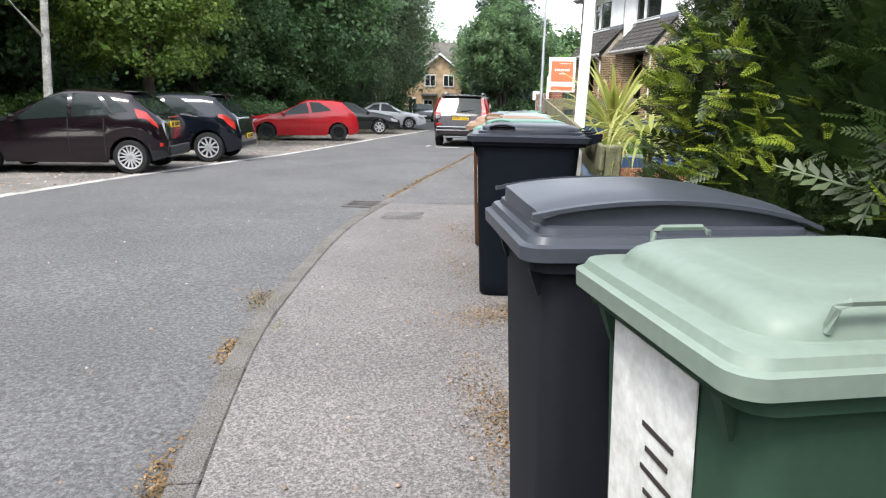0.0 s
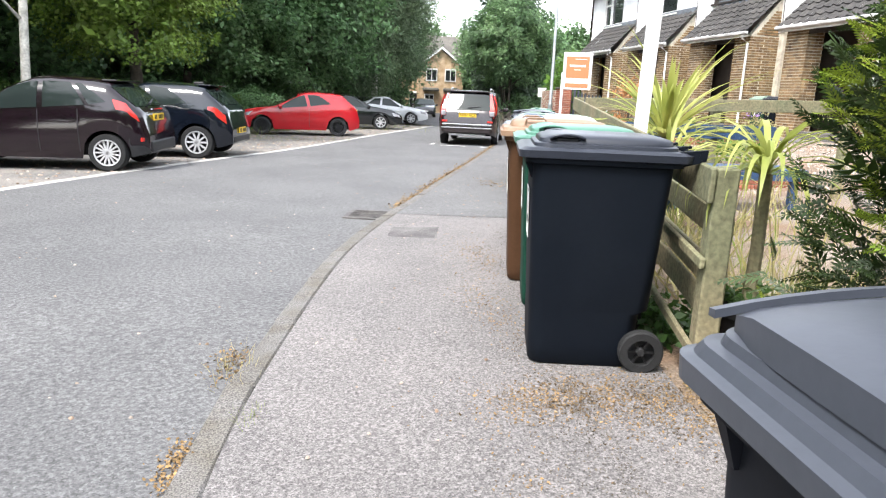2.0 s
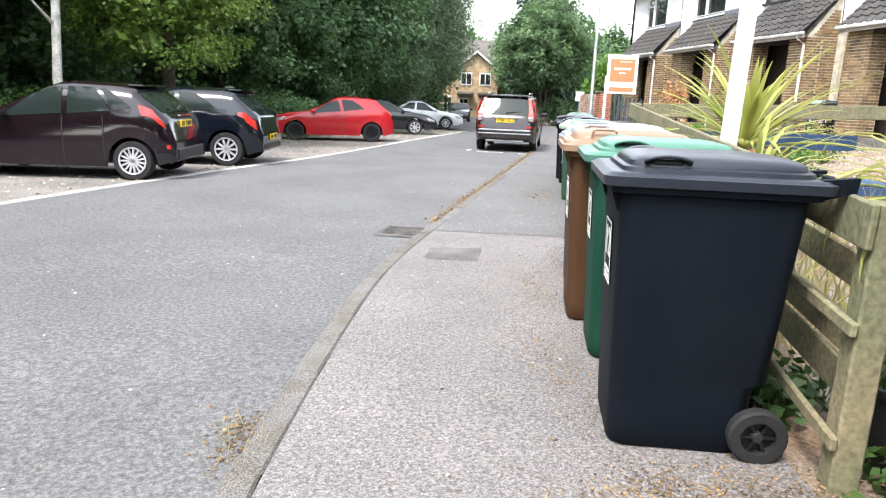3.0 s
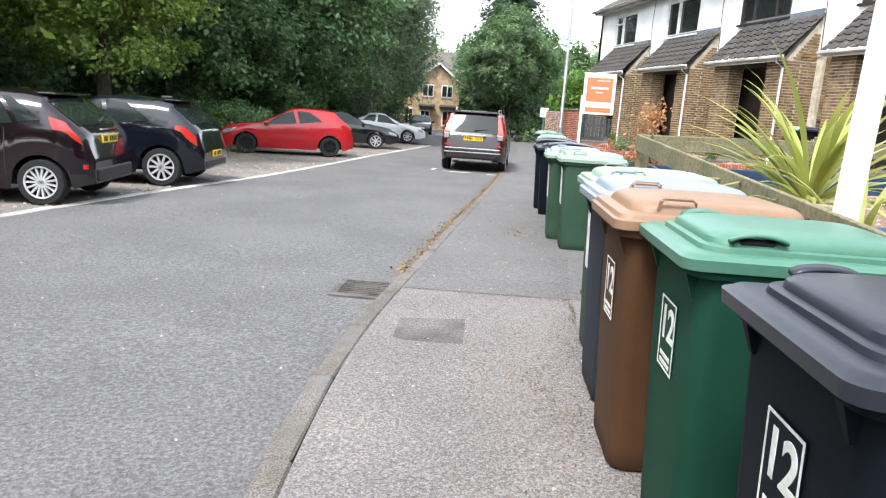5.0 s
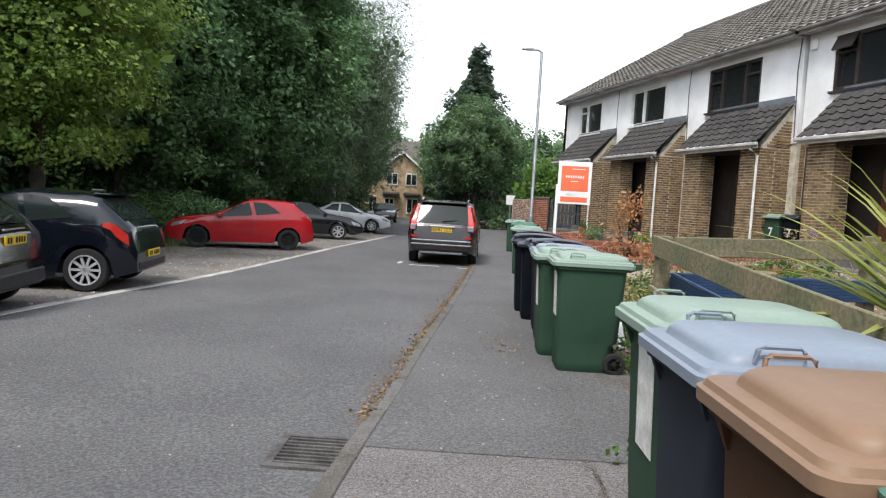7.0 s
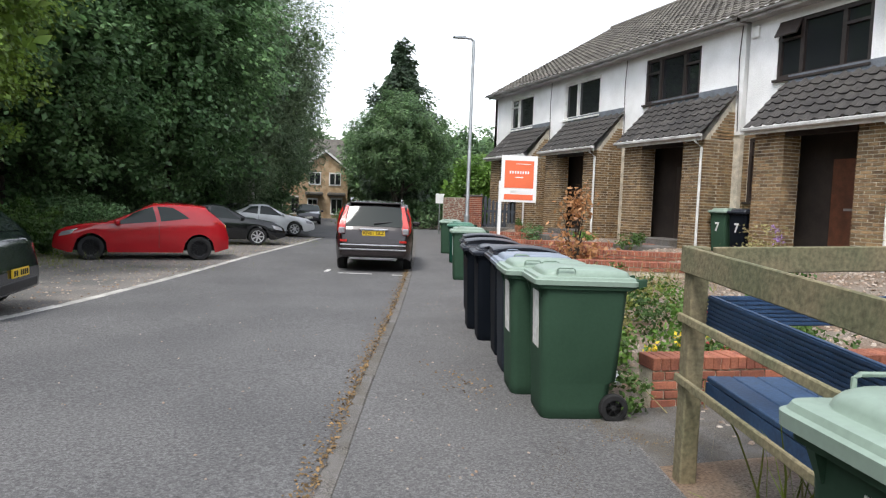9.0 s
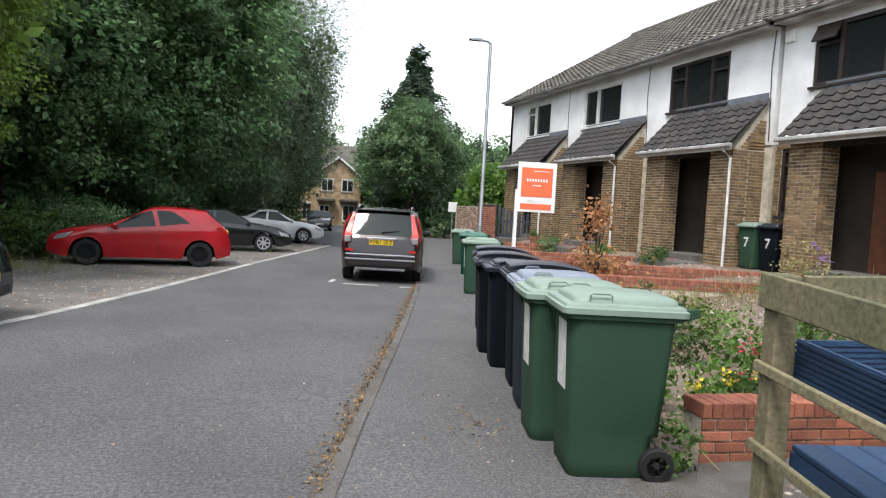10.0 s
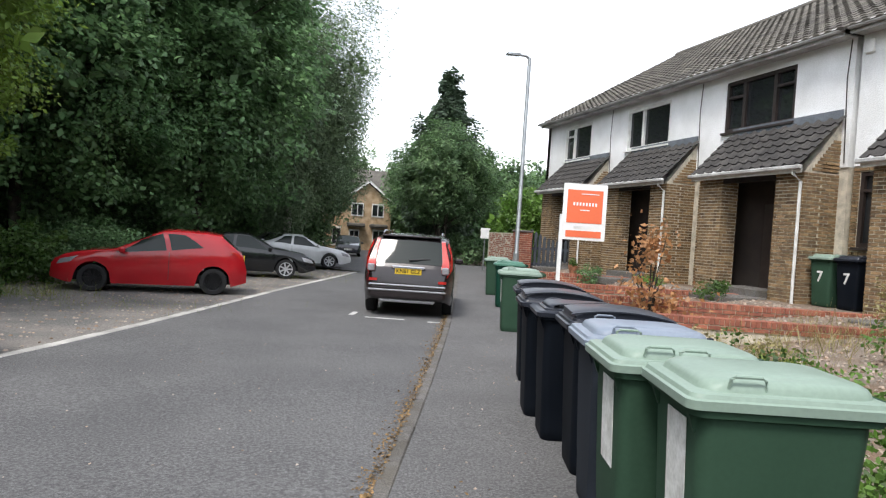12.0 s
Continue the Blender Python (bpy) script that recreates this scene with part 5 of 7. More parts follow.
loft_bm(bm, [[(8.1, 21.98, 6.32), (8.1, 22.12, 6.32), (8.1, 22.12, 6.39), (8.1, 21.98, 6.39)], [(7.74, 21.95, 6.31), (7.74, 22.15, 6.31), (7.74, 22.13, 6.36), (7.74, 21.97, 6.36)]])
part("lantern", bm, M_lamp, lamp)
box("inspection_door", 8.38 - 0.084, 22.05, lz + 0.7, 0.01, 0.09, 0.5, M_lamp, lamp)

# ---- estate agent's sign ----
sg = tagged(new("house_sale_sign"), "white post and board with orange panels and writing", "sign")
gzs = 0.02
sm = Matrix.Translation((6.42, 15.56, 0)) @ pose(0, 0, 0, 0, 0, -13)
box("post", 0.0, 0, 0.95, 0.06, 0.05, 3.0 - 1.0, M_board, sg, m=sm)
bd = box("board", 0.37, -0.03, 2.0, 0.74, 0.02, 0.94, M_board, sg, m=sm)
box("orange_panel", 0.37, -0.042, 2.09, 0.6, 0.006, 0.55, M_orange, bd, m=sm)
box("orange_strip", 0.37, -0.042, 1.63, 0.6, 0.006, 0.11, M_orange, bd, m=sm)
box("white_strip", 0.37, -0.042, 1.74, 0.34, 0.006, 0.05, M_upvc, bd, m=sm)
for i, w in enumerate((0.05,) * 8):
    box("letter_bar", 0.185 + i * 0.053, -0.047, 2.13, 0.028, 0.004, 0.055, M_board, bd, m=sm)
box("small_print_bar", 0.37, -0.047, 2.03, 0.16, 0.004, 0.018, M_board, bd, m=sm)
box("small_print_bar", 0.45, -0.047, 2.3, 0.3, 0.004, 0.012, M_board, bd, m=sm)

# tall white post of another sign by the fence
wpst = tagged(box("sign_post", 0, 0, 1.42, 0.075, 0.06, 2.9, M_board, m=Matrix.Translation((2.3, 2.64, -0.05)) @ pose(0, 0, 0, 0, 1.5, 0)), "tall white painted wooden sign post", "post")

# ---- gardens ----
def garden_z(x, y):
    u = max(0.0, min(1.0, (x - x_at(BACK, y)) / max(1.0, 12.2 - x_at(BACK, y))))
    z0 = pave_z(x_at(BACK, y), y)
    return z0 + (0.5 - z0) * (u * u * (3 - 2 * u)) - 0.01


gl = BACK[(BACK[:, 1] > -9) & (BACK[:, 1] < 31)]
vs, fs, nn = [], [], 12
for x, y in gl:
    for k in range(nn + 1):
        xx = x + (13.8 - x) * k / nn
        vs.append((xx, y, garden_z(xx, y)))
for i in range(len(gl) - 1):
    for k in range(nn):
        a = i * (nn + 1) + k
        fs.append((a, a + 1, a + nn + 2, a + nn + 1))
tagged(mesh_ob("front_garden", vs, fs, M_bed), "gravel and bare earth front gardens", "garden bed", kind="structure")

# fence: posts, road-side rails and the return towards the house
fence = tagged(new("garden_fence"), "weathered timber post and rail fence with a green tinge", "fence")
FA, FB = Vector((1.83, 0.82, 0)), Vector((3.27, 6.2, 0))


def rail(p, q, h, t, name="rail", material=M_fence):
    p, q = Vector(p), Vector(q)
    d = q - p
    m = Matrix.Translation((p + q) / 2) @ d.to_track_quat("Y", "Z").to_matrix().to_4x4()
    return box(name, 0, 0, 0, t, d.length, h, material, fence, bevel=0.006, m=m)


for f, z1 in ((0.0, 1.03), (0.36, 1.13), (0.7, 1.22), (1.0, 1.31)):
    p = FA + (FB - FA) * f
    z0 = float(gz(p.y)) - 0.05
    box("post", p.x, p.y, (z0 + z1) / 2, 0.1, 0.1, z1 - z0, M_fence, fence, rz=-15, bevel=0.008)
side = Vector((-0.062, 0.017, 0))
for za, zb, h in ((0.955, 1.235, 0.15), (0.62, 0.90, 0.05), (0.22, 0.55, 0.05)):
    rail(FA + side - (FB - FA) * 0.012 + Vector((0, 0, za)), FB + side * 0.9 + Vector((0, 0, zb)) + (FB - FA) * 0.012, h, 0.025)
mid = FA + (FB - FA) * 0.36
for za, h in ((0.74, 0.13), (0.5, 0.14), (0.34, 0.14)):
    rail(FA - side * 0.9 + Vector((0, 0, za)), mid - side * 0.9 + Vector((0, 0, za + 0.1)), h, 0.022, "board")
FC = FB + Vector((5.2, -0.6, 0))
for za, h in ((1.235, 0.15),):
    rail(FB + Vector((0.05, -0.062, za)), FC + Vector((0, -0.06, za + 0.12)), h, 0.028)
for f in (0.33, 0.66, 1.0):
    p = FB + (FC - FB) * f
    z1 = 1.3 + 0.12 * f
    box("post", p.x, p.y, z1 / 2, 0.1, 0.1, z1 + 0.1, M_fence, fence, rz=-7, bevel=0.008)

# dark blue corner seat inside the fence: reeded back boards and a planked platform
bench = tagged(new("garden_bench"), "dark blue painted corner seat with reeded back boards", "bench")
ang = -math.degrees(math.atan2(FB.x - FA.x, FB.y - FA.y))
bmx = Matrix.Translation((FB.x + 0.075, FB.y, 0.0)) @ pose(0, 0, 0, 3.0, 0, ang)
bmy = Matrix.Translation((FB.x + 0.06, FB.y - 0.09, 0.0)) @ pose(0, 0, 0, 0, 0, -7)
for m, name in ((bmx, 0), (bmy, 1)):
    bd = box("back_board", 0.0 if not name else 1.2, -1.1 if not name else 0.0, 0.955, 0.022 if not name else 2.4, 2.2 if not name else 0.022, 0.17, M_blue, bench, m=m)
    for i in range(7):
        z = 0.885 + i * 0.0235
        for s_ in (-1, 1):
            box("reed", s_ * 0.013 if not name else 1.2, -1.1 if not name else s_ * 0.013, z, 0.01 if not name else 2.4, 2.2 if not name else 0.01, 0.014, M_blue, bd, m=m)
for i in range(4):
    box("seat_plank", 0.09 + i * 0.148, -1.1, 0.56, 0.14, 2.2, 0.03, M_blue, bench, bevel=0.005, m=bmx)
for i in range(4):
    box("seat_plank", 1.6, -0.08 - i * 0.148, 0.555, 1.9, 0.14, 0.03, M_blue, bench, bevel=0.005, m=bmy)
box("seat_apron", 0.03, -1.1, 0.49, 0.025, 2.2, 0.1, M_blue, bench, m=bmx)
box("seat_apron", 0.62, -1.3, 0.49, 0.025, 1.8, 0.1, M_blue, bench, m=bmx)
box("seat_apron", 1.6, -0.62, 0.49, 1.8, 0.025, 0.1, M_blue, bench, m=bmy)
for x, y in ((0.08, -2.1), (0.56, -2.1), (0.56, -0.7)):
    box("leg", x, y, 0.25, 0.07, 0.07, 0.6, M_blue, bench, m=bmx)
box("leg", 2.4, -0.56, 0.25, 0.07, 0.07, 0.6, M_blue, bench, m=bmy)

# pale concrete slab between the pavement and the low wall, and a length of white trim left on it
sl = bmesh.new()
sf = sl.faces.new([sl.verts.new((x, y, float(gz(y)) + 0.012 + 0.02 * (x - 3.2))) for x, y in ((3.02, 6.25), (5.2, 5.95), (5.4, 7.25), (3.98, 7.42), (3.42, 7.5))])
bmesh.ops.triangulate(sl, faces=[sf])
tagged(part("concrete_path", sl, M_kerb), "pale worn concrete path beside the brick wall", "path", kind="structure")
tagged(box("plastic_trim", 0, 0, 0, 0.07, 0.75, 0.03, M_upvc, m=Matrix.Translation((3.95, 7.95, 0.17)) @ pose(0, 0, 0, 10, 0, -25)), "length of white plastic trim lying in the bed", "plastic trim")

# low brick walls across the gardens
def low_wall(name, p, q, h, base, singly, label, thick=0.22):
    p, q = Vector((*p, 0)), Vector((*q, 0))
    d = q - p
    w = tagged(new(name), label, "wall", "low garden walls")
    al = d.normalized()
    out = Vector((al.y, -al.x, 0))
    m = Matrix(((al.x, out.x, 0, p.x), (al.y, out.y, 0, p.y), (0, 0, 1, base), (0, 0, 0, 1)))
    box("core", d.length / 2, -thick / 2 - 0.004, h / 2 - 0.1, d.length - 0.02, thick - 0.012, h + 0.2, M_mortar, w, m=m)
    hh = h - 0.08
    brick_face(w, m @ pose(0, 0.0, hh % 0.075 - 0.0), d.length, hh - hh % 0.075, singly, M_red, M_red_j, 3)
    me = bpy.data.meshes.new("coping_brick")
    bm = box_bm(bmesh.new(), 0, 0, 0, 0.066, thick + 0.02, 0.1, bevel=0.005)
    bm.to_mesh(me)
    bm.free()
    me.materials.append(M_red)
    x = 0.033
    while x < d.length - 0.02:
        k = new("coping_brick", me)
        k.parent = w
        k.matrix_basis = m @ pose(x, -thick / 2, h - 0.03 + rk.uniform(-.003, .003), 0, 0, rk.uniform(-1, 1))
        x += 0.076
    return w


low_wall("garden_wall", (4.0, 7.45), (7.2, 7.0), 0.42, -0.1, True, "low red brick garden wall with brick-on-edge coping")
low_wall("garden_wall", (7.3, 14.2), (12.2, 12.3), 0.22, 0.24, False, "low red brick step wall across the gravel")
low_wall("garden_wall", (7.6, 16.5), (12.2, 14.4), 0.24, 0.28, False, "low red brick step wall beside the path")
low_wall("garden_wall", (8.2, 19.2), (12.2, 18.0), 0.22, 0.3, False, "low red brick edging of a raised bed")
low_wall("garden_wall", (9.2, 23.6), (12.2, 22.4), 0.3, 0.22, False, "low red brick wall by the far gardens")
low_wall("garden_wall", (9.2, 25.2), (9.25, 23.6), 0.36, -0.22, False, "low red brick wall along the pavement")
for y, z in ((13.3, 0.42), (18.1, 0.45), (22.8, 0.45), (27.5, 0.45)):
    st = tagged(box("path_step", 11.7, y, z - 0.02, 1.2, 1.7, 0.2, M_kerb, bevel=0.02), "worn concrete step leading to a porch", "step")

# gate wall, pillar and grey pickets
gw = tagged(new("boundary_wall"), "red brick boundary wall with a square pillar", "wall")
pl = box("pillar", 10.75, 27.2, 0.65, 0.5, 0.5, 2.1, M_mortar, gw)
brick_face(pl, siding(10.49, 26.945, -0.4), 0.52, 2.1, False, M_red, M_red_j, 5)
brick_face(pl, facing(10.495, 27.45, -0.4), 0.5, 2.1, False, M_red, M_red_j, 6)
box("pillar_cap", 10.75, 27.2, 1.73, 0.6, 0.6, 0.07, M_kerb, gw, bevel=0.02)
wl2 = box("wall_panel", 11.35, 30.6, 0.5, 0.2, 6.3, 2.3, M_mortar, gw, rz=-12)
brick_face(wl2, Matrix.Translation((10.6, 27.5, -0.4)) @ pose(0, 0, 0, 0, 0, 78) @ Matrix.Diagonal((1, 1, 1, 1)), 6.0, 2.0, False, M_red, M_red_j, 7)
pk = tagged(new("picket_fence"), "dark grey wooden picket fence with pointed tops", "fence")
for i in range(14):
    x = 11.1 + i * 0.17
    bm = bmesh.new()
    hgt = 1.75 - 0.35 * math.sin(math.pi * min(1, i / 13))
    loft_bm(bm, [[(x - .055, 27.2, z), (x + .055, 27.2, z), (x + .055, 27.225, z), (x - .055, 27.225, z)] for z in (0.35, hgt)] + [[(x - .01, 27.2, hgt + .08), (x + .01, 27.2, hgt + .08), (x + .01, 27.225, hgt + .08), (x - .01, 27.225, hgt + .08)]])
    part("picket", bm, M_slate, pk)
for z in (0.6, 1.15):
    box("rail", 12.2, 27.25, z, 2.4, 0.04, 0.09, M_slate, pk)

# number 7 bins by the porch
for i, (col, x, y) in enumerate((("green", 12.95, 16.27), ("black", 12.95, 15.64))):
    nb = wheeled_bin(col, "tray", "%s wheeled bin numbered 7 beside a porch" % col, number="7")
    nb.matrix_basis = Matrix.Translation((x, y, garden_z(x, y) + 0.01))

# sign plate and post far off
fs_ob = tagged(new("street_sign"), "small white street sign on a post", "sign")
box("plate", 13.6, 38.8, 1.6, 0.5, 0.03, 0.55, M_board, fs_ob, rz=-10)
box("post", 13.6, 38.84, 0.6, 0.06, 0.04, 2.4, M_lamp, fs_ob)

# far brick houses at the road's end
def far_house(label, x, y, w, d, eave, ridge, mt, gable_front, ground=-0.72, wins=()):
    h = tagged(new("house"), label, "house")
    box("wall", x, y + d / 2, (eave + ground) / 2, w, d, eave - ground, mt, h)
    bm = bmesh.new()
    if gable_front:
        loft_bm(bm, [[(x - w / 2, yy, eave), (x + w / 2, yy, eave), (x, yy, ridge - 0.15)] for yy in (y, y + d)])
        part("gable", bm, mt, h)
        for sgn in (-1, 1):
            bm = bmesh.new()
            loft_bm(bm, [[(x, y - 0.3, ridge), (x + sgn * (w / 2 + 0.35), y - 0.3, eave - 0.2), (x + sgn * (w / 2 + 0.35), y - 0.3, eave - 0.05), (x, y - 0.3, ridge + 0.15)],
                         [(x, y + d, ridge), (x + sgn * (w / 2 + 0.35), y + d, eave - 0.2), (x + sgn * (w / 2 + 0.35), y + d, eave - 0.05), (x, y + d, ridge + 0.15)]])
            part("roof", bm, M_tile_j, h)
            bm = bmesh.new()
            loft_bm(bm, [[(x, yy, ridge - 0.06), (x + sgn * (w / 2 + 0.36), yy, eave - 0.3), (x + sgn * (w / 2 + 0.36), yy, eave - 0.08), (x, yy, ridge + 0.18)] for yy in (y - 0.36, y - 0.31)])
            part("barge_board", bm, M_upvc, h)
    else:
        bm = bmesh.new()
        loft_bm(bm, [[(xx, y - 0.3, eave - 0.1), (xx, y + d + 0.3, eave - 0.1), (xx, y + d / 2, ridge)] for xx in (x - w / 2 - 0.2, x + w / 2 + 0.2)])
        part("roof", bm, M_tile_j, h)
    for wx, wz, ww, wh in wins:
        f = box("window", x + wx, y - 0.03, wz, ww, 0.1, wh, M_upvc, h)
        box("pane", x + wx - ww * 0.23, y - 0.09, wz, ww * 0.38, 0.03, wh * 0.8, M_pane, f)
        box("pane", x + wx + ww * 0.23, y - 0.09, wz, ww * 0.38, 0.03, wh * 0.8, M_pane, f)
    return h


M_buff = mat("far_buff_brick", (0.5, 0.37, 0.24), 0.9, spread=0.2, scale=2, fine=12, bump=0.2, second=(0.34, 0.23, 0.13))
fh = far_house("far buff brick house with a white-edged gable", 12.7, 70, 4.6, 8, 4.1, 5.9, M_buff, True, wins=((-1.0, 3.2, 1.2, 1.3), (1.0, 3.2, 1.2, 1.3), (1.2, 0.5, 1.2, 1.7), (-1.2, 0.5, 1.0, 1.5)))
for sgn in (-1, 1):
    box("bay_roof", 12.7 + sgn * 1.1, 69.6, 1.7, 1.7, 0.9, 0.35, M_tile_j, fh, bevel=0.1)
far_house("far buff brick house beside the road's end", 9.2, 71.5, 4.5, 8, 4.6, 7.2, M_buff, False, wins=((-1.0, 3.4, 1.2, 1.3), (0.9, 3.4, 1.2, 1.3), (-1.0, 0.6, 1.3, 1.6), (0.8, 0.5, 0.9, 1.9)))
far_house("large far brick house with grey tiled roof", 13.2, 79, 7.5, 8, 5.0, 8.2, M_buff, False)


# ---- plants ----
def fast_mesh(name, verts, quads, material, parent=None):
    """A mesh of many four-sided faces, from arrays."""
    me = bpy.data.meshes.new(name)
    nv, nq = len(verts), len(quads)
    me.vertices.add(nv)
    me.vertices.foreach_set("co", np.ascontiguousarray(verts, np.float32).ravel())
    me.loops.add(nq * 4)
    me.loops.foreach_set("vertex_index", np.ascontiguousarray(quads, np.int32).ravel())
    me.polygons.add(nq)
    me.polygons.foreach_set("loop_start", np.arange(nq, dtype=np.int32) * 4)
    me.update(calc_edges=True)
    me.materials.append(material)
    ob = new(name, me)
    ob.parent = parent
    return ob


def turns(rng, n, up=None, spread=1.0):
    """Random orthonormal frames; up: mean direction of the leaf's face."""
    z = rng.normal(size=(n, 3)) * spread + (up if up is not None else 0)
    z /= np.linalg.norm(z, axis=1)[:, None]
    a = rng.normal(size=(n, 3))
    x = a - (a * z).sum(1)[:, None] * z
    x /= np.linalg.norm(x, axis=1)[:, None]
    return np.stack([x, np.cross(z, x), z], axis=2)


def scatter(name, tv, tq, pos, frames, size, material, parent=None):
    """Copies of a small template, each turned and sized, joined into one mesh."""
    tv, tq = np.asarray(tv, float), np.asarray(tq, int)
    n, k = len(pos), len(tv)
    v = np.einsum("nij,kj->nki", frames, tv) * np.asarray(size)[:, None, None] + pos[:, None, :]
    q = (tq[None] + (np.arange(n) * k)[:, None, None]).reshape(-1, 4)
    return fast_mesh(name, v.reshape(-1, 3), q, material, parent)


LEAF_V = [(0, 0, 0), (0.45, 0.32, 0.07), (1, 0, 0), (0.45, -0.32, 0.07)]
LEAF_Q = [(0, 3, 2, 1)]
LONG_V = [(0, 0, 0), (0.5, 0.14, 0.03), (1, 0, -0.05), (0.5, -0.14, 0.03)]


def crown_points(rng, c, r, clumps, per, clump_r, shell=0.5, low_cut=-1.0, droop=0.0):
    """Leaf places and outward directions: clumps on an uneven, lobed shell."""
    d = rng.normal(size=(clumps, 3))
    d /= np.linalg.norm(d, axis=1)[:, None]
    d = d[d[:, 2] > low_cut]
    ph = rng.uniform(0, 6.28, 3)
    lobe = 1 + 0.16 * np.sin(3 * np.arctan2(d[:, 1], d[:, 0]) + ph[0]) * np.cos(2.5 * d[:, 2] + ph[1]) + 0.1 * np.sin(7 * d[:, 0] + ph[2])
    f = rng.uniform(shell, 1, len(d)) ** 0.6 * lobe
    cc = np.asarray(c) + d * f[:, None] * np.asarray(r)
    off = rng.normal(size=(len(d), per, 3))
    off *= (rng.uniform(0, 1, (len(d), per, 1)) ** 0.45 / np.linalg.norm(off, axis=2)[:, :, None]) * clump_r * 1.7 * rng.uniform(0.6, 1.3, (len(d), 1, 1))
    off = off * np.array([1, 1, 0.6 + droop])
    p = (cc[:, None] + off).reshape(-1, 3)
    out = np.repeat(d, per, axis=0)
    return p, out


def limbs(ob, base, top, r0, c, r, n, rng, material):
    """A tapered trunk and its limbs, each a part."""
    base, top = Vector(base), Vector(top)
    mid = base.lerp(top, 0.5) + Vector((rng.uniform(-.2, .2), rng.uniform(-.2, .2), 0))
    part("trunk", tube_bm(bmesh.new(), [base - Vector((0, 0, 0.2)), base + Vector((0, 0, .4)), mid, top], [r0 * 1.35, r0, r0 * .75, r0 * .35], 9), material, ob, smooth=True)
    for i in range(n):
        f = 0.3 + 0.6 * i / n
        s = base.lerp(top, f)
        a = rng.uniform(0, 6.28)
        e = Vector((c[0] + math.cos(a) * r[0] * .7, c[1] + math.sin(a) * r[1] * .7, s.z + r[2] * rng.uniform(.1, .5)))
        m = s.lerp(e, 0.5) + Vector((0, 0, 0.25))
        part("limb", tube_bm(bmesh.new(), [s, m, e], [r0 * .42, r0 * .25, r0 * .08], 6), material, ob, smooth=True)


def tree(label, x, y, h, r, low, material, seed, clumps=260, per=80, leaf=0.2, clump_r=0.5, trunk=0.18, bark=M_bark, droop=0.0, inner=True, stems=1, narrow=1.0, shape=None, up=1.0):
    rng = np.random.default_rng(seed)
    z0 = float(gz(y)) - 0.12
    t = tagged(new("tree"), label, "tree")
    cz, rz = z0 + (low + h) / 2, (h - low) / 2
    c, rr = (x, y, cz), (r, r, rz)
    for s in range(stems):
        o = Vector((rng.uniform(-.25, .25), rng.uniform(-.25, .25), 0)) if stems > 1 else Vector()
        tip = Vector((rng.uniform(-.2, .2) * r, rng.uniform(-.2, .2) * r, 0)) if stems > 1 else Vector((rng.uniform(-.4, .4), rng.uniform(-.4, .4), 0))
        limbs(t, Vector((x, y, z0)) + o, Vector((x, y, cz + rz * .55)) + tip * (2.2 if stems > 1 else 1), trunk, c, rr, 5 if stems == 1 else 2, rng, bark)
    p, out = crown_points(rng, c, rr, clumps, per, clump_r, 0.42, droop=droop)
    if shape == "cone":
        f = np.clip((p[:, 2] - (z0 + low)) / (h - low), 0, 1)
        p[:, :2] = np.array((x, y)) + (p[:, :2] - np.array((x, y))) * (1.05 - 0.62 * f)[:, None]
    p = p[p[:, 2] > z0 + 0.15]
    out = out[:len(p)]
    n = len(p)
    fr = turns(rng, n, out * 0.7 + np.array([0, 0, up]), 0.45)
    crown = scatter("crown", LEAF_V if not droop else LONG_V, LEAF_Q, p, fr, rng.uniform(0.7, 1.35, n) * leaf * 1.0, material, t)
    tagged(crown, kind="stuff")
    if inner:
        p, out = crown_points(rng, c, [q * .72 for q in rr], 110, 34, clump_r * 1.2, 0.1)
        if shape == "cone":
            f = np.clip((p[:, 2] - (z0 + low)) / (h - low), 0, 1)
            p[:, :2] = np.array((x, y)) + (p[:, :2] - np.array((x, y))) * (1.05 - 0.62 * f)[:, None]
        p = p[p[:, 2] > z0 + 0.2]
        tagged(scatter("inner_leaves", LEAF_V, LEAF_Q, p, turns(rng, len(p)), rng.uniform(.8, 1.4, len(p)) * max(.3, leaf * 1.9), material, t), kind="stuff")
    return t


DARKT = "dark green broadleaf tree at the edge of the wood"
tree("bright lime-green broadleaf tree behind the parked cars", -4.8, 18.4, 9.2, 3.1, 1.9, L_light, 1, 420, 110, 0.115, 0.36)
tree(DARKT, -9.5, 22.5, 13, 4.6, 0.8, L_dark, 2, 400, 130, 0.21, 0.6)
tree(DARKT, -5.2, 28.0, 15, 5.0, 0.7, L_dark, 3, 480, 140, 0.21, 0.6)
tree(DARKT, -0.6, 33.0, 15.5, 4.6, 1.4, L_dark, 4, 480, 140, 0.21, 0.6)
tree("weeping birch with fine grey-green leaves overhanging the cars", 3.4, 40.5, 14.5, 4.1, 1.6, L_mid, 5, 560, 150, 0.2, 0.55, 0.2, M_birch, 0.7)
tree(DARKT, -1.5, 41, 14, 4.5, 0.8, L_dark, 6, 260, 80, 0.25, 0.7)
tree(DARKT, -9.0, 33, 16, 5.5, 0.8, L_dark, 7, 260, 80, 0.28, 0.8)
tree("mid-green broadleaf tree behind the first parked cars", -12.6, 14.2, 10, 3.4, 0.9, L_light, 8, 360, 100, 0.13, 0.42)
tree(DARKT, -14, 18, 14, 5, 0.5, L_dark, 9, 240, 80, 0.26, 0.8)
tree(DARKT, -13.5, 8, 12, 4.5, 0.5, L_dark, 10, 240, 80, 0.24, 0.7)
tree(DARKT, -15, 0, 12, 5, 0.5, L_dark, 11, 160, 70, 0.3, 0.8)
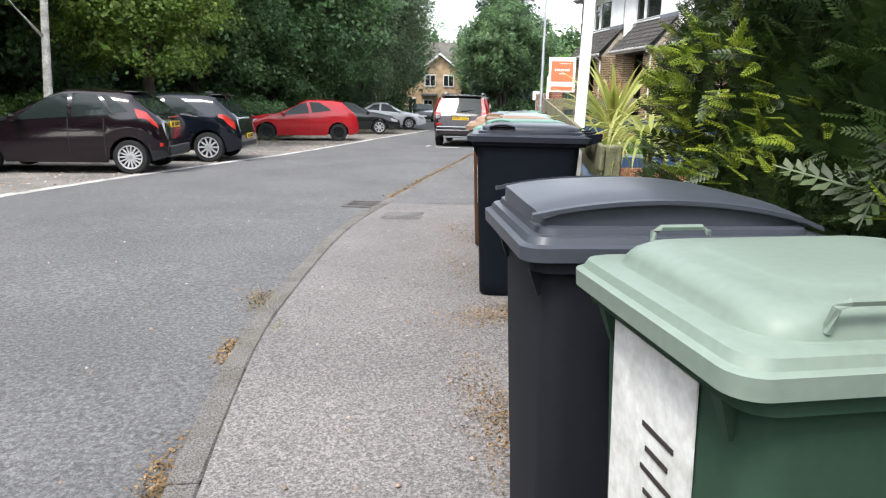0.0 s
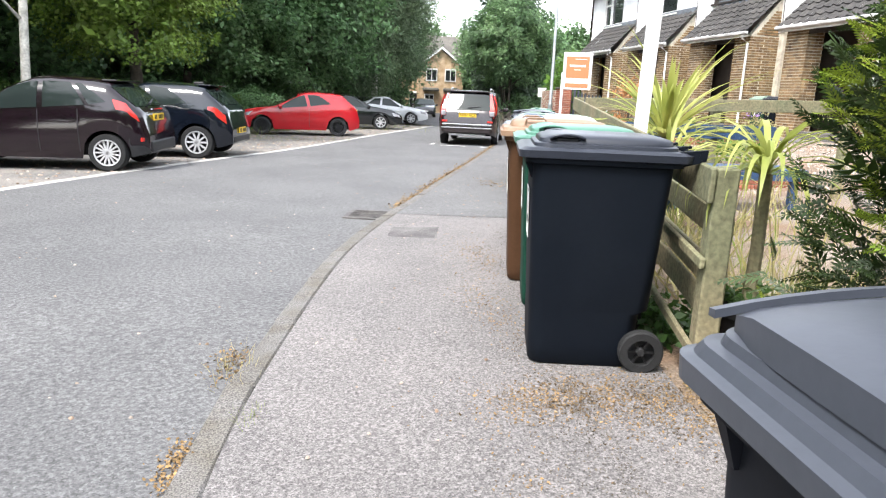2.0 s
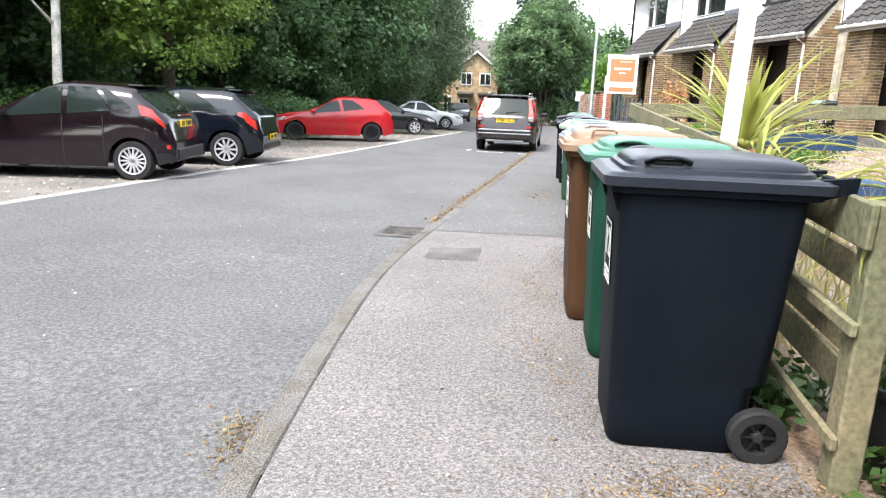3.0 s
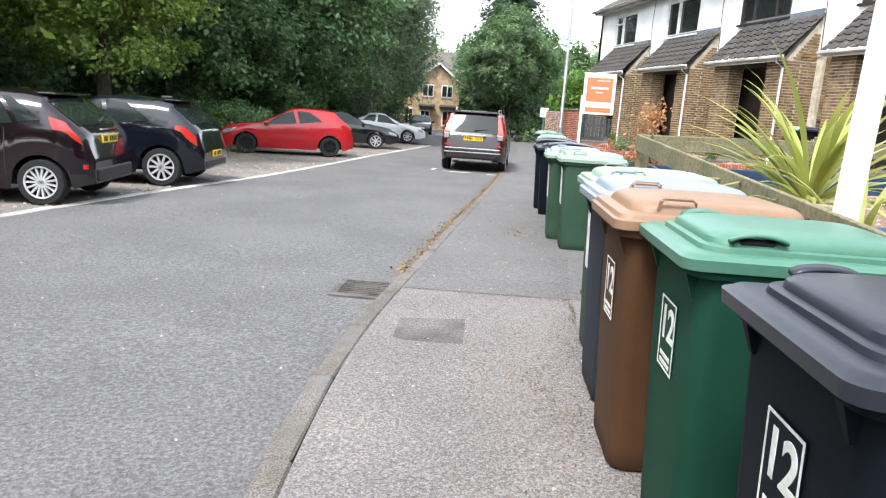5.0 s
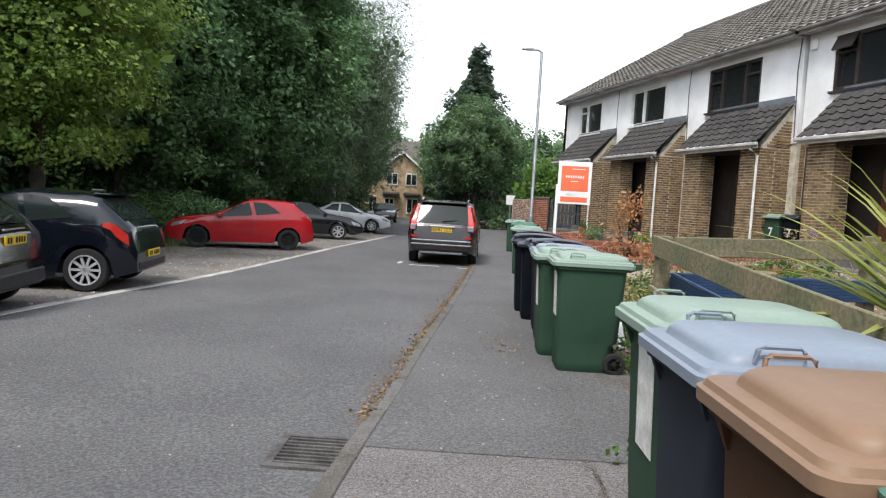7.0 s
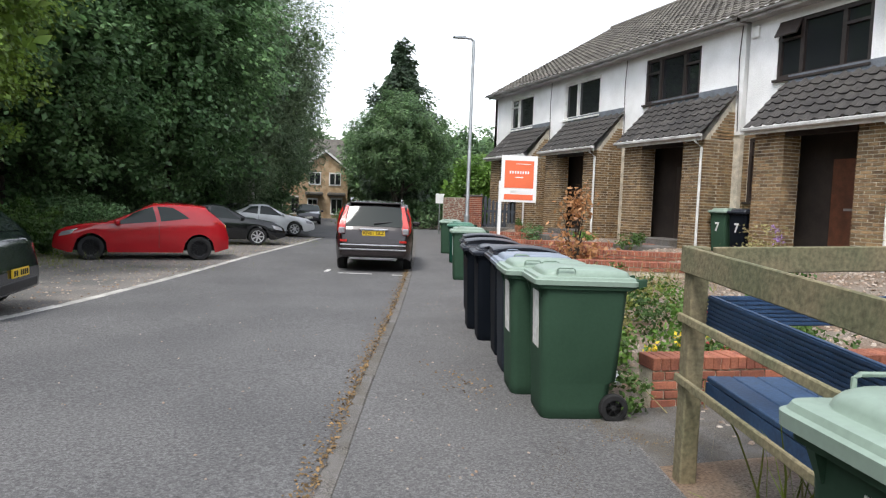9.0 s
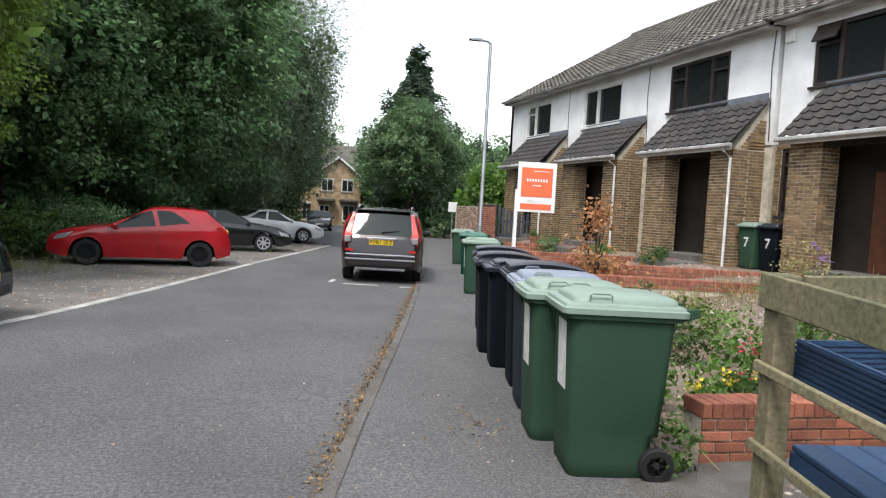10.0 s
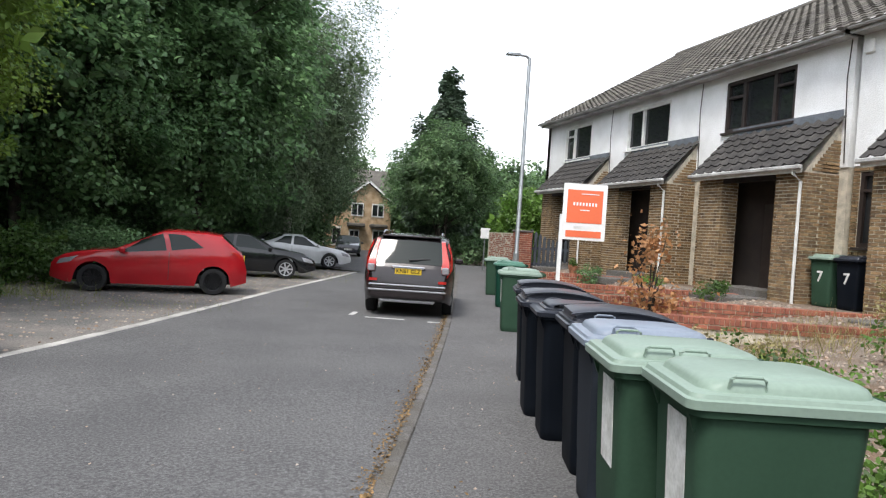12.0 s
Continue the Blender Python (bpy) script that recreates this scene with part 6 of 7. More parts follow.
tree(DARKT, -16, 27, 15, 5.5, 0.4, L_dark, 12, 200, 80, 0.3, 0.9)
tree(DARKT, -7, 44, 15, 5.5, 0.4, L_dark, 13, 200, 80, 0.3, 0.9)
tree("slender pale-trunked birch behind the cars", -6.6, 15.6, 11, 2.0, 4.6, L_mid, 14, 90, 60, 0.14, 0.5, 0.11, M_birch, 0.5)
tree("slender pale-trunked birch in the wood", -8.6, 16.2, 11, 2.0, 5, L_mid, 15, 60, 60, 0.14, 0.5, 0.1, M_birch, 0.5)
tree("rounded green tree with several pale stems", 13.6, 47.0, 8.9, 3.5, 2.5, L_far, 16, 330, 70, 0.28, 0.4, 0.09, M_bark, 0.2, stems=5)
tree("tall narrow dark conifer", 15.3, 53.0, 14.6, 2.1, 3.0, L_conifer, 17, 300, 60, 0.26, 0.34, shape="cone")
tree("broad dark tree below the conifer", 14.9, 51.5, 11.0, 3.1, 1.0, L_conifer, 19, 260, 60, 0.3, 0.5)
tree("bushy bright green tree behind the boundary wall", 16.2, 38.5, 4.6, 2.4, -0.2, L_shrub, 18, 200, 70, 0.18, 0.4)
for i, (x, y, h, r) in enumerate(((19, 60, 9.5, 4), (24, 62, 9, 4.5), (28.5, 64, 9, 4.5), (33, 60, 9, 4.5), (20, 72, 11, 5), (5.5, 60, 11, 4.2), (6.5, 84, 13, 5), (13, 92, 13, 6), (21, 84, 12, 6), (-1, 52, 13, 5), (0.5, 66, 13, 5), (-6, 56, 14, 6), (38, 55, 10, 5), (17.5, 66, 9.5, 3.6))):
    tree("far green tree beyond the junction", x, y, h, r, 0.3, L_far if i % 3 else L_dark, 30 + i, 170, 60, 0.36, 0.8)
# never in view: trees added to cover the open sky behind the camera
for i, (x, y, h, r) in enumerate(((-12, -14, 10, 5), (8, -16, 9, 5), (-2, -26, 11, 6), (17, -8, 9, 5), (-18, -8, 11, 5), (4, -32, 12, 6), (14, -24, 11, 6), (22, -14, 10, 5), (-9, -30, 12, 6))):
    tree("unseen green tree added behind the start of the walk", x, y, h, r, 0.3, L_dark, 60 + i, 100, 50, 0.45, 1.0)


def bush(name, label, cat, x, y, r, h, material, seed, clumps=40, per=60, leaf=0.09, clump_r=0.16, z=None, long=False):
    rng = np.random.default_rng(seed)
    z0 = (float(gz(y)) - 0.1) if z is None else z
    p, out = crown_points(rng, (x, y, z0 + h * 0.45), (r, r, h * 0.55), clumps, per, clump_r, 0.2)
    p[:, 2] = np.maximum(p[:, 2], z0 + 0.01)
    b = scatter(name, LONG_V if long else LEAF_V, LEAF_Q, p, turns(rng, len(p), out * .4 + np.array([0, 0, .5]), .6), rng.uniform(.6, 1.3, len(p)) * leaf, material)
    return tagged(b, label, cat, kind="stuff")


for i, (x, y, r, h) in enumerate(((-3.6, 22.9, 1.1, 1.4), (-4.6, 20.6, 1.3, 1.5), (-6.0, 19.0, 1.4, 1.4), (-3.6, 19.0, 0.8, 0.8), (-7.6, 16.5, 1.3, 1.5), (-7.6, 13.2, 1.1, 1.3), (-9.0, 11.4, 1.3, 1.8), (-9.5, 8.0, 1.5, 2.0), (-9.8, 4.5, 1.5, 1.9), (-5.4, 15.6, 0.8, 0.8),
                               (-2.0, 25.0, 1.4, 1.3), (-3.0, 27, 1.5, 1.6), (-0.5, 30, 1.4, 1.3))):
    bush("bramble", "tangled green bramble and nettles under the trees", "undergrowth", x, y, r, h, L_ivy if i < 10 else L_dark, 80 + i, 70, 70, 0.1, 0.2)
for i, (x, y, r, h) in enumerate(((15, 47.5, 2.2, 2.0), (18, 47, 2.5, 2.2), (21, 48, 2.5, 2.4), (11.6, 50, 1.6, 1.5), (25, 49, 2.5, 2.4), (17.5, 44.6, 1.5, 1.2))):
    bush("shrub", "dark green shrubs on the far bank", "shrub", x, y, r, h, L_dark if i % 2 else L_far, 110 + i, 80, 60, 0.2, 0.35)

for i in range(11):
    bush("bramble", "dark thicket at the back of the wood", "undergrowth", -12.2 + (i % 3) * .9 - .12 * i, 0.5 + i * 2.2, 1.9, 3.4, L_dark if i % 2 else L_ivy, 220 + i, 110, 60, 0.16, 0.35)

for i in range(8):
    bush("bramble", "dense dark thicket deep in the wood", "undergrowth", -18.5 + (i % 2) * 1.5, 0 + i * 4.2, 3.0, 6.0, L_dark, 240 + i, 150, 60, 0.3, 0.6)

for i in range(11):
    bush("bramble", "dense dark thicket at the far side of the wood", "undergrowth", -24.5 + (i % 2) * 1.8, -4 + i * 4.6, 4.2, 10.0, L_dark, 260 + i, 190, 55, 0.5, 0.9)
for i in range(9):
    bush("bramble", "dense dark thicket beyond the tall trees", "undergrowth", -32 + i * 4.3, 33 + i * 3.2, 4.2, 10.0, L_dark, 290 + i, 190, 55, 0.5, 0.9)
for i in range(7):
    bush("bramble", "low dark bushes in the shade of the trees", "undergrowth", -10.6 + i * 1.35, 24.5 + i * 1.5 + (i % 2), 1.9, 2.6, L_dark, 280 + i, 120, 60, 0.17, 0.35)

# clipped conifer hedge with golden tips
def frond():
    v, q = [], []
    for k in range(8):
        u = k / 8
        for s in (-1, 1):
            l, o = 0.34 * (1 - u * .65), len(v)
            a = radians(48)
            d, n = (math.cos(a), s * math.sin(a)), (-s * math.sin(a) * .0 + .055, 0)
            b = (u, 0)
            v += [(b[0], b[1], 0), (b[0] + d[0] * l * .5 + .05, d[1] * l * .45, .02), (b[0] + d[0] * l, d[1] * l, -.02), (b[0] + d[0] * l * .5 - .05, d[1] * l * .55, .02)]
            q.append((o, o + 1, o + 2, o + 3))
    o = len(v)
    v += [(0, -.018, 0), (0, .018, 0), (1.05, .008, 0), (1.05, -.008, 0)]
    q.append((o, o + 1, o + 2, o + 3))
    return v, q


FV, FQ = frond()
hedge = tagged(new("conifer_hedge"), "tall conifer hedge with golden green tips", "hedge")
rng = np.random.default_rng(5)


def hedge_face(n, kind):
    pts, outs = [], []
    for _ in range(n):
        s = rng.uniform()
        bulge = 0.0
        if s < 0.72:
            y, z = rng.uniform(-4.6, -0.02), rng.uniform(-0.1, 2.75)
            bulge = 0.13 * math.sin(3.1 * y + 2.3 * z) + 0.09 * math.sin(7.3 * y - 5.1 * z) + 0.1 * math.sin(11 * z + 3 * y)
            pts.append((1.82 - bulge * .6 + 0.05 * abs(z - 1.2), y, z))
            outs.append((-1, 0.1, 0.25))
        else:
            x, z = rng.uniform(1.8, 3.6), rng.uniform(-0.1, 2.75)
            bulge = 0.13 * math.sin(3.1 * x + 2.3 * z) + 0.09 * math.sin(7.3 * x - 5.1 * z)
            pts.append((x, -0.1 + bulge * .6, z))
            outs.append((-.1, 1, 0.25))
        if kind == "gold":
            g = math.sin(4.1 * pts[-1][1] + 1.7 * pts[-1][2] + pts[-1][0]) + math.sin(5.3 * pts[-1][2] - 2.1 * pts[-1][1]) + 0.25
            if g < 0.6:
                pts.pop(), outs.pop()
    p, o = np.array(pts), np.array(outs, float)
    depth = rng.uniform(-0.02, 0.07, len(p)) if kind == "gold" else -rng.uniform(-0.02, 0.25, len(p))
    p = p + o * depth[:, None]
    # fronds point outwards and upwards
    x = o + rng.normal(size=p.shape) * 0.55 + np.array([0, 0, 0.15])
    x /= np.linalg.norm(x, axis=1)[:, None]
    z = rng.normal(size=p.shape) * .6 + np.array([0, 0, 1.0])
    z -= (z * x).sum(1)[:, None] * x
    z /= np.linalg.norm(z, axis=1)[:, None]
    return p, np.stack([x, np.cross(z, x), z], 2)


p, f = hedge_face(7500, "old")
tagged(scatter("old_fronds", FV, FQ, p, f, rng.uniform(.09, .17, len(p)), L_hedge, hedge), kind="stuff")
p, f = hedge_face(5200, "gold")
tagged(scatter("golden_fronds", FV, FQ, p, f, rng.uniform(.07, .13, len(p)), L_gold, hedge), kind="stuff")
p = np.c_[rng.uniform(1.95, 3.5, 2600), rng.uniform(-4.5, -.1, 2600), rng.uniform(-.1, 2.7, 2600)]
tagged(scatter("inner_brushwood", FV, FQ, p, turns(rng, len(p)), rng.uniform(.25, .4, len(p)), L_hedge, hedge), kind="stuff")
for i in range(6):
    part("stem", tube_bm(bmesh.new(), [(2.4, -4.2 + i * .75, -.15), (2.42, -4.2 + i * .75, 2.3)], [.05, .015], 6), M_bark, hedge)
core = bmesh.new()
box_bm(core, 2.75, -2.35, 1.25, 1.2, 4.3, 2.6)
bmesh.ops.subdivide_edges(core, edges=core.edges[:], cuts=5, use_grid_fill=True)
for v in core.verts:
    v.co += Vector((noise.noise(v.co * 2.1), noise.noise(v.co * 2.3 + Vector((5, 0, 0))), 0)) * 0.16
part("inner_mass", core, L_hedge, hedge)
hedge.location = (-0.03, 0.28, 0.0)


def sword_plant(label, x, y, z, n, length, width, seed, droop, trunk=0.0):
    """A rosette of arching blades on a stem."""
    rg = random.Random(seed)
    ob = tagged(new("cordyline"), label, "plant")
    if trunk:
        part("stem", tube_bm(bmesh.new(), [(x, y, z - trunk), (x + .01, y, z - trunk * .5), (x, y, z + .03)], [.035, .03, .03], 8), M_fence, ob)
    for i in range(n):
        a, e = rg.uniform(0, 6.28), rg.uniform(0.15, 1.35)
        l, w = length * rg.uniform(.7, 1.1), width * rg.uniform(.7, 1.1)
        vs, fs = [], []
        px, pz, ang = 0.0, 0.0, e
        for k in range(8):
            u = k / 7
            ww = w * (0.55 + 0.9 * u if u < .5 else 2 * (1 - u) + .02)
            ca, sa = math.cos(a), math.sin(a)
            for s in (-1, 0, 1):
                vs.append((x + ca * px - sa * ww * s / 2, y + sa * px + ca * ww * s / 2, z + pz - (0.0 if s else ww * .18)))
            px += math.cos(ang) * l / 7
            pz += math.sin(ang) * l / 7
            ang -= droop * rg.uniform(.6, 1.3) * (0.5 + u)
        for k in range(7):
            o = k * 3
            fs += [(o, o + 1, o + 4, o + 3), (o + 1, o + 2, o + 5, o + 4)]
        mesh_ob("blade", vs, fs, L_sword, ob, smooth=True)
    return ob


sword_plant("yellow-green spiky cordyline in a black pot", 2.14, 0.98, 0.98, 46, 0.62, 0.034, 3, 0.42, trunk=0.7)
sword_plant("large spiky yellow-green cordyline behind the fence", 3.2, 3.9, 0.98, 75, 1.05, 0.055, 4, 0.13, trunk=1.0)
sword_plant("dry yellow spiky plant behind the fence", 2.75, 3.0, 0.75, 34, 0.8, 0.04, 6, 0.25, trunk=0.7)

pot = tagged(new("plant_pot"), "black plastic pot with weeds around its plant", "plant pot")
part("tub", lathe_bm(bmesh.new(), [(0.001, 0), (0.165, 0), (0.2, 0.33), (0.215, 0.335), (0.215, 0.365), (0.195, 0.365), (0.185, 0.3), (0.001, 0.3)], 28, Matrix.Translation((2.19, 0.98, -0.01))), M_pot, pot, smooth=False)
part("soil", lathe_bm(bmesh.new(), [(0.001, 0.325), (0.12, 0.318), (0.189, 0.31), (0.186, 0.302), (0.001, 0.302)], 20, Matrix.Translation((2.19, 0.98, -0.01))), M_earth, pot)
bush("pot_weeds", "small green weeds growing in the pot", "weeds", 2.19, 0.98, 0.17, 0.12, L_ivy, 140, 16, 16, 0.045, 0.05, z=0.33)
bush("ground_ivy", "low green ivy and dandelion leaves beside the pavement", "weeds", 2.25, 0.45, 0.45, 0.2, L_ivy, 141, 50, 40, 0.07, 0.1, z=0.0)
bush("ground_ivy", "low green ivy and dandelion leaves under the fence", "weeds", 1.95, 1.5, 0.25, 0.22, L_ivy, 142, 26, 30, 0.06, 0.1, z=-0.01)
bush("ground_ivy", "straggly weeds at the end of the brick wall", "weeds", 3.72, 7.35, 0.14, 0.4, L_ivy, 144, 14, 22, 0.045, 0.07, z=-0.07)
bush("ground_ivy", "low green weeds along the fence foot", "weeds", 2.75, 5.0, 0.3, 0.25, L_ivy, 143, 26, 30, 0.06, 0.1, z=-0.04)


def grass(label, cx, cy, rx, ry, h, n, material, seed, z=None):
    rg = np.random.default_rng(seed)
    p = np.c_[cx + rg.normal(size=n) * rx, cy + rg.normal(size=n) * ry, np.zeros(n)]
    if z is not None:
        p = p[p[:, 0] > np.array([x_at(BACK, b) for b in p[:, 1]]) + .25]
        n = len(p)
    p[:, 2] = [(float(gz(b)) - .01 if z is None else z(a, b)) for a, b in p[:, :2]]
    x = rg.normal(size=(n, 3)) * .4 + np.array([0, 0, 1.0])
    x /= np.linalg.norm(x, axis=1)[:, None]
    y = np.cross(x, rg.normal(size=(n, 3)))
    y /= np.linalg.norm(y, axis=1)[:, None]
    tv = [(0, -.012, 0), (0, .012, 0), (.55, .011, .05), (.55, -.011, .05), (1, .002, .2), (1, -.002, .2)]
    tq = [(0, 1, 2, 3), (3, 2, 4, 5)]
    return tagged(scatter("grass", tv, tq, p, np.stack([x, y, np.cross(x, y)], 2), rg.uniform(.5, 1.2, n) * h, material), label, "grass", kind="stuff")


grass("dry straw-coloured grass behind the fence", 2.75, 2.5, 0.3, 0.8, 0.6, 220, L_straw, 1, garden_z)
grass("dry straw-coloured grass in the garden", 4.2, 4.2, 0.7, 1.0, 0.6, 260, L_straw, 2, garden_z)
grass("short bright green lawn behind the hedge and pot", 3.4, 1.3, 0.5, 0.75, 0.11, 6000, L_grass, 12, garden_z)
grass("yellow-green weeds along the fence", 3.1, 4.6, 0.3, 0.8, 0.55, 420, L_grass, 14, garden_z)
grass("green and yellow grass tufts at the edge of the gravel", -3.6, 19.8, 0.9, 0.5, 0.28, 900, L_grass, 3)
grass("grass tufts behind the parked cars", -2.0, 23.2, 1.6, 0.6, 0.25, 900, L_grass, 4)
grass("grass tufts beside the edging stones", 2.6, 29.0, 1.2, 1.4, 0.16, 900, L_grass, 5)
grass("thin grass between the parked cars", -1.0, 18.8, 1.2, 0.6, 0.12, 500, L_grass, 6)
grass("dry grass and weeds by the steps", 9.5, 13.0, 1.0, 0.7, 0.4, 500, L_straw, 7, garden_z)
grass("tuft of grass in the kerb joint", -0.14, 0.78, 0.03, 0.05, 0.06, 60, L_grass, 8)
grass("dry straw in the gutter", -0.27, 1.3, 0.05, 0.12, 0.09, 60, L_straw, 9)

# flower bed behind the low wall
for i, (x, y, r, h, m, lf) in enumerate(((4.9, 8.1, .45, .55, L_ivy, .06), (5.5, 8.6, .5, .6, L_shrub, .07), (4.6, 9.0, .35, .35, L_ivy, .06), (6.2, 8.2, .5, .7, L_ivy, .07), (5.2, 10.2, .4, .5, L_straw, .06), (7.0, 9.2, .6, .8, L_ivy, .07),
                                       (6.0, 10.5, .5, .6, L_ivy, .06), (8.2, 10.5, .6, .8, L_shrub, .07), (9.2, 11.3, .6, .7, L_ivy, .07), (7.2, 11.8, .4, .5, L_straw, .06), (11.2, 17.6, .4, .5, L_ivy, .07), (11.0, 22.6, .4, .6, L_dark, .08), (10.2, 12.5, .5, .9, L_straw, .06), (11.6, 20.6, .35, .3, L_shrub, .07))):
    bush("garden_plant", "straggly green garden plant in the gravel bed", "plant", x, y, r, h, m, 160 + i, 22, 26, lf, .1, z=garden_z(x, y))
rg = np.random.default_rng(55)
for i in range(14):
    x, y = 4.5 + rg.uniform(0, 3.2), 8.0 + rg.uniform(0, 3.6)
    bush("garden_plant", "straggly green garden plant in the gravel bed", "plant", x, y, .28 + rg.uniform(0, .2), .4 + rg.uniform(0, .45), (L_shrub, L_ivy, L_grass, L_straw)[i % 4], 300 + i, 16, 26, .055, .1, z=garden_z(x, y))
for i, (x, y, z, m, nm) in enumerate(((5.3, 8.15, .5, L_redf, "red"), (5.45, 7.95, .38, L_redf, "red"), (5.2, 8.3, .6, L_redf, "red"), (4.85, 7.85, .5, L_yellow, "yellow"), (4.75, 8.0, .42, L_yellow, "yellow"), (4.98, 8.15, .36, L_redf, "red"), (5.1, 7.9, .3, L_redf, "red"), (4.6, 8.2, .3, L_yellow, "yellow"), (8.6, 10.6, 1.05, L_purple, "lilac"), (9.2, 11.2, 1.0, L_purple, "lilac"), (10.0, 12.0, 1.05, L_purple, "lilac"))):
    bush("flower", nm + " flower heads among the garden plants", "flower", x, y, .08, .12, m, 190 + i, 6, 4, .04, .03, z=garden_z(x, y) + z * .8)
cs = tagged(new("dry_shrub"), "dried copper-brown shrub with papery leaves", "shrub")
rg = np.random.default_rng(77)
for i in range(14):
    a = rg.uniform(0, 6.28)
    e = Vector((8.45 + math.cos(a) * rg.uniform(.1, .4), 15.9 + math.sin(a) * rg.uniform(.1, .4), garden_z(8.45, 15.9) + rg.uniform(.7, 1.75)))
    part("twig", tube_bm(bmesh.new(), [(8.45, 15.9, garden_z(8.45, 15.9) - .05), Vector((8.45, 15.9, .4)).lerp(e, .5), e], [.018, .012, .004], 5), M_bark, cs)
for c0, r0, z0, n in (((8.4, 15.9), .26, .5, 280), ((8.5, 15.95), .16, 1.55, 260), ((8.75, 15.7), .3, .35, 190), ((8.3, 16.0), .16, 1.05, 80)):
    p = np.c_[c0[0] + rg.normal(size=n) * r0, c0[1] + rg.normal(size=n) * r0, garden_z(8.45, 15.9) + z0 + rg.normal(size=n) * .2]
    tagged(scatter("dry_leaves", LEAF_V, LEAF_Q, p, turns(rg, n), rg.uniform(.07, .14, n), L_copper, cs), kind="stuff")
for i, (x, y) in enumerate(((11.6, 24.9), (11.75, 25.2))):
    tp = tagged(new("flower_pot"), "small terracotta pot with a plant by a porch", "flower pot")
    part("pot", lathe_bm(bmesh.new(), [(0.001, 0), (.1, 0), (.14, .24), (.155, .24), (.155, .28), (.13, .28), (.12, .22), (.001, .22)], 18, Matrix.Translation((x, y, garden_z(x, y)))), M_terra, tp)
    p = np.c_[x + rg.normal(size=90) * .08, y + rg.normal(size=90) * .08, garden_z(x, y) + .3 + abs(rg.normal(size=90)) * .12]
    tagged(scatter("plant_leaves", LEAF_V, LEAF_Q, p, turns(rg, 90), rg.uniform(.04, .08, 90), L_ivy, tp), kind="stuff")

# ---- loose bits on the ground ----
PEB_V = [(-.5, -.35, 0), (.5, -.4, 0), (.45, .4, 0), (-.4, .45, 0), (-.25, -.2, .4), (.3, -.2, .45), (.25, .25, .4), (-.2, .25, .45)]
PEB_Q = [(0, 1, 5, 4), (1, 2, 6, 5), (2, 3, 7, 6), (3, 0, 4, 7), (4, 5, 6, 7)]


def sprinkle(name, label, cat, pts, size, material, tv, tq, seed, flat=.25):
    rg = np.random.default_rng(seed)
    return tagged(scatter(name, tv, tq, np.asarray(pts), turns(rg, len(pts), np.array([0, 0, 1.0]), flat), rg.uniform(.5, 1.3, len(pts)) * size, material), label, cat, kind="stuff")


rg = np.random.default_rng(21)
pts = []
for x, y in zip(rg.uniform(4.1, 12, 14000), rg.uniform(6.5, 26, 14000)):
    if x > x_at(BACK, y) + .25:
        pts.append((x, y, garden_z(x, y) + .002))
sprinkle("garden_gravel", "pale pebbles of the gravel gardens", "gravel", pts, .05, M_pebble, PEB_V, PEB_Q, 1)
pts = []
near = KERB[(KERB[:, 1] > 6.2) & (KERB[:, 1] < 19)]
for k in range(3000):
    i = rg.integers(0, len(near))
    d = -abs(rg.normal()) * .07 + .03
    t = near[i] + np.array([.94, -.33]) * d
    y = t[1] + rg.uniform(-.15, .15)
    pts.append((t[0] + (y - t[1]) * .35, y, float(gz(y)) + (ROAD_DROP if d < 0 else 0.004) + .004))
sprinkle("gutter_litter", "dry brown leaves gathered in the gutter", "leaf litter", pts, .03, M_litter, LEAF_V, LEAF_Q, 2, .4)
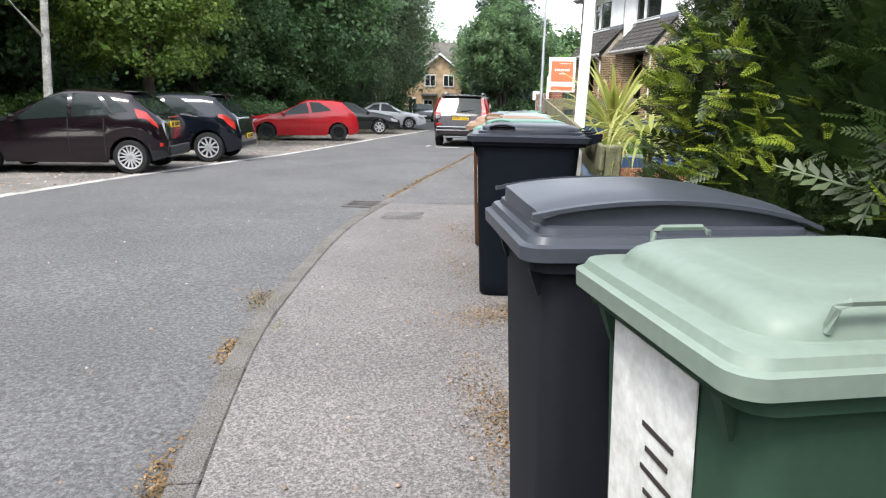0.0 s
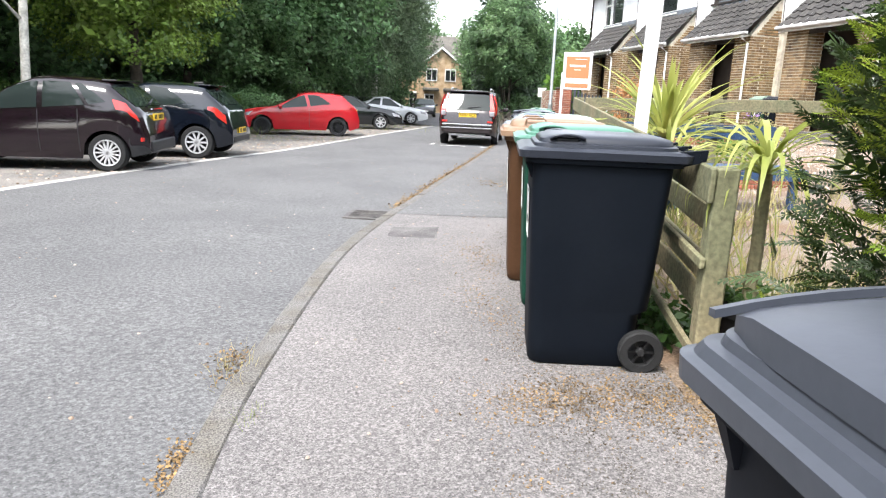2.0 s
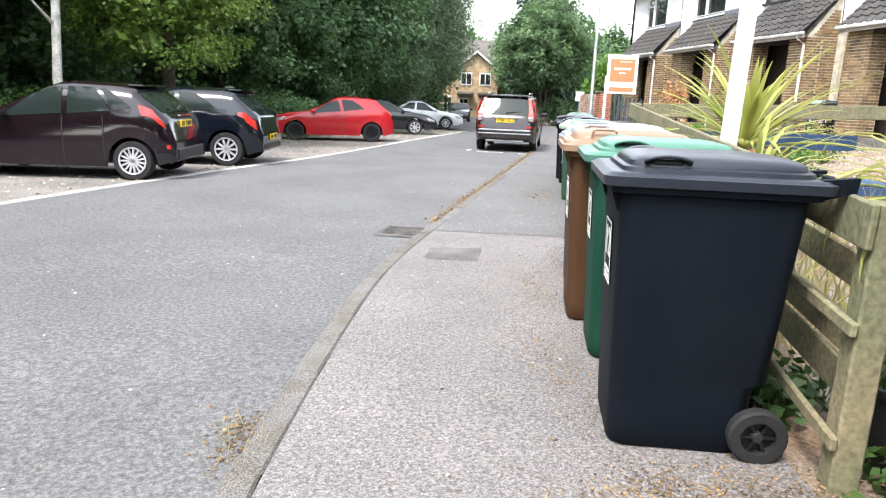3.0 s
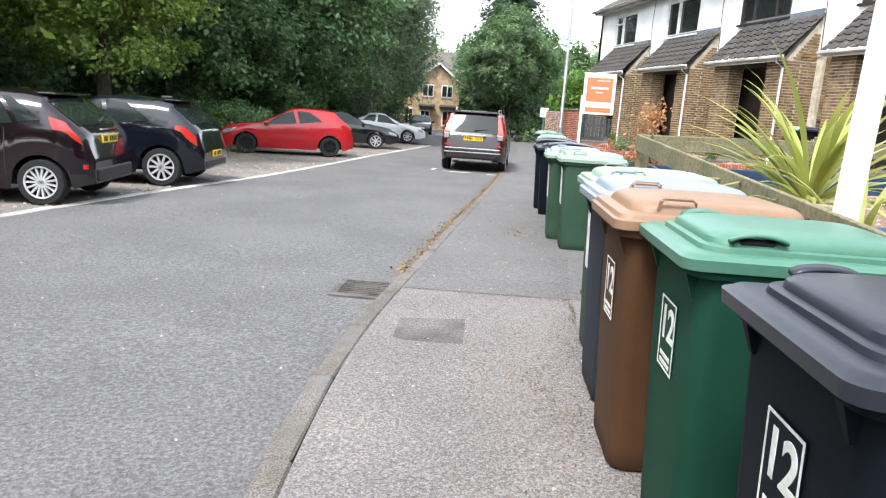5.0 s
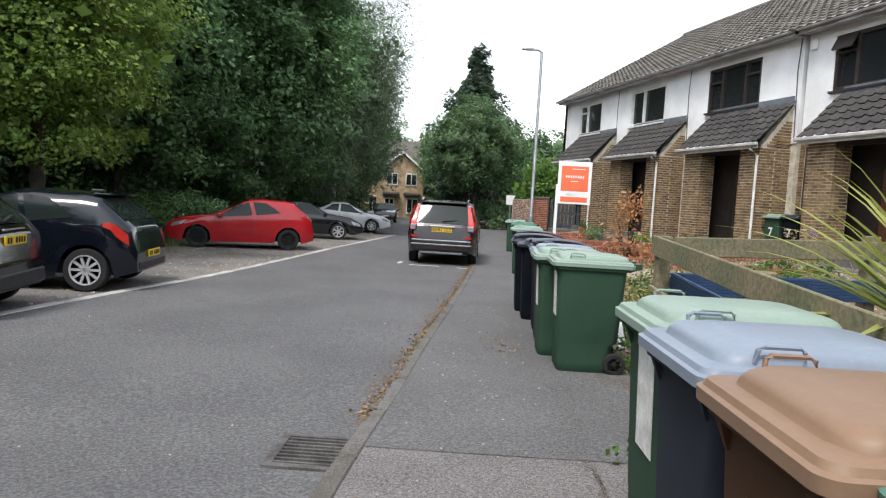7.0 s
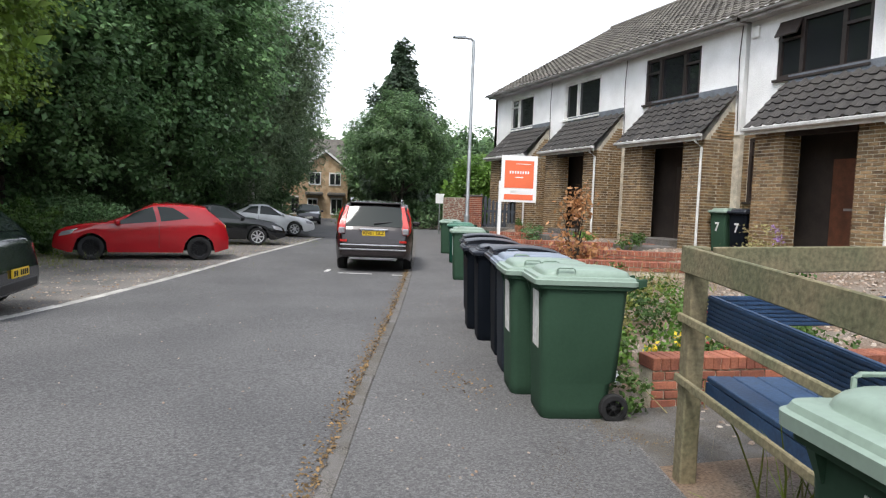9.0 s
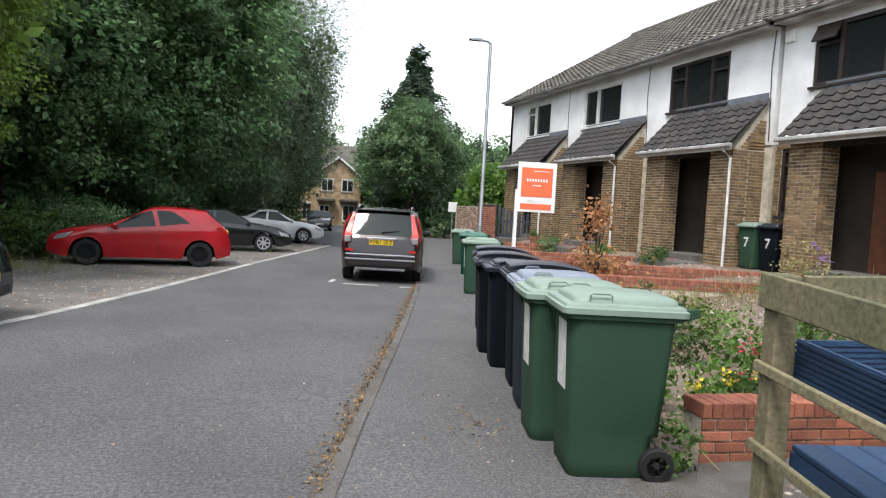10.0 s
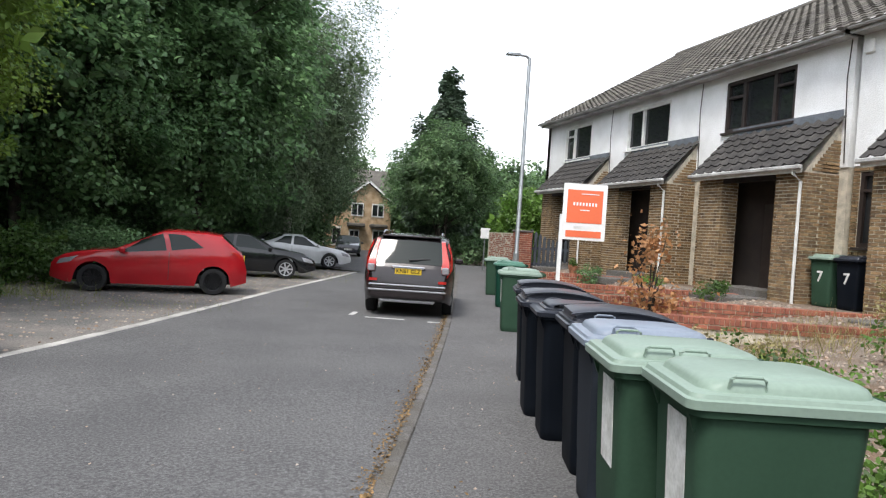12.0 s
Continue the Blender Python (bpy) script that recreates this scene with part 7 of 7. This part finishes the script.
for nm, c, sx, sy, n, mt, s in (("gutter_litter", (-.44, -.75), .045, .16, 900, M_litter, .018), ("gutter_litter", (-.36, .5), .035, .1, 400, M_litter, .018), ("gutter_litter", (-.28, 1.4), .05, .12, 260, M_litter, .018),
                                ("moss_litter", (.84, -.45), .08, .3, 1800, M_litter, .013), ("moss_litter", (1.2, .75), .22, .12, 1800, M_litter, .013), ("moss_litter", (1.62, .62), .16, .2, 1600, M_litter, .013),
                                ("moss_litter", (1.4, 3.4), .1, .4, 500, M_litter, .013), ("moss_litter", (1.16, 2.0), .09, .35, 500, M_litter, .013), ("moss_litter", (3.5, 7.0), .2, .2, 600, M_litter, .013), ("moss_litter", (2.85, 8.6), .12, .3, 150, M_litter, .03)):
    pts = np.c_[c[0] + rg.normal(size=n) * sx, c[1] + rg.normal(size=n) * sy, np.zeros(n)]
    pts[:, 2] = [pave_z(q, b) + (.006 if nm[0] == "m" else ROAD_DROP + .006) for q, b in pts[:, :2]]
    sprinkle(nm, "dry brown moss and leaf crumbs on the asphalt", "leaf litter", pts, s, mt, LEAF_V, LEAF_Q, n, .5)
pts = []
for k in range(9000):
    y = rg.uniform(-2.2, 7.0)
    x = x_at(KERB, y) + 1.62 - abs(rg.normal()) * (.13 + .07 * math.sin(2.3 * y) + .05 * math.sin(6.1 * y))
    pts.append((x, y, pave_z(x, y) + .004))
sprinkle("moss_crumbs", "dark crumbs of moss and soil at the back of the pavement", "leaf litter", pts, .009, M_moss, LEAF_V, LEAF_Q, 8, .5)
pts = []
for k in range(500):
    y = rg.uniform(-1, 16)
    x = rg.uniform(x_at(LEFT, y) if y > 0 else -5, x_at(KERB, y) - .1) if k % 2 else x_at(KERB, y) + rg.uniform(.2, 1.6)
    pts.append((x, y, pave_z(x, y) + (ROAD_DROP if k % 2 else .004) + .001))
sprinkle("grit", "pale grit and crumbs scattered on the asphalt", "grit", pts, .016, M_pebble, PEB_V, PEB_Q, 3)
pts = []
for k in range(9000):
    i = rg.integers(0, len(lot))
    d = -rg.uniform(.1, 5.5)
    x, y = lot[i] + np.array([.93, -.36]) * d
    if y > 2:
        pts.append((x, y, float(gz(y)) - .03))
sprinkle("parking_pebbles", "loose pebbles on the parking strip", "gravel", pts, .04, M_pebble, PEB_V, PEB_Q, 4)
pts = np.c_[rg.uniform(11, 19, 500), 46.6 + rg.normal(size=500) * .35, -.5 + abs(rg.normal(size=500)) * .25]
sprinkle("rubble_bank", "brown rubble and leaves on the far bank", "rubble", pts, .3, M_rubble, PEB_V, PEB_Q, 5, 1.0)
